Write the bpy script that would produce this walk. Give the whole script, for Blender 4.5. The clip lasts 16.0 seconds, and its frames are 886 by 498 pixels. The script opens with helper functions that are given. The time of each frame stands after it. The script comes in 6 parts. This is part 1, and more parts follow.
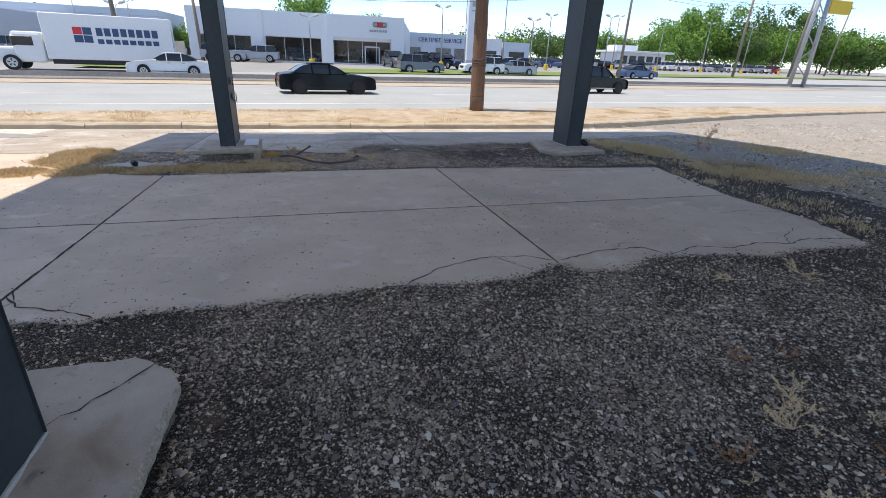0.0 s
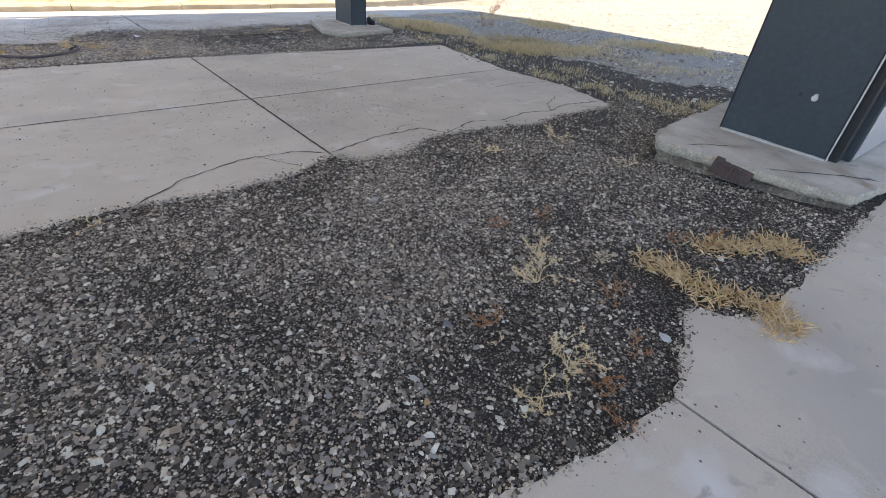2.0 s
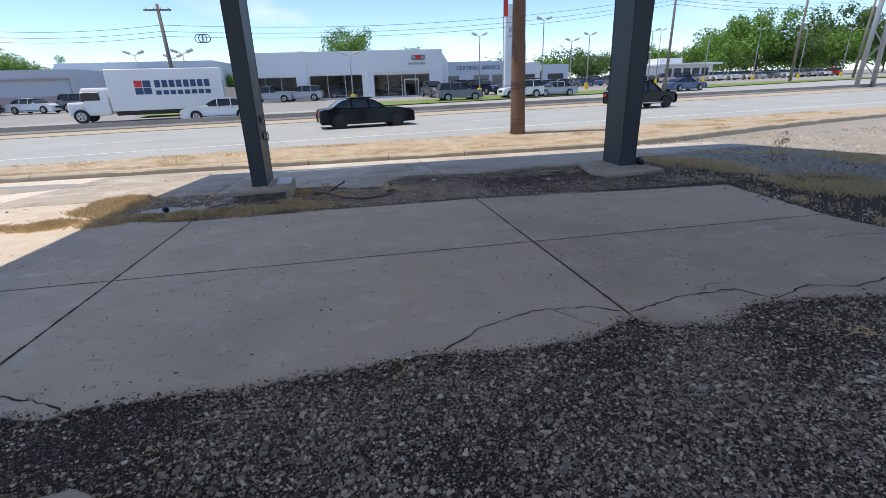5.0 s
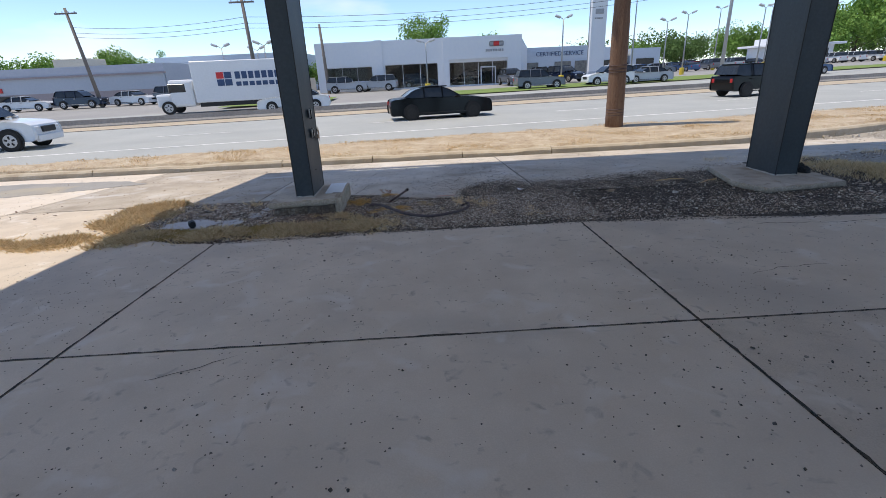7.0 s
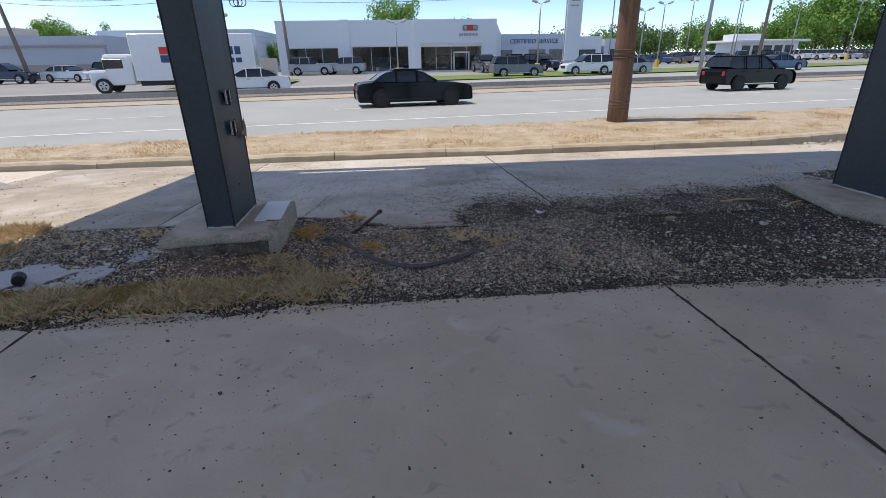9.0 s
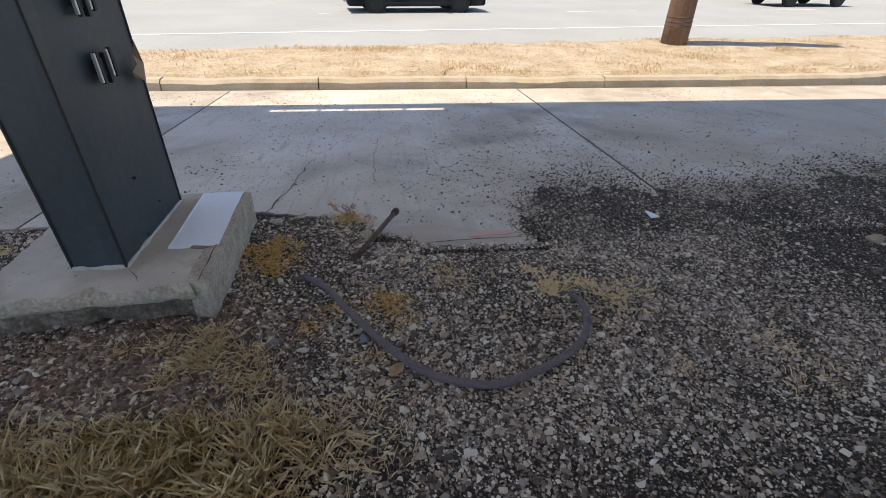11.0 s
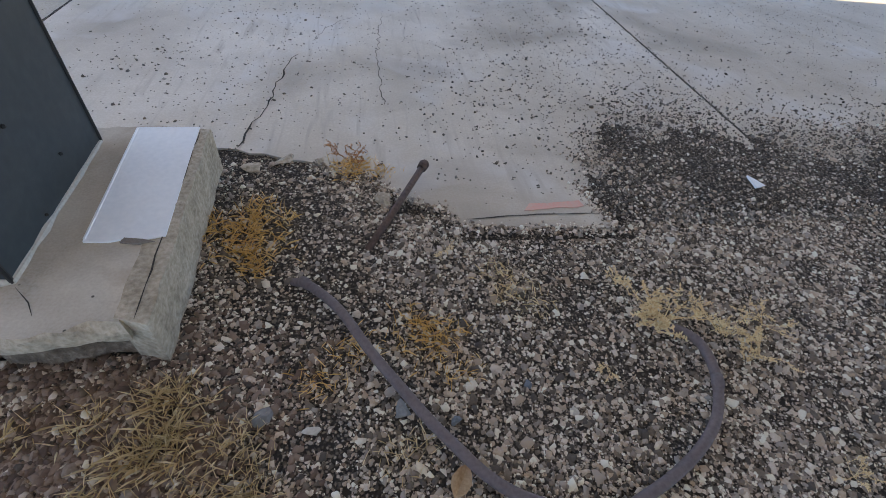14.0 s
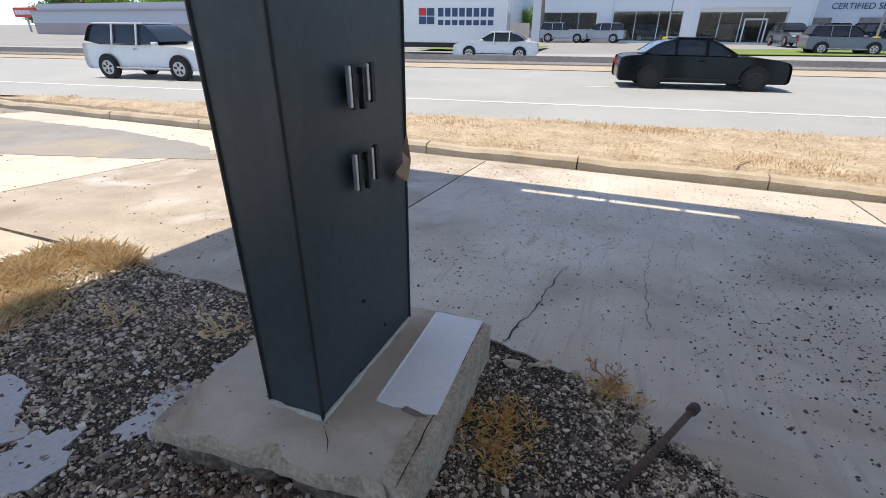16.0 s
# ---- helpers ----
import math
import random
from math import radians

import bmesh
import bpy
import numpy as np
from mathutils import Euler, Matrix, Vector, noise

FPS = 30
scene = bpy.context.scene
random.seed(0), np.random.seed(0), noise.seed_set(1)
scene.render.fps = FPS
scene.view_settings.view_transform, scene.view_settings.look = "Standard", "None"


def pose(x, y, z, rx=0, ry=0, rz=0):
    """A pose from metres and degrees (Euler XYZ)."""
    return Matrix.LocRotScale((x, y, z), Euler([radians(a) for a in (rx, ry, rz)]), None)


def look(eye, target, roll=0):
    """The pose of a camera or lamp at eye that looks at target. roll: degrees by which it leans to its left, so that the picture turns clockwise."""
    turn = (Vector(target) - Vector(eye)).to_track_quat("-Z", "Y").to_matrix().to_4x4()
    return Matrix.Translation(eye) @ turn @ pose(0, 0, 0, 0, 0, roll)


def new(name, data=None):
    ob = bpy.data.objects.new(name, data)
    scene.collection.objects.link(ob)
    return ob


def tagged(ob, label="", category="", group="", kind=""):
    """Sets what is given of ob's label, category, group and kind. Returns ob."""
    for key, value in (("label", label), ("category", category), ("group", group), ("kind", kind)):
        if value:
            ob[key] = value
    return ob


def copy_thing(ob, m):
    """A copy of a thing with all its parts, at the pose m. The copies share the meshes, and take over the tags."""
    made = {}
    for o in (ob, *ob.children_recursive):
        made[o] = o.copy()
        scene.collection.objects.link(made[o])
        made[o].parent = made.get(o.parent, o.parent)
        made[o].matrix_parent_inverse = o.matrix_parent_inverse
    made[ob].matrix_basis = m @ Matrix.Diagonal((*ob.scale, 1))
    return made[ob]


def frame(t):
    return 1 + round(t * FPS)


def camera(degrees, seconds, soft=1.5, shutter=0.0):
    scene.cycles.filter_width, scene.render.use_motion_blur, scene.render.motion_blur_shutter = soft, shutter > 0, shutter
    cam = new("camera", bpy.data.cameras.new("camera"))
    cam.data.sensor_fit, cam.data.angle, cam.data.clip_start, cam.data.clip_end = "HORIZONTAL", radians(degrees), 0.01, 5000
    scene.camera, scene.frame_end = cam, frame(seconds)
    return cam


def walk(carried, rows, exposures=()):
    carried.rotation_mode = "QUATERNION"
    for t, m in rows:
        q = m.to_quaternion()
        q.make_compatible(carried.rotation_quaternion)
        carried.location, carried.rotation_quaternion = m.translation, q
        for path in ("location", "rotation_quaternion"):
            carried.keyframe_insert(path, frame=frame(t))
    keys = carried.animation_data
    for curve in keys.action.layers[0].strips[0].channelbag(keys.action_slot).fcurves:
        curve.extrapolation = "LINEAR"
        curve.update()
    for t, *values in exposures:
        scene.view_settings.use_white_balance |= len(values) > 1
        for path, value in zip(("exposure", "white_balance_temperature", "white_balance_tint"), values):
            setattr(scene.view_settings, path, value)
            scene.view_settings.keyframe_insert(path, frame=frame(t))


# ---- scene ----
cam = camera(87.4, 16.0, soft=0.5)
PATH = [
    (0, (0.189, -0.073, 1.688), (0.709, 1.695, 0.91), 2.5),
    (0.5, (0.227, 0.087, 1.533), (0.725, 1.628, 0.358), 3.2),
    (1, (0.384, 0.112, 1.486), (0.905, 1.579, 0.231), 2.9),
    (1.3, (0.49, 0.078, 1.48), (1.152, 1.512, 0.253), 3.5),
    (1.5, (0.579, 0.058, 1.5), (1.35, 1.449, 0.287), 3.9),
    (2, (0.732, -0.003, 1.528), (1.818, 1.251, 0.411), 5.2),
    (2.5, (0.799, -0.04, 1.549), (2.028, 1.145, 0.508), 4.3),
    (3, (0.777, 0.0, 1.54), (1.88, 1.345, 0.552), 2.8),
    (3.5, (0.633, 0.145, 1.566), (1.401, 1.783, 0.713), 0.0),
    (4, (0.475, 0.324, 1.632), (0.933, 2.149, 0.954), -0.9),
    (4.5, (0.4, 0.533, 1.637), (0.756, 2.385, 0.973), -1.7),
    (5, (0.433, 0.67, 1.605), (0.771, 2.521, 0.926), -1.8),
    (5.2, (0.519, 0.772, 1.579), (0.821, 2.631, 0.904), -2.1),
    (7.3, (0.55, 3.099, 1.488), (0.584, 4.968, 0.776), -2.7),
    (7.5, (0.496, 3.336, 1.44), (0.559, 5.203, 0.726), -2.3),
    (8, (0.461, 3.948, 1.403), (0.548, 5.808, 0.673), -2.2),
    (8.5, (0.47, 4.585, 1.392), (0.573, 6.442, 0.655), -1.8),
    (9, (0.398, 5.186, 1.353), (0.573, 7.028, 0.593), -0.9),
    (9.2, (0.327, 5.414, 1.373), (0.528, 7.246, 0.597), -0.8),
    (11.3, (0.141, 7.802, 1.226), (0.348, 9.448, 0.11), 1.5),
    (11.5, (0.137, 7.966, 1.235), (0.352, 9.593, 0.091), 1.6),
    (12, (0.07, 8.256, 1.181), (0.376, 9.791, -0.064), 3.8),
    (12.5, (-0.052, 8.509, 1.137), (0.316, 9.931, -0.22), 6.2),
    (13, (-0.086, 8.577, 1.114), (0.285, 9.926, -0.315), 7.6),
    (13.5, (-0.089, 8.575, 1.119), (0.275, 9.893, -0.339), 8.6),
    (14, (-0.116, 8.569, 1.122), (0.201, 9.895, -0.341), 8.5),
    (14.5, (-0.123, 8.564, 1.121), (0.144, 9.918, -0.327), 8.5),
    (15, (-0.127, 8.559, 1.124), (-0.058, 9.996, -0.266), 6.7),
    (15.2, (-0.182, 8.557, 1.149), (-0.247, 10.04, -0.191), 5.4),
    (15.5, (-0.247, 8.553, 1.143), (-0.551, 10.12, -0.061), 2.8),
    (16, (-0.292, 8.558, 1.229), (-0.967, 10.23, 0.364), 0.4),
]
walk(cam, [(t, look(eye, target, roll)) for t, eye, target, roll in PATH],
     exposures=[(0.0, 1.07, 6680, 10), (0.5, 1.77, 7630, 10), (1.0, 2.2, 7680, 10), (1.5, 2.2, 7680, 10), (2.5, 1.82, 7430, 10), (3.0, 1.72, 7330, 10), (3.5, 1.62, 7030, 10), (4.0, 0.88, 6370, 10), (5.2, 0.77, 6470, 10), (9.2, 0.65, 6570, 10), (11.3, 1.33, 7350, 10), (12.0, 1.63, 7650, 10), (13.0, 1.78, 7650, 10), (15.0, 1.78, 7650, 10), (15.6, 1.37, 7250, 10), (16.0, 1.07, 6900, 10)])

# ---- light ----
SUN = Vector((-1.75, 0.1, 5.1)).normalized()
world = bpy.data.worlds.new("sky")
scene.world = world
world.use_nodes = True
wn, wl = world.node_tree.nodes, world.node_tree.links
sky = wn.new("ShaderNodeTexSky")
sky.sky_type, sky.sun_disc = "NISHITA", False
sky.sun_elevation, sky.sun_rotation = math.asin(SUN.z), math.atan2(SUN.x, SUN.y)
sky.air_density, sky.dust_density, sky.ozone_density = 0.62, 0.05, 2.5
cloud_co = wn.new("ShaderNodeTexCoord")
cloud_map = wn.new("ShaderNodeMapping")
cloud_map.inputs["Scale"].default_value = (1.6, 1.6, 6.0)
cloud_map.inputs["Location"].default_value = (0.35, 0.2, 0.0)
cloud = wn.new("ShaderNodeTexNoise")
cloud.inputs["Scale"].default_value, cloud.inputs["Detail"].default_value = 1.7, 7
cloud_ramp = wn.new("ShaderNodeValToRGB")
cloud_ramp.color_ramp.elements[0].position, cloud_ramp.color_ramp.elements[1].position = 0.57, 0.8
cloud_mix = wn.new("ShaderNodeMix")
cloud_mix.data_type = "RGBA"
cloud_mix.inputs["B"].default_value = (4.6, 4.9, 5.3, 1)
wl.new(cloud_co.outputs["Generated"], cloud_map.inputs["Vector"])
wl.new(cloud_map.outputs["Vector"], cloud.inputs["Vector"])
wl.new(cloud.outputs["Fac"], cloud_ramp.inputs["Fac"])
wl.new(cloud_ramp.outputs["Color"], cloud_mix.inputs["Factor"])
wl.new(sky.outputs["Color"], cloud_mix.inputs["A"])
wl.new(cloud_mix.outputs["Result"], wn["Background"].inputs["Color"])
wn["Background"].inputs["Strength"].default_value = 0.135
sun = new("sun", bpy.data.lights.new("sun", "SUN"))
sun.data.energy, sun.data.angle, sun.data.color = 2.5, radians(0.5), (1.0, 0.89, 0.74)
sun.matrix_world = look(SUN * 60, (0, 0, 0))

# ---- materials ----
def mat(name, tones, scale=4.0, fine=60.0, rough=0.8, bump=0.3, metal=0.0, by="", dist=0.01, stain=None, spec=0.4, stretch=None, thin=0.0, fine_share=0.5, pits=None):
    """A surface of two or three tones, mixed by coarse and fine noise; by='piece' or 'island' varies it from piece to piece."""
    m = bpy.data.materials.new(name)
    m.use_nodes = True
    n, l = m.node_tree.nodes, m.node_tree.links
    b = n["Principled BSDF"]
    b.inputs["Metallic"].default_value = metal
    b.inputs["Specular IOR Level"].default_value = spec
    co = n.new("ShaderNodeTexCoord")
    mp = n.new("ShaderNodeMapping")
    if stretch:
        mp.inputs["Scale"].default_value = stretch
    l.new(co.outputs["Object"], mp.inputs["Vector"])
    a = n.new("ShaderNodeTexNoise")
    a.inputs["Scale"].default_value, a.inputs["Detail"].default_value, a.inputs["Roughness"].default_value = scale, 6, 0.6
    f = n.new("ShaderNodeTexNoise")
    f.inputs["Scale"].default_value, f.inputs["Detail"].default_value = fine, 4
    for t in (a, f):
        l.new(mp.outputs["Vector"], t.inputs["Vector"])
    add = n.new("ShaderNodeMath")
    add.operation = "MULTIPLY_ADD"
    add.inputs[1].default_value = fine_share
    l.new(f.outputs["Fac"], add.inputs[0])
    half = n.new("ShaderNodeMath")
    half.operation = "MULTIPLY"
    half.inputs[1].default_value = 1 - fine_share
    l.new(a.outputs["Fac"], half.inputs[0])
    l.new(half.outputs[0], add.inputs[2])
    value = add.outputs[0]
    if by:
        if by == "piece":
            r = n.new("ShaderNodeObjectInfo").outputs["Random"]
        else:
            r = n.new("ShaderNodeNewGeometry").outputs["Random Per Island"]
        mx = n.new("ShaderNodeMix")
        mx.inputs["Factor"].default_value = 0.7 if by == "island" else 0.25
        l.new(value, mx.inputs["A"])
        l.new(r, mx.inputs["B"])
        value = mx.outputs["Result"]
    ramp = n.new("ShaderNodeValToRGB")
    e = ramp.color_ramp.elements
    lo, hi = (0.1, 0.95) if by == "island" else (0.32, 0.68)
    e[0].position, e[1].position = lo, hi
    e[0].color, e[1].color = (*tones[0], 1), (*tones[-1], 1)
    for i, tone in enumerate(tones[1:-1], 1):
        k = e.new(lo + (hi - lo) * i / (len(tones) - 1))
        k.color = (*tone, 1)
    l.new(value, ramp.inputs["Fac"])
    colour = ramp.outputs["Color"]
    for tone, size, low, high, *pull in stain if isinstance(stain, list) else [stain] if stain else []:
        s = n.new("ShaderNodeTexNoise")
        s.inputs["Scale"].default_value, s.inputs["Detail"].default_value, s.inputs["Distortion"].default_value = size, 5, 0.6
        if pull:
            sp = n.new("ShaderNodeMapping")
            sp.inputs["Scale"].default_value = pull[0]
            l.new(co.outputs["Object"], sp.inputs["Vector"])
            l.new(sp.outputs["Vector"], s.inputs["Vector"])
        else:
            l.new(mp.outputs["Vector"], s.inputs["Vector"])
        sr = n.new("ShaderNodeMapRange")
        sr.inputs["From Min"].default_value, sr.inputs["From Max"].default_value = low, high
        l.new(s.outputs["Fac"], sr.inputs["Value"])
        sm = n.new("ShaderNodeMix")
        sm.data_type = "RGBA"
        sm.inputs["B"].default_value = (*tone, 1)
        l.new(sr.outputs["Result"], sm.inputs["Factor"])
        l.new(colour, sm.inputs["A"])
        colour = sm.outputs["Result"]
    if pits:
        tone, size, reach, share = pits
        pv = n.new("ShaderNodeTexVoronoi")
        pv.inputs["Scale"].default_value = size
        l.new(co.outputs["Object"], pv.inputs["Vector"])
        pr = n.new("ShaderNodeMapRange")
        pr.inputs["From Min"].default_value, pr.inputs["From Max"].default_value = reach, reach * 0.5
        l.new(pv.outputs["Distance"], pr.inputs["Value"])
        sep = n.new("ShaderNodeSeparateColor")
        l.new(pv.outputs["Color"], sep.inputs["Color"])
        few = n.new("ShaderNodeMath")
        few.operation = "LESS_THAN"
        few.inputs[1].default_value = share
        l.new(sep.outputs["Red"], few.inputs[0])
        both = n.new("ShaderNodeMath")
        both.operation = "MULTIPLY"
        l.new(pr.outputs["Result"], both.inputs[0])
        l.new(few.outputs[0], both.inputs[1])
        pm = n.new("ShaderNodeMix")
        pm.data_type = "RGBA"
        pm.inputs["B"].default_value = (*tone, 1)
        l.new(both.outputs[0], pm.inputs["Factor"])
        l.new(colour, pm.inputs["A"])
        colour = pm.outputs["Result"]
    l.new(colour, b.inputs["Base Color"])
    rr = n.new("ShaderNodeMapRange")
    rr.inputs["To Min"].default_value, rr.inputs["To Max"].default_value = max(0.02, rough - 0.12), min(1, rough + 0.12)
    l.new(a.outputs["Fac"], rr.inputs["Value"])
    l.new(rr.outputs["Result"], b.inputs["Roughness"])
    if thin:
        tr = n.new("ShaderNodeBsdfTranslucent")
        l.new(colour, tr.inputs["Color"])
        ms = n.new("ShaderNodeMixShader")
        ms.inputs["Fac"].default_value = thin
        l.new(b.outputs["BSDF"], ms.inputs[1])
        l.new(tr.outputs["BSDF"], ms.inputs[2])
        l.new(ms.outputs["Shader"], n["Material Output"].inputs["Surface"])
    if bump:
        bp = n.new("ShaderNodeBump")
        bp.inputs["Strength"].default_value, bp.inputs["Distance"].default_value = bump, dist
        l.new(add.outputs[0], bp.inputs["Height"])
        l.new(bp.outputs["Normal"], b.inputs["Normal"])
    return m


def grit(name, tones, size, rough=0.95, soil=(0.05, 0.042, 0.036), lump=0.006, patch=0.5):
    """Fine crushed stone bedded in soil: cells of mixed tones with dark soil between and over them."""
    m = bpy.data.materials.new(name)
    m.use_nodes = True
    n, l = m.node_tree.nodes, m.node_tree.links
    b = n["Principled BSDF"]
    b.inputs["Roughness"].default_value, b.inputs["Specular IOR Level"].default_value = rough, 0.25
    co = n.new("ShaderNodeTexCoord").outputs["Object"]
    warp = n.new("ShaderNodeTexNoise")
    warp.inputs["Scale"].default_value, warp.inputs["Detail"].default_value = size * 0.7, 2
    l.new(co, warp.inputs["Vector"])
    bend = n.new("ShaderNodeMix")
    bend.data_type = "VECTOR"
    bend.inputs["Factor"].default_value = 0.012
    l.new(co, bend.inputs["A"])
    l.new(warp.outputs["Color"], bend.inputs["B"])
    v = n.new("ShaderNodeTexVoronoi")
    v.inputs["Scale"].default_value = size
    l.new(bend.outputs["Result"], v.inputs["Vector"])
    sep = n.new("ShaderNodeSeparateColor")
    l.new(v.outputs["Color"], sep.inputs["Color"])
    ramp = n.new("ShaderNodeValToRGB")
    e = ramp.color_ramp.elements
    e[0].position, e[1].position = 0.0, 1.0
    e[0].color, e[1].color = (*tones[0], 1), (*tones[-1], 1)
    for i, tone in enumerate(tones[1:-1], 1):
        e.new(i / (len(tones) - 1)).color = (*tone, 1)
    l.new(sep.outputs["Red"], ramp.inputs["Fac"])
    gap = n.new("ShaderNodeMapRange")
    gap.inputs["From Min"].default_value, gap.inputs["From Max"].default_value = 0.3, 0.62
    l.new(v.outputs["Distance"], gap.inputs["Value"])
    big = n.new("ShaderNodeTexNoise")
    big.inputs["Scale"].default_value, big.inputs["Detail"].default_value = 2.2, 7
    l.new(co, big.inputs["Vector"])
    cover = n.new("ShaderNodeMapRange")
    cover.inputs["From Min"].default_value, cover.inputs["From Max"].default_value = patch, patch + 0.16
    l.new(big.outputs["Fac"], cover.inputs["Value"])
    most = n.new("ShaderNodeMath")
    most.operation = "MAXIMUM"
    l.new(gap.outputs["Result"], most.inputs[0])
    l.new(cover.outputs["Result"], most.inputs[1])
    mx = n.new("ShaderNodeMix")
    mx.data_type = "RGBA"
    mx.inputs["B"].default_value = (*soil, 1)
    l.new(most.outputs[0], mx.inputs["Factor"])
    l.new(ramp.outputs["Color"], mx.inputs["A"])
    l.new(mx.outputs["Result"], b.inputs["Base Color"])
    bp = n.new("ShaderNodeBump")
    bp.inputs["Strength"].default_value, bp.inputs["Distance"].default_value = 1.0, lump
    bp.invert = True
    l.new(most.outputs[0], bp.inputs["Height"])
    l.new(bp.outputs["Normal"], b.inputs["Normal"])
    return m


CONCRETE = mat("concrete", [(0.441, 0.377, 0.305), (0.556, 0.479, 0.389), (0.603, 0.525, 0.433), (0.671, 0.591, 0.495)], 1.9, 120, 0.85, 0.25, stain=[((0.42, 0.375, 0.325), 0.5, 0.52, 0.8), ((0.66, 0.61, 0.55), 2.6, 0.58, 0.74), ((0.4, 0.355, 0.3), 9.0, 0.62, 0.75)], by="piece", fine_share=0.35, pits=((0.14, 0.12, 0.1), 17, 0.14, 0.3))
CONCRETE_OLD = mat("worn_concrete", [(0.345, 0.293, 0.23), (0.479, 0.423, 0.349), (0.556, 0.502, 0.428), (0.651, 0.605, 0.539)], 1.1, 90, 0.8, 0.2, stain=[((0.3, 0.255, 0.2), 0.8, 0.52, 0.76), ((0.6, 0.58, 0.555), 1.3, 0.55, 0.78), ((0.43, 0.385, 0.33), 6.0, 0.55, 0.8, (3.0, 0.3, 1.0))], by="piece", fine_share=0.35, pits=((0.1, 0.085, 0.07), 22, 0.16, 0.3))
PLINTH_TOP = mat("plinth_concrete", [(0.33, 0.285, 0.23), (0.45, 0.4, 0.335), (0.52, 0.47, 0.4), (0.6, 0.55, 0.48)], 3.0, 110, 0.85, 0.25, stain=[((0.3, 0.22, 0.15), 2.2, 0.56, 0.78), ((0.24, 0.21, 0.18), 5.0, 0.62, 0.75)], fine_share=0.25, pits=((0.09, 0.08, 0.07), 26, 0.16, 0.2))
CONCRETE_EDGE = mat("broken_concrete", [(0.24, 0.198, 0.147), (0.432, 0.374, 0.294), (0.6, 0.528, 0.431)], 9, 60, 0.95, 0.8, dist=0.02)
CRACK = mat("crack_dirt", [(0.03, 0.028, 0.025), (0.07, 0.06, 0.05)], 10, 80, 0.95, 0.3)
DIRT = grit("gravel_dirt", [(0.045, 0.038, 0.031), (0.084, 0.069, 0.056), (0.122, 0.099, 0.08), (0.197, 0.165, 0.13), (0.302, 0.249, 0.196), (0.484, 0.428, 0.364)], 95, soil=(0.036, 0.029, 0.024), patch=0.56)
PEBBLE = mat("pebbles", [(0.051, 0.043, 0.041), (0.116, 0.099, 0.084), (0.219, 0.171, 0.135), (0.366, 0.33, 0.301), (0.438, 0.337, 0.252), (0.632, 0.556, 0.483), (0.765, 0.75, 0.662), (0.765, 0.75, 0.72)], 20, 120, 0.8, 0.3, by="island")
PEBBLE_NEAR = mat("near_pebbles", [(0.034, 0.029, 0.024), (0.078, 0.065, 0.052), (0.152, 0.119, 0.09), (0.294, 0.248, 0.201), (0.33, 0.301, 0.264), (0.48, 0.37, 0.272), (0.765, 0.715, 0.587), (0.765, 0.75, 0.72)], 20, 120, 0.8, 0.3, by="island")
PEBBLE_DARK = mat("dark_pebbles", [(0.042, 0.038, 0.035), (0.083, 0.074, 0.064), (0.139, 0.121, 0.105), (0.209, 0.196, 0.18), (0.417, 0.378, 0.333)], 20, 120, 0.8, 0.3, by="island")
PEBBLE_BROWN = mat("brown_pebbles", [(0.067, 0.049, 0.041), (0.134, 0.091, 0.072), (0.201, 0.137, 0.105), (0.268, 0.208, 0.173), (0.428, 0.351, 0.296)], 20, 120, 0.8, 0.3, by="island")
PALE_GRAVEL = mat("pale_gravel", [(0.2, 0.18, 0.15), (0.34, 0.31, 0.27), (0.46, 0.43, 0.385), (0.58, 0.55, 0.5)], 20, 120, 0.85, 0.3, by="island")
PALE_STONE = mat("pale_stone", [(0.42, 0.4, 0.36), (0.6, 0.58, 0.54)], 20, 90, 0.85, 0.4)
ASPHALT = mat("bleached_asphalt", [(0.309, 0.318, 0.31), (0.371, 0.382, 0.367), (0.433, 0.44, 0.42)], 0.35, 30, 0.9, 0.2)
ASPHALT_LOT = mat("lot_asphalt", [(0.24, 0.24, 0.235), (0.3, 0.295, 0.285), (0.36, 0.35, 0.335)], 0.2, 15, 0.9, 0.1)
PAINT_LINE = mat("road_paint", [(0.7, 0.7, 0.68), (0.85, 0.85, 0.83)], 2, 40, 0.7, 0.1)
KERB = mat("kerb_concrete", [(0.36, 0.286, 0.201), (0.46, 0.388, 0.286), (0.55, 0.49, 0.403)], 2.5, 50, 0.9, 0.5)
BERM = mat("dry_verge", [(0.2, 0.15, 0.1), (0.4, 0.31, 0.21), (0.48, 0.4, 0.29), (0.62, 0.54, 0.42)], 2.5, 22, 0.95, 0.9, dist=0.03)
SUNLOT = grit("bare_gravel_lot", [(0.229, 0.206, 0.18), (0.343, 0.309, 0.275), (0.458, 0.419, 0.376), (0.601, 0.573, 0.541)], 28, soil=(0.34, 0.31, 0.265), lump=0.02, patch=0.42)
STRAW = mat("dry_grass", [(0.5, 0.38, 0.2), (0.8, 0.65, 0.41), (0.93, 0.82, 0.6)], 6, 60, 0.8, 0.0, by="island", thin=0.45)
STRAW_PALE = mat("pale_dry_weed", [(0.62, 0.456, 0.26), (0.84, 0.665, 0.412), (0.85, 0.788, 0.546)], 6, 60, 0.8, 0.0, by="island", thin=0.4)
RUST_WEED = mat("rusty_dry_leaves", [(0.36, 0.17, 0.08), (0.6, 0.33, 0.17)], 6, 60, 0.8, 0.0, by="island", thin=0.4)
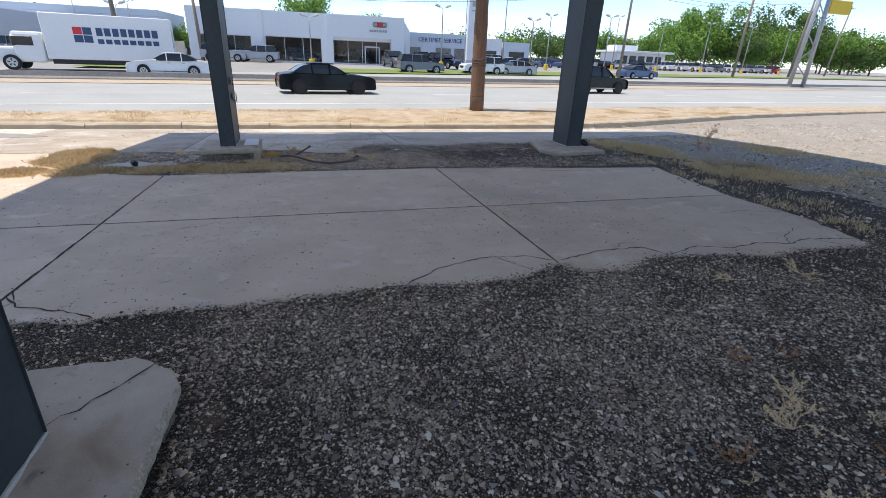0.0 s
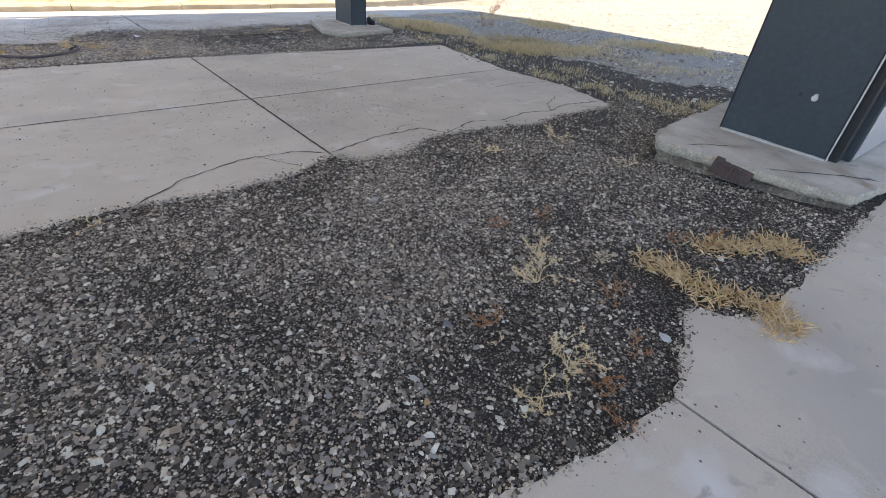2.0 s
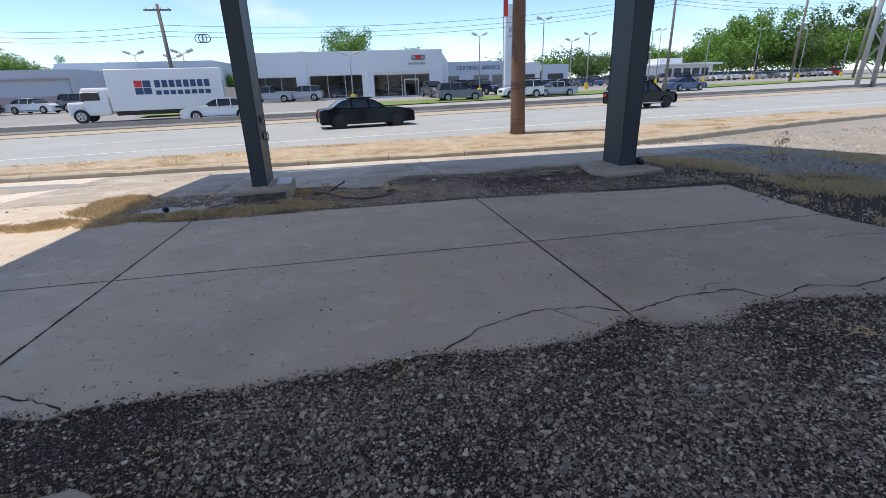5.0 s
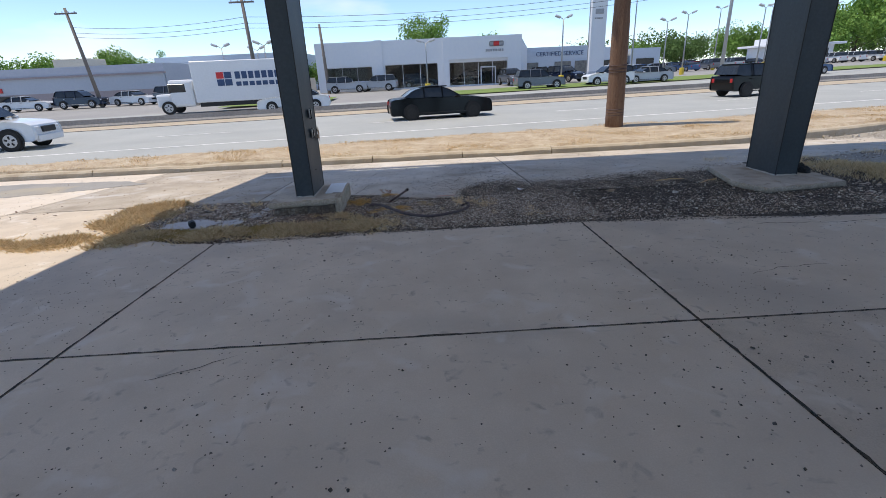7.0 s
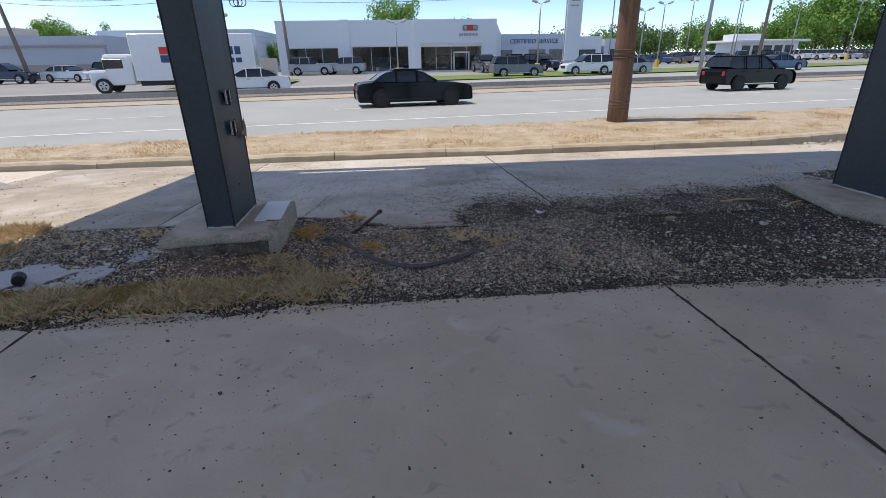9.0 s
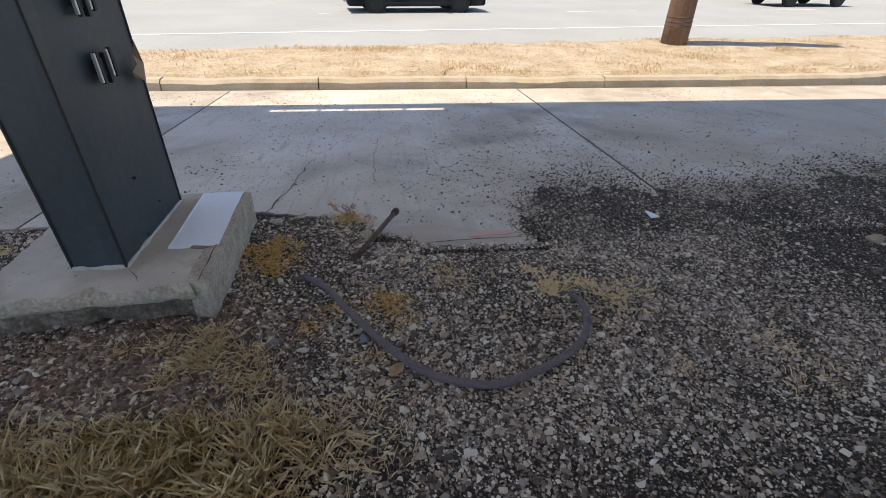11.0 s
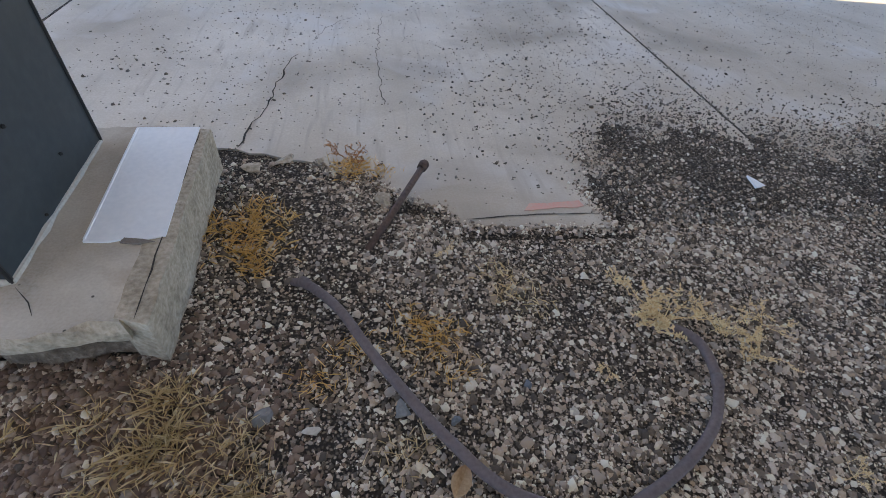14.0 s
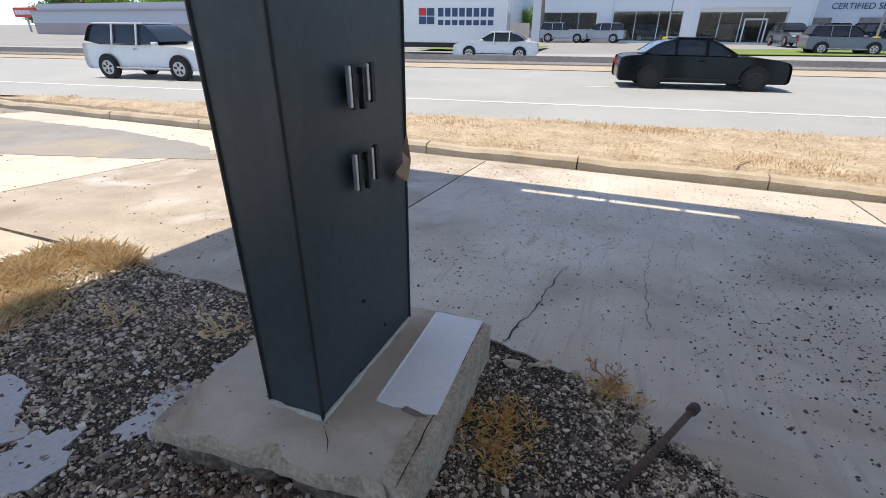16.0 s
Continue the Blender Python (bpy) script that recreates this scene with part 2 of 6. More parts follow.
COLUMN = mat("charcoal_sheet_metal", [(0.023, 0.034, 0.043), (0.031, 0.045, 0.055), (0.042, 0.059, 0.071)], 1.2, 25, 0.5, 0.12, spec=0.5, stain=((0.06, 0.06, 0.06), 1.3, 0.62, 0.8))
COLUMN_DARK = mat("dark_sheet_metal_edge", [(0.012, 0.012, 0.013), (0.03, 0.03, 0.03)], 4, 40, 0.6, 0.2)
BARE_METAL = mat("bare_aluminium", [(0.45, 0.45, 0.45), (0.6, 0.6, 0.6)], 2, 30, 0.4, 0.1, metal=0.6)
PANEL = mat("white_painted_panel", [(0.756, 0.792, 0.836), (0.864, 0.891, 0.927)], 3, 50, 0.5, 0.05)
RUST = mat("rusty_steel", [(0.05, 0.03, 0.028), (0.1, 0.065, 0.055), (0.15, 0.1, 0.08)], 8, 70, 0.8, 0.5)
HOSE = mat("weathered_rubber", [(0.11, 0.085, 0.088), (0.17, 0.14, 0.145)], 10, 80, 0.75, 0.3)
POLE = mat("creosoted_wood", [(0.1, 0.055, 0.035), (0.17, 0.1, 0.065), (0.24, 0.16, 0.1)], 3, 30, 0.85, 0.6, stretch=(4, 4, 0.3))
WOOD_GREY = mat("grey_weathered_wood", [(0.16, 0.13, 0.11), (0.26, 0.23, 0.2)], 3, 30, 0.9, 0.4, stretch=(4, 4, 0.3))
STEEL = mat("galvanised_steel", [(0.3, 0.31, 0.32), (0.42, 0.43, 0.44)], 3, 30, 0.5, 0.05, metal=0.5)
WHITE_WALL = mat("white_cladding", [(0.688, 0.714, 0.748), (0.74, 0.757, 0.774)], 0.1, 3, 0.6, 0.05)
GREY_WALL = mat("grey_rendered_wall", [(0.447, 0.482, 0.533), (0.516, 0.542, 0.585)], 0.15, 4, 0.8, 0.05)
BLUE_WALL = mat("pale_blue_wall", [(0.516, 0.576, 0.654), (0.585, 0.636, 0.688)], 0.15, 4, 0.8, 0.05)
MAUVE = mat("mauve_band", [(0.36, 0.3, 0.3), (0.42, 0.36, 0.35)], 0.3, 4, 0.8, 0.05)
BEIGE = mat("beige_fence", [(0.5, 0.46, 0.38), (0.58, 0.54, 0.46)], 0.5, 6, 0.8, 0.1)
RED_SIGN = mat("red_sign", [(0.55, 0.03, 0.03), (0.65, 0.05, 0.05)], 1, 10, 0.5, 0)
BLUE_SIGN = mat("dark_blue_sign", [(0.03, 0.06, 0.14), (0.05, 0.09, 0.18)], 1, 10, 0.5, 0)
YELLOW = mat("yellow_paint", [(0.6, 0.42, 0.03), (0.7, 0.5, 0.06)], 2, 20, 0.6, 0.1)
FRAME = mat("white_window_frame", [(0.6, 0.62, 0.64), (0.7, 0.72, 0.74)], 2, 20, 0.5, 0)
# Indoor shade put into the colour of the showroom wall, floor and bays.
ROOM_SHADE = mat("showroom_interior_shade", [(0.1, 0.11, 0.11), (0.3, 0.29, 0.26)], 0.5, 3, 0.7, 0)
GRASS = mat("mown_grass", [(0.1, 0.16, 0.03), (0.17, 0.24, 0.06), (0.22, 0.28, 0.09)], 0.5, 20, 0.95, 0.6, dist=0.04)
LEAF = mat("leaves", [(0.103, 0.196, 0.034), (0.172, 0.31, 0.057), (0.265, 0.425, 0.103)], 0.6, 6, 0.7, 0.0, by="island", thin=0.35)
LEAF_DARK = mat("dark_leaves", [(0.06, 0.11, 0.03), (0.1, 0.18, 0.045), (0.15, 0.25, 0.07)], 0.6, 6, 0.7, 0.0, by="island", thin=0.35)
LEAF_PURPLE = mat("purple_leaves", [(0.06, 0.02, 0.03), (0.14, 0.05, 0.07)], 0.6, 6, 0.7, 0.0, by="island")
BARK = mat("bark", [(0.08, 0.06, 0.045), (0.16, 0.13, 0.1)], 4, 30, 0.95, 0.8)
TYRE = mat("tyre_rubber", [(0.015, 0.015, 0.015), (0.03, 0.03, 0.03)], 10, 60, 0.8, 0.2)
RIM = mat("alloy_rim", [(0.4, 0.4, 0.41), (0.55, 0.55, 0.56)], 6, 40, 0.35, 0.0, metal=0.7)
CHROME = mat("chrome_trim", [(0.6, 0.6, 0.6), (0.7, 0.7, 0.7)], 6, 40, 0.15, 0.0, metal=1.0)
CAR_GLASS = mat("tinted_car_glass", [(0.015, 0.018, 0.02), (0.03, 0.034, 0.038)], 1, 5, 0.12, 0.0, spec=0.6)
TAIL = mat("red_tail_lamp", [(0.4, 0.02, 0.02), (0.5, 0.03, 0.03)], 4, 20, 0.25, 0.0)
HEAD = mat("clear_head_lamp", [(0.6, 0.62, 0.64), (0.75, 0.76, 0.78)], 4, 20, 0.2, 0.0)
SOFFIT = mat("white_canopy_metal", [(0.72, 0.72, 0.7), (0.8, 0.8, 0.78)], 0.6, 8, 0.6, 0.05)
PAINTS = {}
for key, tone in dict(black=(0.004, 0.004, 0.005), white=(0.75, 0.76, 0.77), silver=(0.42, 0.44, 0.47), grey=(0.16, 0.17, 0.19), blue=(0.05, 0.1, 0.22), red=(0.4, 0.03, 0.03), navy=(0.02, 0.03, 0.06)).items():
    PAINTS[key] = mat(key + "_car_paint", [tuple(c * 0.92 for c in tone), tone], 1, 8, 0.14, 0.0, spec=0.25 if key == "black" else 0.55)
GLASS = bpy.data.materials.new("window_glass")
GLASS.use_nodes = True
gb = GLASS.node_tree.nodes["Principled BSDF"]
gb.inputs["Base Color"].default_value = (0.8, 0.86, 0.85, 1)
gb.inputs["Roughness"].default_value = 0.02
gb.inputs["Transmission Weight"].default_value = 1.0
gb.inputs["IOR"].default_value = 1.45

# ---- mesh helpers ----
rng = random.Random(7)
SLOPE = 0.036


def gz(x, y):
    """Height of the ground: the lot falls towards the road, and the land beyond it rises a little."""
    if y < 10.0:
        return -SLOPE * y
    if y < 16.0:
        return -0.36 - 0.062 * (y - 10.0)
    if y < 20.0:
        return -0.732 + 0.058 * (y - 16.0)
    if y < 38.0:
        return -0.5
    k = min(1.0, (y - 38.0) / 24.0)
    k = k * k * (3 - 2 * k)
    return -0.5 + k * (0.42 + 0.003 * max(-60.0, min(120.0, x)))


def soil(x, y):
    """Height of the loose soil, just under the slabs."""
    return gz(x, y) - 0.013 + 0.01 * noise.noise((x * 1.3, y * 1.3, 0)) + 0.007 * noise.noise((x * 4, y * 4, 3))


def finish(name, bm, material, smooth=False):
    me = bpy.data.meshes.new(name)
    bm.normal_update()
    bm.to_mesh(me)
    bm.free()
    for m in material if isinstance(material, (list, tuple)) else [material]:
        me.materials.append(m)
    if smooth:
        me.shade_smooth()
    return me


def part(name, bm, material, parent=None, label="", smooth=False, at=None):
    ob = new(name, finish(name, bm, material, smooth))
    if parent is not None:
        ob.parent = parent
    if at is not None:
        ob.matrix_basis = at
    if label:
        ob["label"] = label
    return ob


def thing(name, at, label, category, group="", kind=""):
    ob = new(name)
    ob.empty_display_size = 0.2
    ob.matrix_basis = at
    return tagged(ob, label, category, group, kind)


def box(bm, x0, x1, y0, y1, z0, z1, bevel=0.0, segments=1):
    r = bmesh.ops.create_cube(bm, size=1, matrix=Matrix.Translation(((x0 + x1) / 2, (y0 + y1) / 2, (z0 + z1) / 2)) @ Matrix.Diagonal((x1 - x0, y1 - y0, z1 - z0, 1)))
    if bevel:
        edges = list({e for v in r["verts"] for e in v.link_edges})
        bmesh.ops.bevel(bm, geom=edges, offset=bevel, segments=segments, affect="EDGES", profile=0.5)
    return bm


def boxed(*a, **k):
    return box(bmesh.new(), *a, **k)


def prism(bm, ring, z0, z1):
    """A solid on a plan outline; z0 and z1 are heights or functions of (x, y)."""
    f0 = z0 if callable(z0) else lambda x, y: z0
    f1 = z1 if callable(z1) else lambda x, y: z1
    lo = [bm.verts.new((x, y, f0(x, y))) for x, y in ring]
    hi = [bm.verts.new((x, y, f1(x, y))) for x, y in ring]
    n = len(ring)
    bm.faces.new(hi)
    bm.faces.new(lo[::-1])
    for i in range(n):
        bm.faces.new((lo[i], lo[(i + 1) % n], hi[(i + 1) % n], hi[i]))
    bmesh.ops.recalc_face_normals(bm, faces=bm.faces[:])
    return bm


def tube(bm, points, radius, sides=8, cap=True):
    """A round bar along points; radius is a number or one for each point."""
    rings = []
    pts = [Vector(p) for p in points]
    side = None
    for i, p in enumerate(pts):
        d = (pts[min(i + 1, len(pts) - 1)] - pts[max(i - 1, 0)]).normalized()
        if side is None:
            side = d.orthogonal().normalized()
        side = (side - d * side.dot(d)).normalized()
        up = d.cross(side)
        r = radius[i] if isinstance(radius, (list, tuple)) else radius
        rings.append([bm.verts.new(p + (side * math.cos(2 * math.pi * k / sides) + up * math.sin(2 * math.pi * k / sides)) * r) for k in range(sides)])
    for a, b in zip(rings, rings[1:]):
        for k in range(sides):
            bm.faces.new((a[k], a[(k + 1) % sides], b[(k + 1) % sides], b[k]))
    if cap:
        bm.faces.new(rings[0][::-1])
        bm.faces.new(rings[-1])
    return bm


def jag(a, b, step=0.15, amp=0.03, seed=0):
    """Points from a to b (without b), pushed sideways at random."""
    r = random.Random(seed)
    a, b = Vector((*a, 0)), Vector((*b, 0))
    n = max(1, int((b - a).length / step))
    d = (b - a).normalized()
    side = Vector((-d.y, d.x, 0))
    out = []
    for i in range(n):
        p = a.lerp(b, i / n) + (side * r.uniform(-amp, amp) if i else Vector())
        out.append((p.x, p.y))
    return out


def outline(corners, step=0.15, amp=0.03, seed=0):
    """A closed ragged outline through corners."""
    out = []
    for i, c in enumerate(corners):
        out += jag(c, corners[(i + 1) % len(corners)], step, amp, seed + i)
    return out

# ---- ground ----
def spread(stops):
    out = []
    for a, b, step in stops:
        n = max(1, round((b - a) / step))
        out += [a + (b - a) * i / n for i in range(n)]
    return out + [stops[-1][1]]


def ground_sheet():
    xs = spread([(-900, -100, 100), (-100, -20, 8), (-20, -8, 1.5), (-8, 16, 0.2), (16, 60, 4), (60, 200, 20), (200, 1000, 100)])
    ys = spread([(-300, -20, 40), (-20, -4, 2), (-4, 16, 0.2), (16, 16.6, 0.3), (16.6, 70, 2), (70, 200, 15), (200, 1200, 100)])
    bm = bmesh.new()
    grid = []
    for y in ys:
        row = []
        for x in xs:
            z = gz(x, y) - 0.013
            if -8 < x < 16 and -4 < y < 15.8:
                z = soil(x, y)
            if y > 15.8:
                z -= 0.045
            row.append(bm.verts.new((x, y, z)))
        grid.append(row)
    for j in range(len(ys) - 1):
        for i in range(len(xs) - 1):
            f = bm.faces.new((grid[j][i], grid[j][i + 1], grid[j + 1][i + 1], grid[j + 1][i]))
            cx, cy = (xs[i] + xs[i + 1]) / 2, (ys[j] + ys[j + 1]) / 2
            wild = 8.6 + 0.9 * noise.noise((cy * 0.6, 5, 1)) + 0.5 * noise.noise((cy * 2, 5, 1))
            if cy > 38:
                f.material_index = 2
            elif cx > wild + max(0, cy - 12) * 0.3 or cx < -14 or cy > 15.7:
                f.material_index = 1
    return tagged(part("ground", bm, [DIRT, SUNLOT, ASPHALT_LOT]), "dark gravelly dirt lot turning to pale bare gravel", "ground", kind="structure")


ground_sheet()
flat = lambda d: (lambda x, y: gz(x, y) + d)
JX0, JX1, JY = -2.1, 2.41, 5.56
near_edge = [(-2.1, 3.3), (-1.67, 3.28), (-1.41, 3.2), (-1.26, 3.25), (-0.8, 3.28), (-0.31, 3.24), (0.0, 3.29), (0.56, 3.32), (0.91, 3.35), (1.17, 3.29), (1.44, 3.27), (1.94, 3.3), (2.38, 3.5)]
near_edge_right = [(2.42, 3.48), (2.55, 3.33), (3.0, 3.25), (3.47, 3.48), (3.97, 3.45), (4.35, 3.35), (4.78, 3.26), (5.26, 3.33), (6.24, 3.27)]


def ragged(points, step, amp, seed):
    out = []
    for i, (a, b) in enumerate(zip(points, points[1:])):
        out += jag(a, b, step, amp, seed + i)
    return out + [points[-1]]


def slab(ring, parent, material=CONCRETE, top=0.0, name="slab"):
    return part(name, prism(bmesh.new(), ring, flat(top - 0.16), flat(top)), material, parent)


G = 0.011
DX0, DX1 = -2.4, 2.37
apron = thing("pavement_apron", Matrix(), "pale concrete apron slabs with dark joints and a crumbling edge", "pavement", kind="structure")
slab(ragged(near_edge, 0.07, 0.022, 3)[:-1] + [(JX1 - G, 3.5), (JX1 - G, JY - G), (JX0 + G, JY - G), (JX0 + G, 3.32)], apron)
slab(ragged(near_edge_right, 0.07, 0.022, 30) + ragged([(6.24, 3.27), (6.52, 4.26), (6.5, JY - G)], 0.12, 0.03, 50)[1:] + [(JX1 + G, JY - G)], apron)
far_left = [(JX1 - G, 8.22), (1.26, 8.2), (0.55, 8.21), (0.07, 8.22), (-0.42, 8.26), (-0.84, 8.13), (-1.1, 8.23), (-1.61, 8.22), (JX0 + G, 8.12)]
slab(ragged(far_left, 0.1, 0.02, 60) + [(JX0 + G, JY + G), (JX1 - G, JY + G)], apron)
far_right = [(6.5, JY + G), (6.7, 6.6), (6.92, 7.78), (4.9, 7.95), (4.1, 8.12), (JX1 + G, 8.22)]
slab(ragged(far_right, 0.12, 0.025, 70) + [(JX1 + G, JY + G)], apron)
slab(ragged([(JX0 - G, 8.1), (-2.6, 8.2), (-3.5, 8.62)], 0.12, 0.025, 80) + [(-6.6, 8.62), (-6.6, JY + G), (JX0 - G, JY + G)], apron)
slab(ragged([(-6.6, 3.25), (-3.0, 3.3), (JX0 - G, 3.3)], 0.1, 0.03, 90) + [(JX0 - G, JY - G), (-6.6, JY - G)], apron)
for y0, y1 in ((2.5, JY - G), (JY + G, 10.55), (10.57, 15.62)):
    slab([(-14, y0), (-6.61, y0), (-6.61, y1), (-14, y1)], apron)
slab([(-6.59, 8.64), *ragged([(-3.55, 8.64), (-4.0, 9.1), (-4.5, 9.8), (-4.45, 10.55)], 0.15, 0.04, 95), (-6.59, 10.55)], apron)

forecourt = thing("pavement_drive", Matrix(), "stained concrete drive slabs between island and kerb", "pavement", kind="structure")
slab([(-6.59, 10.57), *ragged([(-4.45, 10.6), (DX0 - G, 10.55)], 0.12, 0.02, 100), (DX0 - G, 15.62), (-6.59, 15.62)], forecourt, CONCRETE_OLD)
tip = [(DX0 + G, 10.55), (-0.85, 10.7), (-0.36, 10.56), (-0.07, 10.43), (0.08, 10.24), (0.24, 10.19), (0.32, 10.05), (1.08, 10.03), (0.98, 10.33), (1.4, 10.35), (DX1 - G, 10.35)]
slab(ragged(tip, 0.07, 0.014, 110) + [(DX1 - G, 15.62), (DX0 + G, 15.62)], forecourt, CONCRETE_OLD)
slab([(DX1 + G, 10.35), (5.4, 10.6), (7.0, 10.95), (7.0, 15.62), (DX1 + G, 15.62)], forecourt, CONCRETE_OLD)
slab(ragged([(7.012, 12.2), (9.5, 12.6), (12.6, 13.4)], 0.2, 0.06, 120) + [(12.9, 15.62), (7.012, 15.62)], forecourt, CONCRETE_OLD)

walkway = thing("pavement_island_slab", Matrix(), "pale concrete slab with a broken ragged edge", "pavement", kind="structure")
edge = [(-0.45, 0.5), (0.6, 0.55), (1.29, 0.5), (1.58, 0.43), (1.94, 0.35), (2.37, 0.32)]
slab(ragged(edge, 0.06, 0.018, 130) + [(2.37, -6), (-0.45, -6)], walkway)
edge = [(2.385, 0.32), (2.6, 0.43), (2.8, 0.5), (3.0, 0.6), (3.22, 0.37), (3.52, 0.32), (4.28, 0.34), (5.4, 0.36), (12.0, 0.1)]
slab(ragged(edge, 0.06, 0.018, 140) + [(12, -6), (2.385, -6)], walkway)


def crack(points, width=0.008, seed=0, name="crack", zf=gz, wander=0.018):
    """A thin wandering break in a slab."""
    line = ragged(points, 0.06, wander, seed)
    r = random.Random(seed)
    bm = bmesh.new()
    left, right = [], []
    for i, p in enumerate(line):
        a, b = Vector(line[max(0, i - 1)]), Vector(line[min(len(line) - 1, i + 1)])
        d = (b - a).normalized()
        w = 0.85 * width * r.uniform(0.3, 1.4) * (0.3 if i in (0, len(line) - 1) else 1)
        for side, s in ((left, 1), (right, -1)):
            x, y = p[0] - d.y * w * s, p[1] + d.x * w * s
            side.append(bm.verts.new((x, y, zf(x, y) + 0.003)))
    for i in range(len(line) - 1):
        bm.faces.new((left[i], right[i], right[i + 1], left[i + 1]))
    return tagged(part(name, bm, CRACK), "thin dark crack across a concrete slab", "crack", kind="structure")


for a, b, w in (((JX1, 3.52), (JX1, 8.2), 0.02), ((JX0, 3.4), (JX0, 8.1), 0.02), ((JX0, JY), (6.48, JY), 0.016), ((-6.6, JY), (JX0, JY), 0.014), ((DX1, 10.4), (DX1, 15.6), 0.014), ((DX0, 10.58), (DX0, 15.6), 0.012)):
    tagged(crack([a, b], w * 0.55, int(w * 1e4 + a[1] * 7), "joint_filler", wander=0.004), "dark worn filler in a slab joint", "joint")
crack([(0.5, 3.28), (0.88, 3.33), (1.24, 3.63), (1.71, 3.8), (2.17, 3.76), (2.4, 3.6)], 0.008, 5)
crack([(1.85, 3.78), (2.0, 3.55), (2.08, 3.45)], 0.005, 6)
crack([(2.43, 3.58), (2.97, 3.74), (3.52, 3.75), (3.68, 3.5), (4.16, 3.66), (4.5, 3.53), (4.92, 3.62), (5.3, 3.52), (5.7, 3.62), (6.3, 3.5)], 0.011, 7)
crack([(3.1, 3.72), (3.4, 3.9), (3.62, 3.88)], 0.004, 71)
crack([(4.3, 7.75), (5.2, 7.62), (6.2, 7.7)], 0.007, 72)
crack([(-1.3, 5.2), (-1.0, 5.32), (-0.8, 5.45)], 0.004, 73)
crack([(3.3, 6.3), (3.6, 6.42), (4.1, 6.44)], 0.004, 74)
crack([(5.3, 3.52), (5.5, 3.75), (5.95, 3.98)], 0.007, 8)
crack([(5.7, 3.62), (5.9, 3.4), (6.1, 3.3)], 0.006, 9)
crack([(6.5, 4.6), (5.9, 4.75), (5.4, 4.7)], 0.006, 10)
crack([(-2.1, 3.75), (-1.95, 3.55), (-1.6, 3.42), (-1.35, 3.24)], 0.009, 11)
crack([(-2.1, 3.85), (-2.0, 3.62), (-2.06, 3.45)], 0.006, 12)
crack([(-0.78, 10.7), (-0.69, 11.23), (-0.63, 11.79), (-0.58, 11.95)], 0.006, 13)
crack([(-0.5, 12.2), (-0.42, 12.5), (-0.2, 12.8)], 0.0025, 131)
crack([(0.34, 10.1), (0.7, 10.13), (1.04, 10.13)], 0.004, 132, wander=0.004)
crack([(0.0, 11.2), (-0.02, 12.0), (0.05, 12.9)], 0.003, 14)

# ---- kerb, verge and road ----
kerb_line = [(-40, 15.62), (-14, 15.66), (-6, 15.7), (4, 15.7), (9, 15.8), (12.7, 16.4), (17, 17.5), (21, 18.4), (28, 19.7), (36, 21.0), (70, 26.5)]


def along(points, step):
    out = []
    for a, b in zip(points, points[1:]):
        n = max(1, round((Vector(b) - Vector(a)).length / step))
        out += [(a[0] + (b[0] - a[0]) * i / n, a[1] + (b[1] - a[1]) * i / n) for i in range(n)]
    return out + [points[-1]]


def kerb_top(y):
    return -0.55 + 0.13 * max(0.0, min(1.0, (y - 15.8) / 3.0))


kerb = thing("kerb", Matrix(), "weathered tan concrete kerb with chipped stretches", "kerb", kind="structure")
stones = along(kerb_line, 2.4)
for i, (a, b) in enumerate(zip(stones, stones[1:])):
    a, b = Vector((*a, 0)), Vector((*b, 0))
    d = (b - a).normalized()
    side = Vector((-d.y, d.x, 0))
    r = random.Random(i)
    bm = bmesh.new()
    rings = []
    n = 12
    a, b = a + d * 0.01, b - d * 0.01
    for k in range(n + 1):
        p = a.lerp(b, k / n)
        chip = 0.06 * max(0, noise.noise((p.x * 0.9, p.y, 2)) - 0.1) + r.uniform(0, 0.012)
        w = r.uniform(-0.008, 0.008)
        top = kerb_top(p.y) - chip
        low = top - 0.35
        prof = ((0.0 + w, low), (0.01 + w, top - 0.05), (0.05 + chip + w, top), (0.2, top + 0.01), (0.22, low))
        rings.append([bm.verts.new(p + side * s + Vector((0, 0, z))) for s, z in prof])
    for u, v in zip(rings, rings[1:]):
        for k in range(4):
            bm.faces.new((u[k], v[k], v[k + 1], u[k + 1]))
    bm.faces.new(rings[0])
    bm.faces.new(rings[-1][::-1])
    bmesh.ops.recalc_face_normals(bm, faces=bm.faces[:])
    part("kerb_stone", bm, KERB, kerb)

edge_y = lambda x: 18.3 + 0.14 * x
line_y = lambda x: 20.85 + 0.15 * x
gutter_y = lambda x: 31.3 + 0.18 * x
wall_y = lambda x: 34.6 + 0.2 * x


def kerb_y(x):
    for a, b in zip(kerb_line, kerb_line[1:]):
        if x <= b[0]:
            return a[1] + (b[1] - a[1]) * (x - a[0]) / (b[0] - a[0])
    return kerb_line[-1][1]


def verge_top(x, y):
    """The verge rises from the back of the kerb to the road's shoulder."""
    k = max(0.0, min(1.0, (y - kerb_y(x) - 0.16) / max(0.4, edge_y(x) - kerb_y(x) - 0.6)))
    low = kerb_top(kerb_y(x)) + 0.025
    if y < kerb_y(x) + 0.2:
        return low - 0.1
    return low + (max(low, -0.4) - low) * k ** 0.7


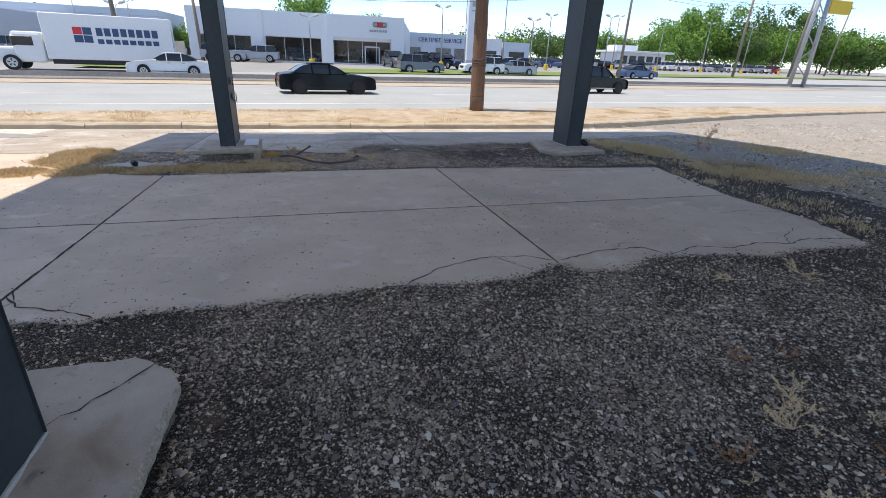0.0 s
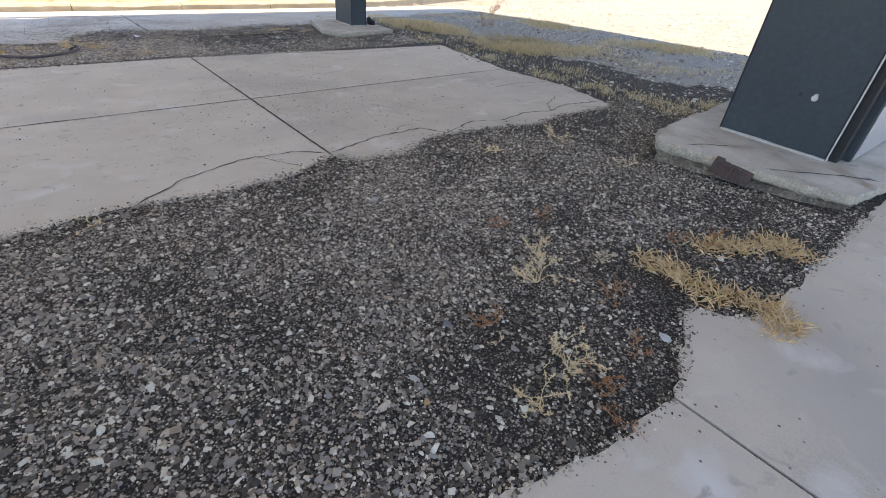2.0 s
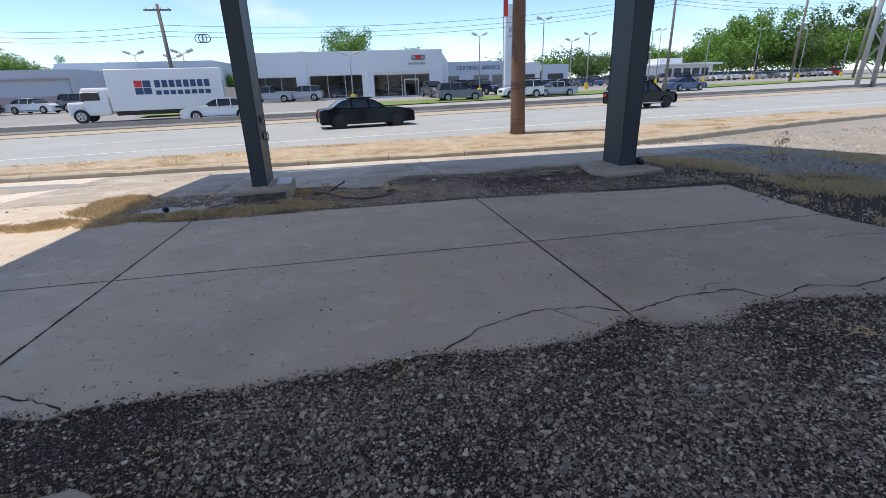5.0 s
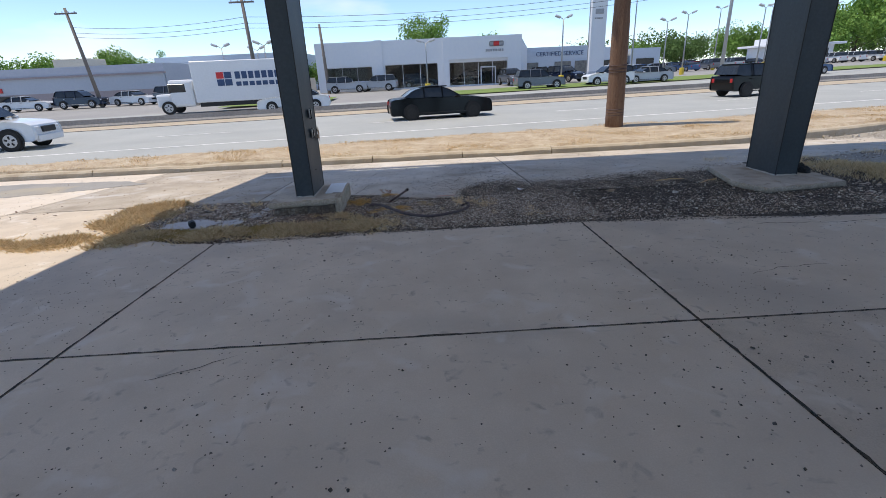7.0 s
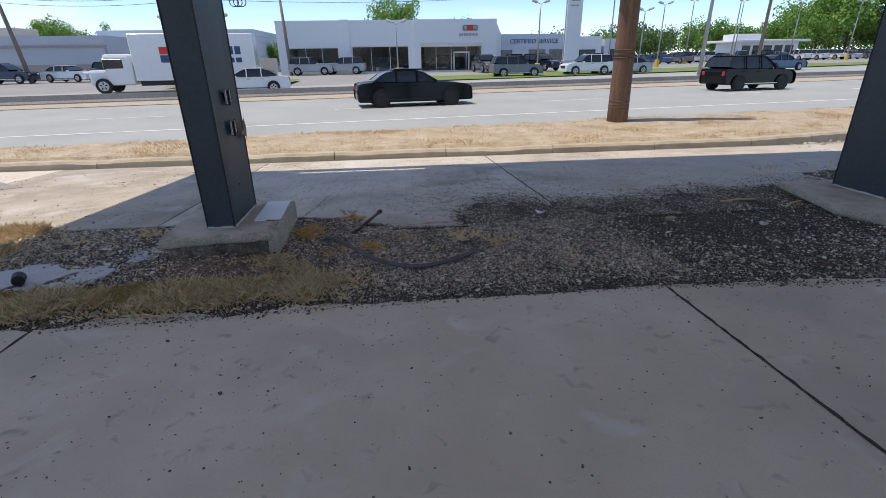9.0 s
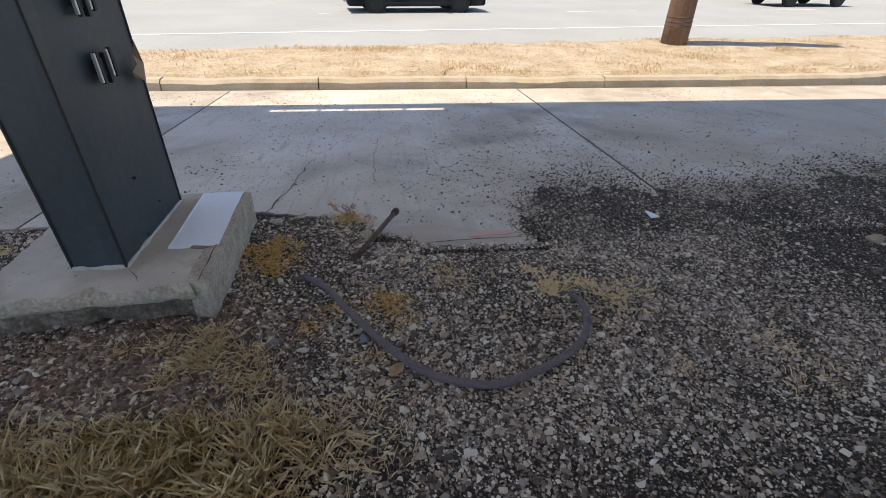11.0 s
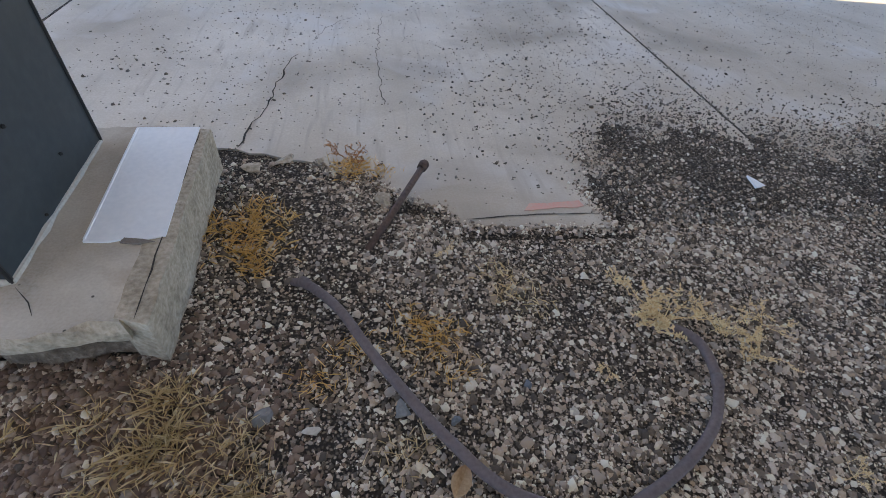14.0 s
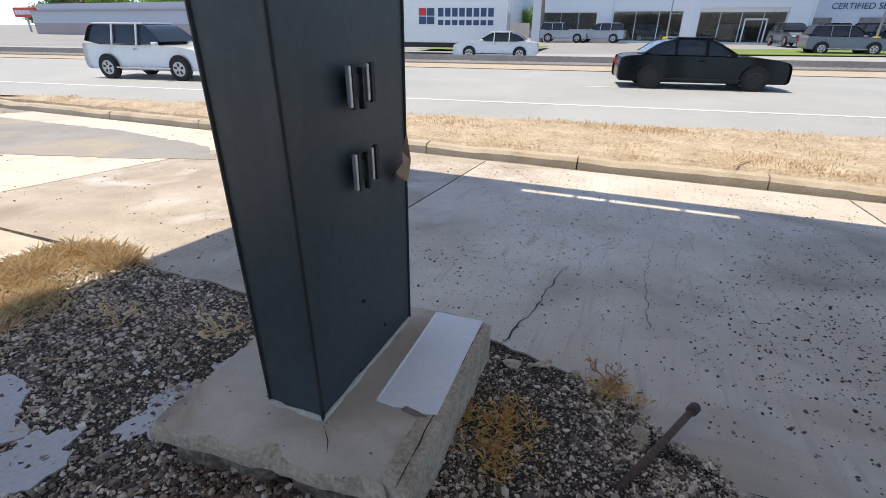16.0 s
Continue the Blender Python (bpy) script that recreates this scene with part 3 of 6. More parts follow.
def strip(name, lo, hi, x0, x1, step, z, material, rows=1, rough=0.0, label="", category="", seed=0):
    bm = bmesh.new()
    xs = spread([(x0, x1, step)])
    grid = []
    for x in xs:
        a, b = lo(x), max(lo(x) + 0.05, hi(x))
        grid.append([bm.verts.new((x, a + (b - a) * j / rows, z(x, a + (b - a) * j / rows) + (rough * noise.noise((x * 1.1, (a + (b - a) * j / rows) * 1.1, seed)) if rough else 0))) for j in range(rows + 1)])
    for u, v in zip(grid, grid[1:]):
        for j in range(rows):
            bm.faces.new((u[j], v[j], v[j + 1], u[j + 1]))
    return tagged(part(name, bm, material), label, category, kind="structure")


strip("verge", lambda x: kerb_y(x) + 0.16, edge_y, -17, 70, 0.3, lambda x, y: verge_top(x, y) - 0.07 * max(0, (y - edge_y(x) + 0.5)), BERM, 14, 0.035, "sun-bleached dry grass verge of bare tan soil", "verge")
strip("road", lambda x: edge_y(x) - 0.02 if x > -17 else 15.9, lambda x: wall_y(x), -160, 220, 4, lambda x, y: -0.485, ASPHALT, 1, 0, "sun-bleached grey multi-lane highway", "road")
strip("road_edge_kerb", lambda x: edge_y(x) - 0.12, lambda x: edge_y(x) + 0.1, -17, 80, 1.0, lambda x, y: -0.455, CONCRETE_EDGE, 2, 0.03, "dark crumbling low road edge", "road edge")
strip("trim_edge_line", lambda x: line_y(x), lambda x: line_y(x) + 0.14, -160, 220, 4, lambda x, y: -0.479, PAINT_LINE, 1, 0, "solid white road edge line", "road marking")
for i in range(-14, 22):
    x0 = i * 9.0 - 2
    strip("trim_lane_dash", lambda x: 25.2 + 0.163 * x, lambda x: 25.32 + 0.163 * x, x0, x0 + 3, 3, lambda x, y: -0.479, PAINT_LINE, 1, 0, "short white dashed lane line", "road marking")
strip("trim_gutter", gutter_y, lambda x: gutter_y(x) + 0.22, -160, 220, 4, lambda x, y: -0.478, CRACK, 1, 0, "dark gutter joint beside the median", "gutter")
drain = thing("drain_grate", pose(3.9, gutter_y(3.9) + 0.1, -0.47, 0, 0, 10), "dark slotted drain beside the median", "drain")
for k in range(4):
    part("slot", boxed(-0.6 + 0.33 * k, -0.34 + 0.33 * k, -0.2, 0.25, -0.02, 0.02, 0.01), COLUMN_DARK, drain)
strip("pavement_median", lambda x: gutter_y(x) + 0.22, wall_y, -160, 220, 4, lambda x, y: -0.474, KERB, 1, 0, "tan concrete shoulder along the median wall", "shoulder")


def sweep(name, fy, x0, x1, profile, step, material, label, category):
    bm = bmesh.new()
    rings = [[bm.verts.new((x, fy(x) + s, z)) for s, z in profile] for x in spread([(x0, x1, step)])]
    n = len(profile)
    for u, v in zip(rings, rings[1:]):
        for k in range(n):
            bm.faces.new((u[k], v[k], v[(k + 1) % n], u[(k + 1) % n]))
    bm.faces.new(rings[0][::-1])
    bm.faces.new(rings[-1])
    bmesh.ops.recalc_face_normals(bm, faces=bm.faces[:])
    return tagged(part(name, bm, material), label, category, kind="structure")


BARRIER = mat("grey_barrier_concrete", [(0.2, 0.19, 0.18), (0.27, 0.26, 0.245), (0.33, 0.32, 0.3)], 0.4, 8, 0.9, 0.2)
sweep("wall_median", wall_y, -160, 220, [(-0.25, -0.6), (-0.22, -0.42), (-0.1, -0.32), (-0.06, -0.06), (0.06, -0.06), (0.1, -0.32), (0.25, -0.6)], 3, BARRIER, "low grey concrete median barrier wall", "barrier")
strip("road_far", wall_y, lambda x: wall_y(x) + 10.5, -160, 220, 4, lambda x, y: max(-0.48, gz(x, y) + 0.01), ASPHALT, 4, 0, "far carriageway of pale asphalt", "road")
strip("lawn_strip", lambda x: wall_y(x) + 10.5, lambda x: wall_y(x) + 16, 0, 160, 3, lambda x, y: gz(x, y) + 0.1, GRASS, 6, 0.05, "mown green grass strip beside the road", "grass")
strip("lawn_strip", lambda x: wall_y(x) + 13, lambda x: wall_y(x) + 18, -17, -8, 1, lambda x, y: gz(x, y) + 0.1, GRASS, 6, 0.05, "small mown grass island by a pole", "grass")

def patch(name, corners, top, material, label, category, seed, step=0.15, amp=0.05):
    bm = bmesh.new()
    prism(bm, outline(corners, step, amp, seed), flat(top - 0.05), flat(top))
    return tagged(part(name, bm, material), label, category, kind="structure")


OLD_ASPHALT = mat("old_grey_asphalt", [(0.22, 0.215, 0.2), (0.3, 0.29, 0.27), (0.36, 0.34, 0.31)], 1.2, 50, 0.95, 0.5, stain=((0.42, 0.36, 0.26), 0.5, 0.55, 0.7))
patch("pavement_asphalt_patch", [(-14, 12.0), (-8.9, 12.35), (-7.2, 13.0), (-6.0, 13.6), (-6.9, 14.3), (-9.5, 14.7), (-14, 14.6)], 0.006, OLD_ASPHALT, "worn grey asphalt patch beside the concrete drive", "pavement", 170)
BROWN_DIRT = grit("brown_dirt", [(0.09, 0.066, 0.048), (0.15, 0.11, 0.08), (0.2, 0.155, 0.115), (0.3, 0.25, 0.2)], 80, soil=(0.12, 0.086, 0.06), patch=0.44)
patch("ground_brown_patch", [(-0.5, 2.15), (-0.05, 2.05), (0.14, 1.6), (0.16, 1.2), (0.0, 0.85), (-0.5, 0.8), (-0.54, 1.6)], -0.015, BROWN_DIRT, "patch of packed brown dirt beside the plinth", "dirt", 171, 0.08, 0.05)
RUST_DIRT = grit("rusty_dirt", [(0.1, 0.055, 0.03), (0.16, 0.09, 0.05), (0.22, 0.15, 0.1)], 80, soil=(0.13, 0.07, 0.04), patch=0.44)
patch("ground_rust_patch", [(-0.42, 1.95), (-0.3, 1.98), (-0.27, 1.85), (-0.4, 1.83)], -0.0145, RUST_DIRT, "small rusty dirt stain in gravel", "dirt", 172, 0.05, 0.02)
patch("ground_rust_patch", [(0.02, 1.55), (0.12, 1.6), (0.12, 1.25), (0.0, 1.3)], -0.0145, RUST_DIRT, "small rusty dirt stain in gravel", "dirt", 173, 0.05, 0.03)

# ---- canopy with its columns and plinths ----
CZ = 5.2


def canopy():
    top = thing("canopy_roof", Matrix(), "flat white station canopy with slits near its front", "canopy", kind="structure")
    x0, x1, y0, y1 = -5.46, 10.75, -1.5, 14.52
    s0, s1 = 14.16, 14.27
    slots = [(-3.47, -2.83), (-2.79, -2.46), (-2.42, -1.65), (-1.61, -1.07)]
    part("soffit", boxed(x0, x1, y0, s0, CZ, CZ + 0.04), SOFFIT, top)
    part("soffit", boxed(x0, x1, s1, y1, CZ, CZ + 0.04), SOFFIT, top)
    cuts = [x0] + [v for s in slots for v in s] + [x1]
    for a, b in zip(cuts[::2], cuts[1::2]):
        part("soffit", boxed(a, b, s0, s1, CZ, CZ + 0.04), SOFFIT, top)
    for a in ((x0 - 0.06, x1 + 0.06, y1, y1 + 0.06), (x0 - 0.06, x1 + 0.06, y0 - 0.06, y0), (x0 - 0.06, x0, y0, y1), (x1, x1 + 0.06, y0, y1)):
        part("fascia", boxed(*a, CZ, CZ + 0.6), SOFFIT, top)


canopy()


# Rough concrete toned down so the shade under the cap is in the colour.
FOOTING = mat("crumbled_footing_shaded", [(0.1, 0.075, 0.055), (0.2, 0.155, 0.115), (0.42, 0.35, 0.27)], 9, 50, 0.95, 0.9, dist=0.03)


def plinth(corners, top, base, seed, label, wear=1.0):
    """A broken concrete plinth: a chipped top slab on a crumbled, undercut foot."""
    ring = outline(corners, 0.04, 0.004, seed)
    cx, cy = sum(p[0] for p in ring) / len(ring), sum(p[1] for p in ring) / len(ring)
    r = random.Random(seed)
    root = thing("plinth", Matrix(), label, "plinth", "column plinths")
    n = len(ring)
    cap = ((top, 0.012, 0.9), (top - 0.01, 0.003, 0.75), (top - 0.035, 0.0, 0.3), (top - 0.065, 0.004, 0.15), (top - 0.085, 0.02, 0.2))
    foot = ((top - 0.08, 0.05, 0.3), (top - 0.11, 0.085, 0.5), (top - 0.15, 0.06, 0.8), (base - 0.08, 0.035, 0.6))
    for name, stack, material in (("cap", cap, [PLINTH_TOP, CONCRETE_EDGE]), ("footing", foot, [FOOTING, FOOTING])):
        bm = bmesh.new()
        levels = []
        for z, inset, ragged_by in stack:
            loop = []
            for x, y in ring:
                bite = max(0, noise.noise((x * 5, y * 5, seed)) - 0.05) * 0.11 + max(0, noise.noise((x * 17, y * 17, seed + 4))) * 0.03
                bite += 0.012 * noise.noise((x * 30, y * 30, z * 40 + seed)) if z < top else 0.0
                d = inset + bite * ragged_by * wear
                far = math.hypot(x - cx, y - cy)
                k = 1 - d / far
                loop.append(bm.verts.new((cx + (x - cx) * k, cy + (y - cy) * k, z + (r.uniform(-0.006, 0.006) * wear if z < top else 0))))
            levels.append(loop)
        bm.faces.new(levels[0])
        for u, v in zip(levels, levels[1:]):
            for i in range(n):
                bm.faces.new((u[i], v[i], v[(i + 1) % n], u[(i + 1) % n])).material_index = 1
        bm.faces.new(levels[-1][::-1])
        bmesh.ops.recalc_face_normals(bm, faces=bm.faces[:])
        part(name, bm, material, root, "" if name == "cap" else "crumbled footing with the cap's shade in its colour")
    return root


P_L = -0.135
plinth_l = plinth([(-1.81, 9.33), (-0.83, 9.42), (-0.85, 10.5), (-1.85, 10.47)], P_L, -0.37, 21, "broken concrete plinth under a dark canopy column")
bm = bmesh.new()
prism(bm, ragged([(-0.875, 9.46), (-0.895, 10.46)], 0.06, 0.004, 212) + ragged([(-0.795, 10.46), (-0.775, 9.43)], 0.05, 0.008, 213), P_L - 0.22, P_L + 0.004)
part("render_coat", bm, CONCRETE_EDGE, plinth_l, "pale cracked render coat along one side")
P_R = -0.27
plinth([(5.3, 9.75), (5.5, 9.22), (6.85, 9.4), (6.95, 10.9), (5.6, 10.95)], P_R, -0.36, 22, "low concrete plinth under a dark canopy column", 0.6)
P_N = 0.12
plinth([(4.9, 1.95), (5.0, 1.35), (5.1, 0.75), (5.24, 0.46), (6.6, 0.25), (7.3, 0.5), (7.55, 1.9), (7.2, 2.3), (5.9, 2.2), (5.2, 2.12)], P_N, -0.06, 23, "wide chipped concrete plinth under a clad column", 1.3)
P_NL = 0.1
plinth([(-2.0, 2.36), (-0.8, 2.38), (-0.6, 2.25), (-0.53, 2.1), (-0.56, 0.9), (-2.0, 0.9)], P_NL, -0.06, 24, "pale concrete plinth with a chamfered corner", 0.35)


crack([(-1.02, 1.9), (-0.85, 2.08), (-0.72, 2.24), (-0.68, 2.3)], 0.006, 15, zf=lambda x, y: P_NL)
crack([(-0.815, 9.45), (-0.825, 9.9), (-0.835, 10.44)], 0.003, 161, zf=lambda x, y: P_L + 0.004, wander=0.004)
crack([(-1.19, 9.59), (-1.13, 9.53), (-1.1, 9.48)], 0.003, 16, zf=lambda x, y: P_L)
crack([(5.05, 1.75), (5.3, 1.6), (5.5, 1.45)], 0.008, 17, zf=lambda x, y: P_N)
crack([(5.15, 1.1), (5.35, 0.9), (5.6, 0.7), (5.8, 0.45)], 0.01, 18, zf=lambda x, y: P_N)


def column(x0, x1, y0, y1, zb, flare, label):
    """A sheet-metal clad column with folded corner seams and a base bead."""
    col = thing("canopy_column", pose((x0 + x1) / 2, (y0 + y1) / 2, zb), label, "column", "canopy columns")
    w, d = (x1 - x0) / 2, (y1 - y0) / 2
    h = CZ - zb
    bm = bmesh.new()
    rows = 14
    rings = []
    ring = [(-w, -d), (w, -d), (w, d), (-w, d)]
    for k in range(rows + 1):
        z = h * k / rows
        g = flare * min(1, k / rows * 1.5)
        loop = []
        for i in range(4):
            a, b = Vector(ring[i]), Vector(ring[(i + 1) % 4])
            n = 8 if (a - b).length > 0.5 else 4
            for j in range(n):
                p = a.lerp(b, j / n)
                q = Vector((p.x * (1 + g / w), p.y * (1 + g / d)))
                dent = 0.0 if j == 0 else 0.006 * noise.noise((q.x * 3 + x0, q.y * 3, z * 1.2))
                out = Vector((1 if i == 1 else -1 if i == 3 else 0, -1 if i == 0 else 1 if i == 2 else 0))
                q += out * dent
                loop.append(bm.verts.new((q.x, q.y, z)))
        rings.append(loop)
    n = len(rings[0])
    for u, v in zip(rings, rings[1:]):
        for i in range(n):
            bm.faces.new((u[i], u[(i + 1) % n], v[(i + 1) % n], v[i]))
    bm.faces.new(rings[-1])
    bm.faces.new(rings[0][::-1])
    part("cladding", bm, COLUMN, col)
    for sx, sy in ((-1, -1), (1, -1), (1, 1), (-1, 1)):
        bm = bmesh.new()
        tube(bm, [(sx * w, sy * d, 0.005), (sx * (w + flare), sy * (d + flare), h * 0.66), (sx * (w + flare), sy * (d + flare), h)], 0.008, 6)
        part("corner_seam", bm, COLUMN_DARK, col)
    bead = bmesh.new()
    r = random.Random(int(x0 * 100))
    loop = [(-w, -d), (w, -d), (w, d), (-w, d), (-w, -d)]
    pts = []
    for a, b in zip(loop, loop[1:]):
        pts += [(a[0] + (b[0] - a[0]) * k / 10, a[1] + (b[1] - a[1]) * k / 10, 0.006) for k in range(10)]
    tube(bead, pts + [pts[0]], [0.012 + r.uniform(-0.005, 0.006) for _ in range(len(pts) + 1)], 6)
    part("base_bead", bead, PALE_STONE, col, "whitish caulk bead round the base")
    return col


col_l = column(-1.455, -1.205, 9.61, 10.36, P_L, 0.012, "charcoal sheet-metal column with torn clips on a broken plinth")
column(6.13, 6.48, 9.95, 10.66, P_R, 0.03, "charcoal sheet-metal column standing on a low plinth")
column(-1.4, -1.0, 1.05, 1.85, P_NL, 0.03, "charcoal sheet-metal column beside the gravel")
col_n = column(5.88, 7.3, 0.88, 1.82, P_N, 0.0, "charcoal column with bare metal panels on one side")

# ---- details of the columns ----
def clip(z, y):
    c = bmesh.new()
    box(c, -0.002, 0.016, -0.075, -0.055, -0.07, 0.07, 0.002)
    box(c, -0.002, 0.02, -0.02, 0.0, -0.075, 0.06, 0.002)
    box(c, -0.002, 0.014, 0.05, 0.072, -0.06, 0.072, 0.002)
    box(c, -0.004, 0.008, -0.09, 0.085, -0.04, 0.04, 0.002)
    b = part("bracket", c, COLUMN_DARK, col_l, "torn black metal clip", at=pose(0.15, y - 9.985, z - P_L))
    for y0, z0 in ((-0.1, -0.06), (0.012, -0.05)):
        part("torn_edge", boxed(0.004, 0.02, y0, y0 + 0.014, z0, 0.07, 0.002), BARE_METAL, b, "bare torn metal edge")


clip(1.045, 10.0)
clip(0.76, 10.0)
torn = bmesh.new()
tri = [(0, 0.1), (0.03, 0.17), (0.045, 0.05), (0.05, -0.02), (0.02, -0.07), (0.0, -0.03), (-0.05, 0.0), (-0.08, 0.03), (-0.03, 0.06)]
f = [torn.verts.new((0.0 + 0.01 * (i % 3), y * 1.0, z)) for i, (y, z) in enumerate(tri)]
torn.faces.new(f)
bmesh.ops.solidify(torn, geom=torn.faces[:], thickness=0.004)
part("torn_patch", torn, mat("bare_primer", [(0.3, 0.2, 0.13), (0.4, 0.28, 0.2)], 6, 50, 0.8, 0.3), col_l, "peeled tan primer patch", at=pose(0.156, 0.29, 0.66 - P_L))
for x, y, z, r in ((0.135, -0.05, 0.35, 0.009), (0.14, 0.1, 0.14, 0.008), (0.14, -0.12, 0.05, 0.007)):
    b = bmesh.new()
    bmesh.ops.create_icosphere(b, subdivisions=1, radius=r)
    part("rivet", b, COLUMN_DARK, col_l, at=pose(x, y, z))

cx, cy = 6.59, 1.35
part("side_casing", boxed(6.08 - cx, 7.25 - cx, 0.74 - cy, 0.88 - cy, 0.0, CZ - P_N, 0.006), COLUMN, col_n)
for z0, z1, x0, x1 in ((0.02, 0.5, 6.1, 7.23), (0.51, 0.92, 6.1, 7.23), (0.94, 4.4, 6.1, 6.6), (0.94, 4.4, 6.63, 7.23)):
    part("metal_panel", boxed(x0 - cx, x1 - cx, 0.724 - cy, 0.738 - cy, z0, z1, 0.004), BARE_METAL, col_n, "bare grey metal panel")
part("channel", boxed(5.93 - cx, 6.08 - cx, 0.8 - cy, 0.872 - cy, 0.0, 4.4, 0.004), COLUMN_DARK, col_n, "dark vertical channel")
part("seam", boxed(5.874 - cx, 5.9 - cx, 0.866 - cy, 0.878 - cy, 0.0, 4.4), PALE_STONE, col_n, "open pale joint")
part("seam", boxed(6.6 - cx, 6.63 - cx, 0.715 - cy, 0.738 - cy, 0.7, 4.4), COLUMN_DARK, col_n, "dark strap between panels")
part("base_strip", boxed(5.85 - cx, 5.876 - cx, 0.88 - cy, 1.8 - cy, 0.0, 0.02, 0.004), PALE_STONE, col_n, "whitish strip under the cladding")
b = bmesh.new()
bmesh.ops.create_cone(b, cap_ends=True, segments=8, radius1=0.026, radius2=0.018, depth=0.04)
box(b, -0.035, 0.0, -0.014, 0.014, -0.014, 0.014, 0.003)
part("bolt", b, BARE_METAL, col_n, "small bent metal stud", at=pose(5.866 - cx, 1.17 - cy, 0.6 - P_N, 0, 90, 0))
b = bmesh.new()
bmesh.ops.create_cone(b, cap_ends=True, segments=10, radius1=0.012, radius2=0.012, depth=0.006)
part("bolt_hole", b, COLUMN_DARK, col_n, "dark empty bolt hole", at=pose(5.877 - cx, 1.29 - cy, 0.6 - P_N, 0, 90, 0))
b = bmesh.new()
box(b, -0.16, 0.16, -0.012, 0.012, -0.07, 0.06, 0.004)
box(b, -0.16, 0.16, 0.012, 0.09, 0.035, 0.058, 0.004)
box(b, -0.02, 0.0, -0.05, -0.012, -0.06, 0.05, 0.004)
tagged(part("steel_channel", b, RUST, at=pose(4.99, 1.28, 0.05, 0, 8, -77)), "dark rusty steel channel lodged in the plinth edge", "channel")

# ---- things by the column ----
panel = thing("sheet_panel", pose(-0.955, 10.12, P_L + 0.012, 0, 0, 2), "white painted sheet panel lying on the plinth", "panel")
bm = bmesh.new()
ring = [(-0.125, -0.34), (-0.05, -0.345), (0.0, -0.335), (0.06, -0.345), (0.13, -0.33), (0.125, 0.345), (-0.12, 0.345)]
prism(bm, ring, -0.012, -0.004)
part("sheet", bm, PANEL, panel)
part("bent_flange", boxed(-0.128, -0.118, -0.33, 0.34, -0.012, -0.001, 0.002), PANEL, panel)
bm = bmesh.new()
ring = [(-0.01, -0.35), (0.05, -0.362), (0.1, -0.352), (0.06, -0.34), (0.0, -0.33)]
prism(bm, ring, -0.011, -0.003)
part("torn_end", bm, WOOD_GREY, panel, "torn grey backing")

rod = thing("steel_rod", pose(-0.1, 9.96, gz(0, 9.96)), "rusty steel pipe with a capped end stuck in gravel", "pipe")
bm = bmesh.new()
top = Vector((0.265, 0.455, 0.07))
tube(bm, [(-0.02, -0.03, -0.015), (0.1, 0.165, 0.025), top], 0.016, 10)
part("shaft", bm, RUST, rod, smooth=True)
bm = bmesh.new()
d = top.normalized()
tube(bm, [top - d * 0.03, top + d * 0.005, top + d * 0.02], [0.024, 0.026, 0.018], 10)
part("cap", bm, RUST, rod, smooth=True)


def smooth_line(points, n=8):
    pts = [Vector(p) for p in points]
    out = []
    for i in range(len(pts) - 1):
        p0, p1, p2, p3 = pts[max(i - 1, 0)], pts[i], pts[i + 1], pts[min(i + 2, len(pts) - 1)]
        for k in range(n):
            t = k / n
            out.append(0.5 * (2 * p1 + (p2 - p0) * t + (2 * p0 - 5 * p1 + 4 * p2 - p3) * t * t + (3 * p1 - p0 - 3 * p2 + p3) * t ** 3))
    return out + [pts[-1]]


hose_plan = [(-0.42, 9.77, -0.03), (-0.35, 9.72, 0.015), (-0.23, 9.58, 0.04), (-0.12, 9.39, 0.05), (-0.02, 9.24, 0.05), (0.1, 9.08, 0.04), (0.27, 8.91, 0.03), (0.52, 8.83, 0.02), (0.72, 8.88, 0.02), (0.9, 8.97, 0.025), (1.02, 9.07, 0.03), (1.09, 9.2, 0.04), (1.1, 9.33, 0.05), (1.05, 9.42, 0.03), (1.0, 9.46, -0.03)]
bm = bmesh.new()
tube(bm, smooth_line([(x, y, gz(x, y) + h) for x, y, h in hose_plan]), 0.018, 10)
hose = thing("old_hose", Matrix(), "weathered purplish-brown hose looped on the gravel", "hose")
part("tube", bm, HOSE, hose, smooth=True)
for x, y, h, dx, dy in ((1.085, 9.185, 0.04, 0.01, 0.025), (-0.36, 9.73, 0.012, -0.018, 0.016)):
    bm = bmesh.new()
    tube(bm, [(x - dx, y - dy, gz(x, y) + h), (x, y, gz(x, y) + h + 0.002), (x + dx, y + dy, gz(x, y) + h + 0.003)], [0.019, 0.022, 0.019], 10)
    part("coupling", bm, HOSE, hose, "swollen joint ring", smooth=True)
bm = bmesh.new()
mid = [bm.verts.new((x, 0, 0.004 + 3 * x * x)) for x in (-0.055, -0.03, 0.0, 0.03, 0.06)]
for sgn in (1, -1):
    rim = [bm.verts.new((x, sgn * w, 0.018 + 3 * x * x)) for x, w in ((-0.03, 0.024), (0.0, 0.031), (0.03, 0.021))]
    for f in ((mid[0], mid[1], rim[0]), (mid[1], mid[2], rim[1], rim[0]), (mid[2], mid[3], rim[2], rim[1]), (mid[3], mid[4], rim[2])):
        bm.faces.new(f)
tagged(part("fallen_leaf", bm, mat("tan_leaf", [(0.42, 0.27, 0.15), (0.62, 0.45, 0.29)], 30, 120, 0.8, 0.1, thin=0.3), at=pose(0.13, 8.95, gz(0, 8.95) + 0.012, 0, 10, 60)), "curled tan dead leaf caught against the hose", "leaf")
bm = bmesh.new()
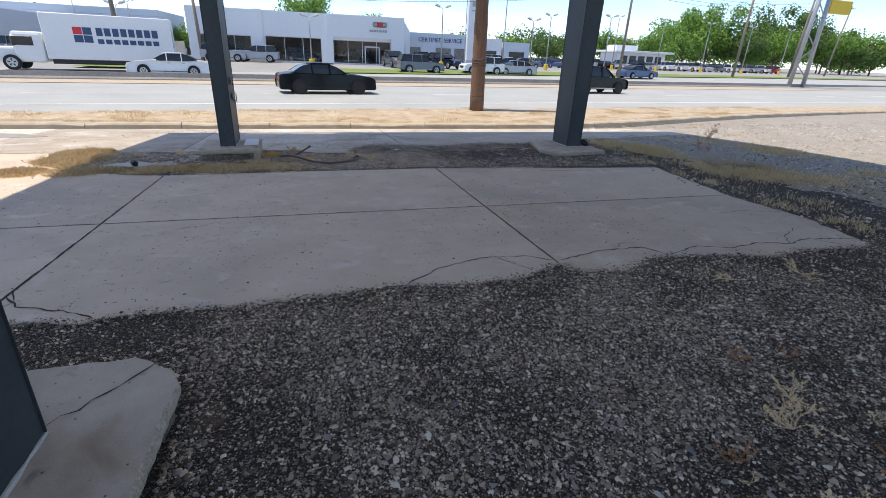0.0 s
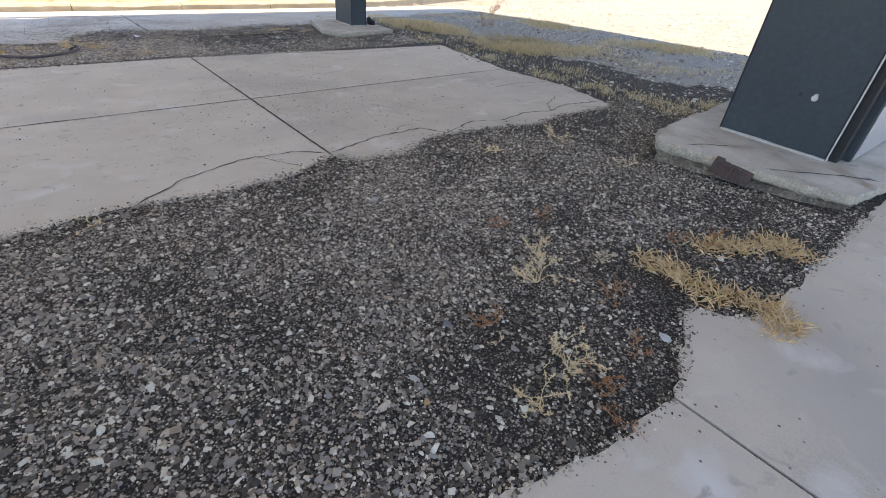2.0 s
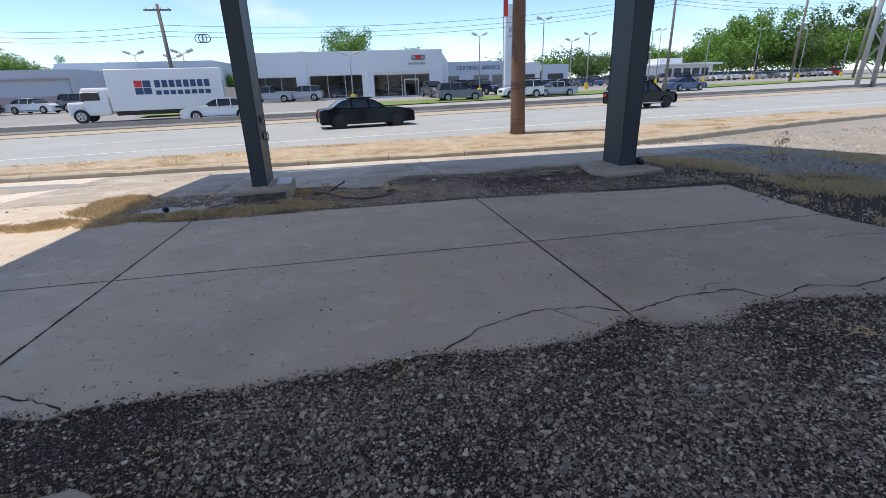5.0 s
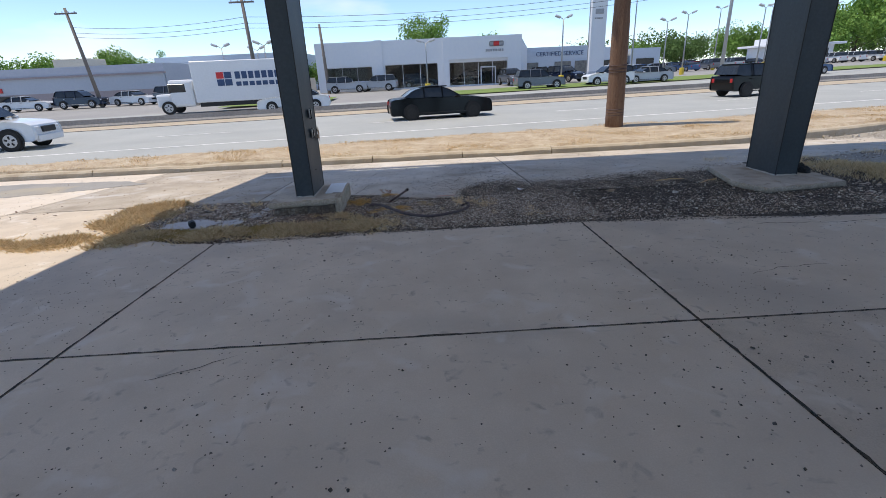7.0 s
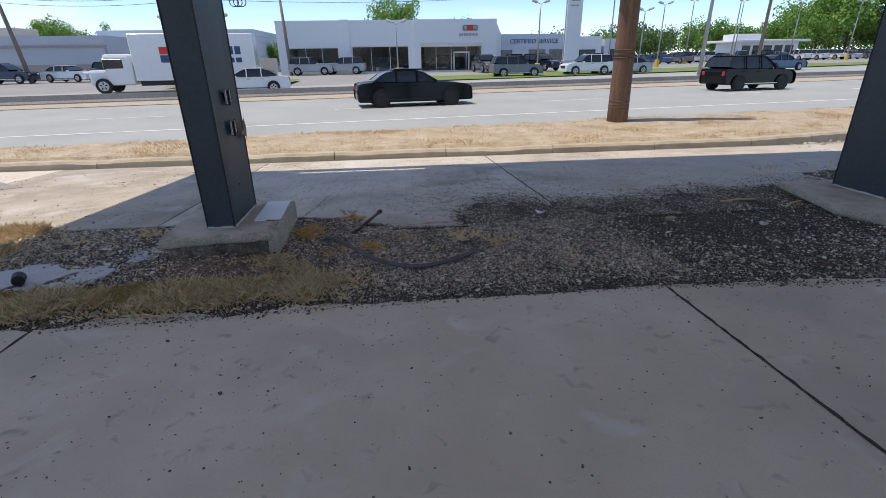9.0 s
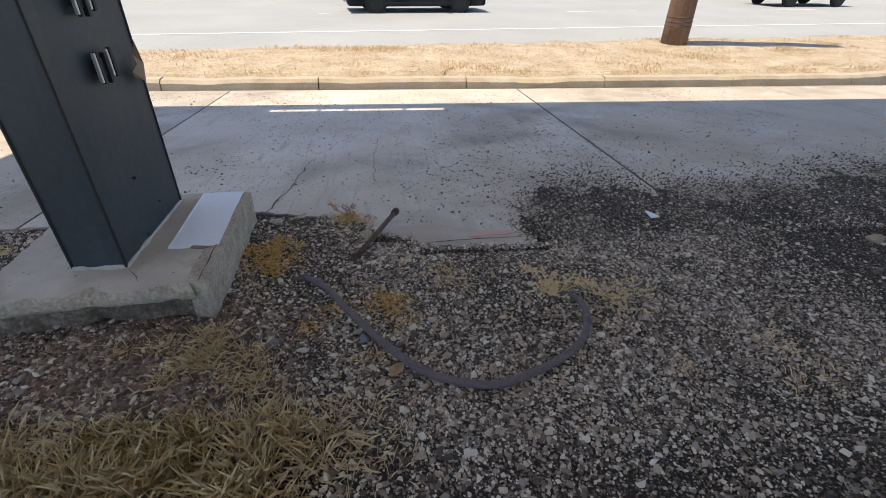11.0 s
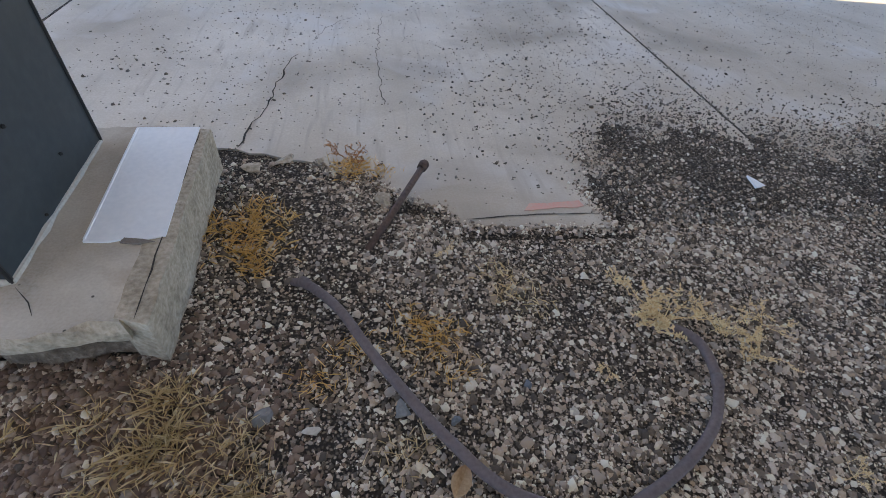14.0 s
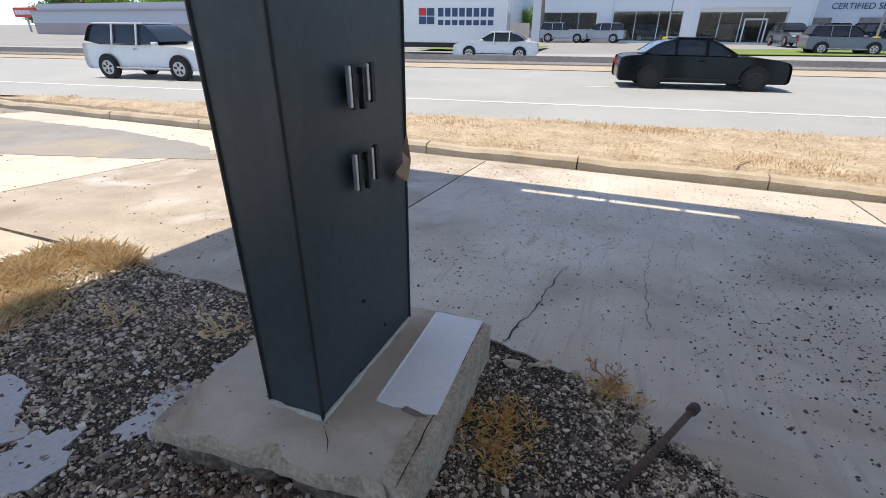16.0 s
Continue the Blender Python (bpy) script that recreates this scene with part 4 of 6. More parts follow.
prism(bm, [(-0.035, -0.03), (0.045, -0.035), (0.03, 0.0), (-0.01, 0.06)], 0, 0.012)
tagged(part("paper_scrap", bm, PANEL, at=pose(2.05, 10.36, gz(0, 10.36) + 0.012, 8, 5, 20)), "small white torn scrap on the gravel", "scrap")
bm = bmesh.new()
prism(bm, outline([(0.64, 10.16), (0.96, 10.19), (0.95, 10.235), (0.68, 10.215)], 0.04, 0.008, 3), flat(0.001), flat(0.004))
tagged(part("trim_paint_mark", bm, mat("faded_red_spray", [(0.68, 0.33, 0.28), (0.56, 0.42, 0.36)], 14, 90, 0.9, 0.1)), "faded red spray mark on the slab", "paint mark", kind="structure")


bm = bmesh.new()
prism(bm, outline([(-0.645, 1.24), (-0.57, 1.235), (-0.575, 1.262), (-0.635, 1.258)], 0.03, 0.005, 8), P_NL - 0.001, P_NL + 0.003)
tagged(part("trim_paint_mark", bm, mat("red_spray", [(0.6, 0.2, 0.2), (0.5, 0.3, 0.28)], 30, 120, 0.9, 0.1)), "faded pink-red spray mark on the plinth", "paint mark", kind="structure")


# ---- stones ----
def pebble_field(name, count, region, mask, size, material, label, lift=0.0, seed=0, category="gravel"):
    """Many small angular stones on the ground, as one mesh."""
    g = np.random.default_rng(seed)
    x0, x1, y0, y1 = region
    xy = np.empty((0, 2))
    while len(xy) < count:
        p = g.random((count, 2)) * (x1 - x0, y1 - y0) + (x0, y0)
        keep = g.random(count) < np.array([mask(a, b) for a, b in p])
        xy = np.vstack((xy, p[keep]))
    xy = xy[:count]
    lump = np.array([(-1, -1, -1), (1, -1, -1), (1, 1, -1), (-1, 1, -1), (-0.75, -0.6, 0.9), (0.8, -0.3, 1.0), (0.0, 0.8, 0.8)]) * 0.5
    faces = np.array([(4, 5, 6), (0, 1, 4), (1, 5, 4), (1, 2, 5), (2, 6, 5), (2, 3, 6), (3, 4, 6), (3, 0, 4)])
    lo, mid, hi = size
    s = np.clip(np.exp(g.normal(np.log(mid * 0.86), 0.47, count)), lo, hi)
    v = lump[None] + g.uniform(-0.2, 0.2, (count, 7, 3))
    v[:, 4:, :2] *= g.uniform(0.6, 1.1, (count, 1, 1))
    v *= (s[:, None] * np.stack((g.uniform(0.75, 1.5, count), g.uniform(0.7, 1.1, count), g.uniform(0.45, 0.8, count)), 1))[:, None]
    a, t = g.uniform(0, 2 * np.pi, count), g.normal(0, 0.35, count)
    ca, sa, ct, st = np.cos(a), np.sin(a), np.cos(t), np.sin(t)
    rot = np.zeros((count, 3, 3))
    rot[:, 0, 0], rot[:, 0, 1], rot[:, 0, 2] = ca, -sa * ct, sa * st
    rot[:, 1, 0], rot[:, 1, 1], rot[:, 1, 2] = sa, ca * ct, -ca * st
    rot[:, 2, 1], rot[:, 2, 2] = st, ct
    v = np.einsum("nij,nkj->nki", rot, v)
    z = np.array([gz(px, py) + lift if lift else soil(px, py) for px, py in xy])
    v += np.column_stack((xy, z + s * 0.12))[:, None]
    me = bpy.data.meshes.new(name)
    me.vertices.add(count * 7)
    me.vertices.foreach_set("co", v.ravel())
    me.loops.add(count * 24)
    me.polygons.add(count * 8)
    me.polygons.foreach_set("loop_start", np.arange(0, count * 24, 3))
    me.loops.foreach_set("vertex_index", (faces[None] + 7 * np.arange(count)[:, None, None]).ravel())
    me.update(calc_edges=True)
    me.materials.append(material)
    return tagged(new(name, me), label, category, kind="stuff")


def near_gravel(x, y):
    """How thick the loose gravel lies on the near patch."""
    if y > 3.5 or (x > -0.5 and y < 0.42) or (x < -0.55 and 0.9 < y < 2.36) or (5.1 < x and 0.5 < y < 2.1):
        return 0.0
    thin = 1.0
    bare = math.hypot((x - 2.75) / 1.0, (y - 0.7) / 0.75)
    if bare < 1.3:
        thin = 0.3 + 0.7 * max(0.0, bare - 0.6) / 0.7
    brown = math.hypot((x + 0.1) / 0.35, (y - 1.5) / 0.6)
    if brown < 1:
        thin *= 0.6
    return thin * min(1, max(0.15, 0.75 + 0.9 * noise.noise((x * 1.5, y * 1.5, 9))))


def eased(mask, region, rim=0.5):
    """A mask that fades out towards the rim of its region."""
    x0, x1, y0, y1 = region
    return lambda x, y: mask(x, y) * max(0.0, min(1.0, (x - x0) / rim, (x1 - x) / rim, (y - y0) / rim, (y1 - y) / rim))


def island(x, y):
    if -1.78 < x < -0.82 and 9.46 < y < 10.5:
        return 0.0
    low = 8.14 + 0.04 * math.sin(x * 3)
    high = 10.62 if x < 0.0 else 10.15 if x < 0.3 else 9.96 if x < 1.15 else 10.5
    if y < low or y > high or x > 6.95:
        return 0.0
    bare = 1.0 - 0.7 * max(0.0, min(1.0, (x - 2.0) / 1.0)) * max(0.0, min(1.0, (y - 8.9) / 0.5))
    return bare * min(1, max(0.2, 0.8 + 0.8 * noise.noise((x * 1.2, y * 1.2, 4))))


def spill_reach(x):
    """How far the dark soil and gravel have been driven out over the slab."""
    stops = ((0.9, 10.25), (1.1, 10.75), (1.55, 11.2), (2.2, 11.1), (2.75, 10.9), (3.5, 10.95), (4.5, 11.25), (6.1, 11.4), (7.2, 11.55))
    for a, b in zip(stops, stops[1:]):
        if x <= b[0]:
            return a[1] + (b[1] - a[1]) * (x - a[0]) / (b[0] - a[0])
    return 11.5


def spill_side(y):
    """The edge of the bare tongue of concrete, beside which the spill begins."""
    if y < 10.35:
        return 1.1 - (y - 10.03) * 0.38
    return 0.98 if y < 10.6 else 0.98 + (y - 10.6) * 0.7


def spill(x, y):
    """Loose stones over the spilled soil, thinning out past its end."""
    if x < 0.75 or y < 10.05 + max(0, 1.0 - x) * 1.2 or x > 7.0:
        return 0.0
    k = max(0.0, y - spill_reach(x) + 0.35)
    side = min(1.0, max(0.0, (x - spill_side(y) + 0.06 + 0.12 * noise.noise((y * 5, 1, 1))) / 0.2))
    return max(0.0, math.exp(-(k / 0.5) ** 2) * (0.75 + 0.9 * noise.noise((x * 3, y * 1.6, 8)))) * side


def crumbs(x, y):
    if -1.78 < x < -0.82 and 9.46 < y < 10.5:
        return 0.0
    return max(0.03, 0.25 + 0.7 * noise.noise((x * 0.5, y * 0.5, 11)))


MIXED, GREY_MIX = "mixed grey and brown crushed gravel over dark dirt", "mixed grey crushed gravel round an old hose"
pebble_field("loose_gravel", 62000, (-2.6, 7.2, -0.2, 3.6), near_gravel, (0.005, 0.0105, 0.032), PEBBLE_NEAR, MIXED, seed=1)
R = (-1.0, 3.2, 0.2, 3.5)
pebble_field("loose_gravel", 47000, R, eased(near_gravel, R), (0.005, 0.0108, 0.034), PEBBLE_NEAR, MIXED, seed=11)
R = (1.6, 5.0, 0.7, 3.5)
pebble_field("loose_gravel", 16000, R, eased(near_gravel, R), (0.006, 0.0115, 0.026), PEBBLE_NEAR, MIXED, seed=15)
R = (-1.5, 2.9, 8.3, 10.7)
pebble_field("loose_gravel", 66000, R, eased(island, R, 0.35), (0.004, 0.0092, 0.03), PEBBLE, GREY_MIX, seed=12)
pebble_field("loose_gravel", 42000, (-4.4, 6.9, 8.1, 10.65), island, (0.006, 0.0115, 0.032), PEBBLE, "mixed grey crushed gravel on the column island", seed=2)
R = (-4.3, -1.0, 8.3, 10.6)
pebble_field("loose_gravel", 16000, R, eased(island, R, 0.2), (0.006, 0.013, 0.034), PEBBLE, "mixed grey crushed gravel on the column island", seed=13)
pebble_field("brown_gravel", 7000, (-2.0, -0.2, 8.75, 9.75), lambda x, y: island(x, y) * math.exp(-((x + 1.0) / 0.5) ** 2 - ((y - 9.2) / 0.3) ** 2), (0.008, 0.0145, 0.03), PEBBLE_BROWN, "reddish brown crushed stone under the plinth edge", seed=16)
pebble_field("spilled_gravel", 22000, (0.5, 6.9, 9.95, 12.4), spill, (0.004, 0.0085, 0.02), PEBBLE_DARK, "dark fine gravel spilled over a concrete slab", lift=0.004, seed=3)
pebble_field("spilled_gravel", 13000, (0.5, 6.9, 9.95, 12.0), lambda x, y: spill(x, y) * max(0.0, 1.0 - (y - 10.1) / 1.6), (0.004, 0.009, 0.024), PEBBLE, "mixed grey gravel spilled over a concrete slab", lift=0.006, seed=14)
pebble_field("scattered_grit", 6500, (-5.0, 6.4, 10.6, 15.4), crumbs, (0.003, 0.0075, 0.022), PEBBLE_DARK, "sparse dark grit scattered on concrete", lift=0.001, seed=4)
pebble_field("scattered_grit", 2200, (0.2, 6.4, 10.3, 14.0), lambda x, y: math.exp(-((x - 1.6) / 1.3) ** 2) * math.exp(-((y - 11.2) / 1.1) ** 2), (0.004, 0.009, 0.026), PEBBLE_DARK, "sparse dark grit scattered on concrete", lift=0.001, seed=41)
pebble_field("scattered_grit", 2600, (-4.0, 6.4, 3.4, 8.2), crumbs, (0.003, 0.0068, 0.02), PEBBLE_DARK, "sparse dark grit scattered on concrete", lift=0.001, seed=5)
pebble_field("scattered_grit", 550, (-9.0, -2.5, 9.0, 15.0), lambda x, y: max(0.05, noise.noise((x * 0.7, y * 0.7, 12)) + 0.2), (0.006, 0.014, 0.035), PEBBLE_BROWN, "sparse dark grit scattered on sunlit concrete", lift=0.001, seed=51)
pebble_field("loose_gravel", 9000, (6.4, 13.0, 1.5, 13.2), lambda x, y: max(0.1, 0.5 + noise.noise((x * 0.6, y * 0.6, 4))), (0.012, 0.024, 0.05), PEBBLE, "gravel among dry weeds beside the slab", seed=6)


pebble_field("loose_gravel", 7000, (9.5, 24.0, 3.0, 17.0), lambda x, y: max(0.05, 0.4 + noise.noise((x * 0.4, y * 0.4, 41))), (0.02, 0.035, 0.08), PALE_GRAVEL, "pale loose gravel over the sunlit lot", seed=7)


def fringe(points, half):
    """A mask that follows a slab's broken edge, for stones strewn across it."""
    pts = [Vector(p) for p in points]

    def mask(x, y):
        p = Vector((x, y))
        best = 9.0
        for a, b in zip(pts, pts[1:]):
            d = b - a
            k = max(0.0, min(1.0, (p - a).dot(d) / d.length_squared))
            best = min(best, (p - a - d * k).length)
        return math.exp(-(best / half) ** 2)
    return mask


STREWN = "small stones strewn along a broken slab edge"
pebble_field("edge_gravel", 3400, (-2.1, 6.4, 3.0, 3.75), fringe(near_edge + near_edge_right, 0.05), (0.004, 0.009, 0.024), PEBBLE_NEAR, STREWN, lift=0.0005, seed=61)
pebble_field("edge_gravel", 2600, (-2.1, 6.9, 7.7, 8.5), fringe([(-2.1, 8.13), (-0.84, 8.15), (0.07, 8.22), (2.41, 8.22), (4.9, 7.95), (6.9, 7.8)], 0.05), (0.004, 0.009, 0.022), PEBBLE_DARK, STREWN, lift=0.0005, seed=62)
pebble_field("edge_gravel", 1500, (-0.9, 1.3, 9.9, 10.8), fringe([(-0.36, 10.54), (-0.07, 10.42), (0.1, 10.22), (0.24, 10.17), (0.3, 10.03), (1.08, 10.01), (0.98, 10.35)], 0.035), (0.004, 0.009, 0.024), PEBBLE, STREWN, lift=0.0005, seed=63)
pebble_field("edge_gravel", 1800, (0.6, 5.4, 0.1, 0.8), fringe([(0.6, 0.55), (1.29, 0.5), (1.94, 0.36), (2.37, 0.32), (2.8, 0.5), (3.0, 0.6), (3.22, 0.38), (4.28, 0.35), (5.4, 0.36)], 0.035), (0.004, 0.008, 0.02), PEBBLE_NEAR, STREWN, lift=0.0005, seed=64)


def spilled_soil():
    xs, ys = spread([(0.7, 7.1, 0.035)]), spread([(10.0, 11.9, 0.035)])
    bm = bmesh.new()
    grid = []
    for y in ys:
        row = []
        for x in xs:
            rise = min(1.0, (spill_reach(x) - y) / 0.45) + 0.9 * noise.noise((x * 2.2, y * 1.5, 21)) + 0.6 * noise.noise((x * 8, y * 5, 22)) + 0.35 * noise.noise((x * 30, y * 30, 23))
            rise -= max(0.0, spill_side(y) + 0.1 - x) * 14
            row.append(bm.verts.new((x, y, gz(x, y) - 0.004 + 0.009 * max(-1.2, min(1.0, rise)) - 0.1 * max(0.0, 10.25 - y))))
        grid.append(row)
    for a, b in zip(grid, grid[1:]):
        for i in range(len(xs) - 1):
            bm.faces.new((a[i], a[i + 1], b[i + 1], b[i]))
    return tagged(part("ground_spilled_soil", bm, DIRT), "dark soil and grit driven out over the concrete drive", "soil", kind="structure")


spilled_soil()


def stone(x, y, size, material, label, seed, group="stones", flat_k=0.6, lift=0.0):
    bm = bmesh.new()
    bmesh.ops.create_icosphere(bm, subdivisions=2, radius=size / 2)
    r = random.Random(seed)
    k = (r.uniform(0.9, 1.3), r.uniform(0.7, 1.0), flat_k * r.uniform(0.8, 1.1))
    off = r.uniform(0, 50)
    cuts = [(Vector((r.gauss(0, 1), r.gauss(0, 1), r.gauss(0, 0.8))).normalized(), size * r.uniform(0.24, 0.38)) for _ in range(9)]
    for v in bm.verts:
        n = v.co.normalized()
        v.co *= 1.15 + 0.3 * noise.noise(n * 1.6 + Vector((off, 0, 0)))
        for c, reach in cuts:
            over = v.co.dot(c) - reach
            if over > 0:
                v.co -= c * over
        v.co = Vector((v.co.x * k[0], v.co.y * k[1], v.co.z * k[2]))
    return tagged(part("stone", bm, material, at=pose(x, y, gz(x, y) - 0.02 + lift + size * flat_k * 0.3, 0, 0, r.uniform(0, 360))), label, "stone", group)


GREY_STONE = mat("grey_stone", [(0.16, 0.165, 0.17), (0.26, 0.265, 0.27)], 20, 90, 0.85, 0.4)
BLUE_STONE = mat("bluish_stone", [(0.12, 0.14, 0.17), (0.2, 0.23, 0.27)], 20, 90, 0.85, 0.4)
TAN_STONE = mat("tan_stone", [(0.3, 0.22, 0.15), (0.45, 0.36, 0.26)], 20, 90, 0.85, 0.4)
for i, (x, y, size, m, label) in enumerate((
    (2.29, 2.6, 0.06, PALE_STONE, "pale rounded stone on dark gravel"), (1.52, 0.92, 0.045, mat("ochre_stone", [(0.45, 0.27, 0.1), (0.6, 0.4, 0.18)], 20, 90, 0.8, 0.3), "small ochre stone on gravel"),
    (1.88, 1.24, 0.05, GREY_STONE, "grey angular stone on gravel"), (0.86, 1.82, 0.045, GREY_STONE, "grey angular stone on gravel"), (1.7, 0.68, 0.04, PALE_STONE, "pale rounded stone on dark gravel"),
    (1.55, 1.05, 0.04, PALE_STONE, "pale rounded stone on dark gravel"), (2.7, 0.55, 0.06, PALE_STONE, "pale flat stone by the slab edge"), (3.65, 1.33, 0.06, GREY_STONE, "grey flat stone on dark dirt"),
    (-0.04, 1.25, 0.075, TAN_STONE, "tan angular stone on brown dirt"), (0.97, 0.79, 0.065, PALE_STONE, "pale rounded stone on dark gravel"), (0.71, 0.79, 0.05, BLUE_STONE, "bluish stone on gravel"),
    (0.04, 0.94, 0.05, PALE_STONE, "pale rounded stone on dark gravel"), (0.68, 1.36, 0.05, TAN_STONE, "flat tan stone on gravel"), (-0.57, 1.26, 0.05, TAN_STONE, "reddish tan stone by the plinth"),
    (-0.02, 9.19, 0.075, GREY_STONE, "grey angular stone beside a hose"), (0.21, 8.99, 0.06, TAN_STONE, "tan stone under a hose"), (0.15, 9.15, 0.055, BLUE_STONE, "bluish stone beside a hose"),
    (1.31, 9.94, 0.055, PALE_STONE, "pale rounded stone on dark gravel"), (3.45, 9.9, 0.13, TAN_STONE, "tan rounded stone on dark gravel"), (4.3, 9.55, 0.11, PALE_STONE, "pale rounded stone on dark gravel"),
    (0.55, 9.14, 0.05, PALE_STONE, "pale rounded stone on dark gravel"), (0.42, 9.25, 0.05, BLUE_STONE, "bluish stone on gravel"), (-0.3, 9.15, 0.05, PALE_STONE, "pale rounded stone on dark gravel"), (-0.45, 9.2, 0.06, GREY_STONE, "grey angular stone on gravel"))):
    stone(x, y, size, m, label, i)
for i, (x, y, size) in enumerate(((-0.68, 10.52, 0.12), (-0.52, 10.6, 0.11), (-0.35, 10.58, 0.09), (-0.05, 10.27, 0.12))):
    tagged(stone(x, y, size, CONCRETE_EDGE, "broken lump of concrete at the slab edge", 60 + i, "concrete lumps", 0.38), category="rubble")


# ---- dry plants ----
def blades(bm, x, y, z, n, height, lean, r, width=0.003, spreadr=0.03):
    for _ in range(n):
        a = r.uniform(0, 2 * math.pi)
        px, py = x + r.gauss(0, spreadr), y + r.gauss(0, spreadr)
        h = height * r.uniform(0.5, 1.15)
        tilt = lean * r.uniform(0.2, 1.2)
        d = Vector((math.cos(a) * tilt, math.sin(a) * tilt, 1)).normalized()
        side = Vector((-math.sin(a), math.cos(a), 0)) * width
        p0 = Vector((px, py, z))
        p1 = p0 + d * h * 0.55
        p2 = p1 + (d + Vector((math.cos(a), math.sin(a), -0.5)) * 0.6 * tilt).normalized() * h * 0.45
        v = [bm.verts.new(p) for p in (p0 - side, p0 + side, p1 + side * 0.8, p2, p1 - side * 0.8)]
        bm.faces.new(v)


def grass_patch(name, spots, material, label, seed, per=16, height=0.09, lean=0.7, width=0.0017, sr=0.035, zf=gz):
    r = random.Random(seed)
    bm = bmesh.new()
    for x, y, k in spots:
        blades(bm, x, y, zf(x, y) - 0.01, max(3, int(per * k)), height * (0.6 + 0.6 * k), lean, r, width, sr)
    return tagged(part(name, bm, material), label, "dry grass", kind="stuff")


def sow(region, n, weight, seed):
    r = random.Random(seed)
    x0, x1, y0, y1 = region
    out = []
    while len(out) < n:
        x, y = r.uniform(x0, x1), r.uniform(y0, y1)
        w = weight(x, y)
        if w > r.random():
            out.append((x, y, w))
    return out


def island_grass(x, y):
    front = math.exp(-((y - 8.5 - 0.06 * math.sin(x * 2)) / 0.28) ** 2) if x < 0.3 else 0.0
    side = min(1.0, 1.3 * math.exp(-((x + 3.95) / 0.42) ** 2)) if 8.7 + 0.8 * max(0, -3.6 - x) < y < 10.6 else 0.0
    return max(0.0, max(front * (1 if x < -0.4 else max(0, 0.3 - x) / 0.7), side) * (0.6 + 0.9 * noise.noise((x * 2, y * 2, 1))))


grass_patch("dry_grass", sow((-5.1, 0.4, 8.15, 10.7), 1150, island_grass, 1), STRAW, "matted straw-coloured dry grass along the island edge", 1, per=40, height=0.13, lean=1.15)


def verge_grass(x, y):
    if y < kerb_y(x) + 0.2 or y > edge_y(x) - 0.1:
        return 0.0
    return max(0, 0.3 + 0.9 * noise.noise((x * 0.7, y * 1.5, 6)))


grass_patch("dry_grass", sow((-16, 24, 15.9, 21.5), 3200, verge_grass, 2), mat("bleached_grass", [(0.5, 0.36, 0.19), (0.66, 0.5, 0.3), (0.82, 0.66, 0.44)], 6, 60, 0.8, 0.0, by="island", thin=0.4), "sun-bleached tan grass on the roadside verge", 2, per=9, height=0.07, width=0.006, sr=0.09, zf=verge_top)


def right_grass(x, y):
    line = math.exp(-((x - (6.75 + 0.05 * (y - 3))) / 0.3) ** 2) if 3.2 < y < 9 else 0
    clump = max(0, noise.noise((x * 0.55, y * 0.55, 14)) + 0.12) * 1.6 if x > 6.6 else 0
    return min(1.0, max(line * (0.5 + 0.7 * noise.noise((x * 2, y * 2, 3))), clump))


grass_patch("dry_grass", sow((6.2, 12.5, 2.2, 13.0), 1500, right_grass, 3), STRAW, "dry straw grass and weeds beside the slab", 3, per=22, height=0.1, width=0.0022, sr=0.06)
GOLDEN = mat("golden_weed", [(0.6, 0.38, 0.12), (0.86, 0.6, 0.26), (0.9, 0.72, 0.4)], 6, 60, 0.8, 0.0, by="island", thin=0.4)
grass_patch("dry_grass", sow((9.0, 26.0, 4.0, 17.5), 420, lambda x, y: max(0.0, noise.noise((x * 0.35, y * 0.5, 51)) + 0.05), 8), STRAW_PALE, "thin pale dry grass over the sunlit lot", 8, per=9, height=0.1, width=0.006, sr=0.12)
for i, (x, y, k) in enumerate(((-0.8, 9.15, 1.0), (-0.55, 9.05, 0.6), (-0.66, 10.08, 0.75), (-0.6, 9.9, 0.6), (-0.2, 10.5, 0.5), (-0.05, 10.5, 0.3), (0.45, 9.7, 0.35), (0.1, 9.46, 0.5), (0.14, 9.35, 0.35), (-0.16, 9.4, 0.3), (-0.28, 9.3, 0.25), (0.01, 9.1, 0.25), (0.5, 9.56, 0.2), (-0.42, 8.95, 0.5), (1.95, 8.75, 0.3))):
    r = random.Random(200 + i)
    spots = [(x + r.gauss(0, 0.07 * (0.5 + k)), y + r.gauss(0, 0.06 * (0.5 + k)), k * r.uniform(0.6, 1)) for _ in range(int(14 * k + 3))]
    ob = grass_patch("dry_tuft", spots, GOLDEN if i in (2, 3, 4, 5, 7, 8, 9, 10) else STRAW, "curled golden dry tuft in the gravel", 300 + i, per=44, height=0.07, lean=1.4, width=0.0013, sr=0.03)
    tagged(ob, category="dry weed", group="dry tufts")


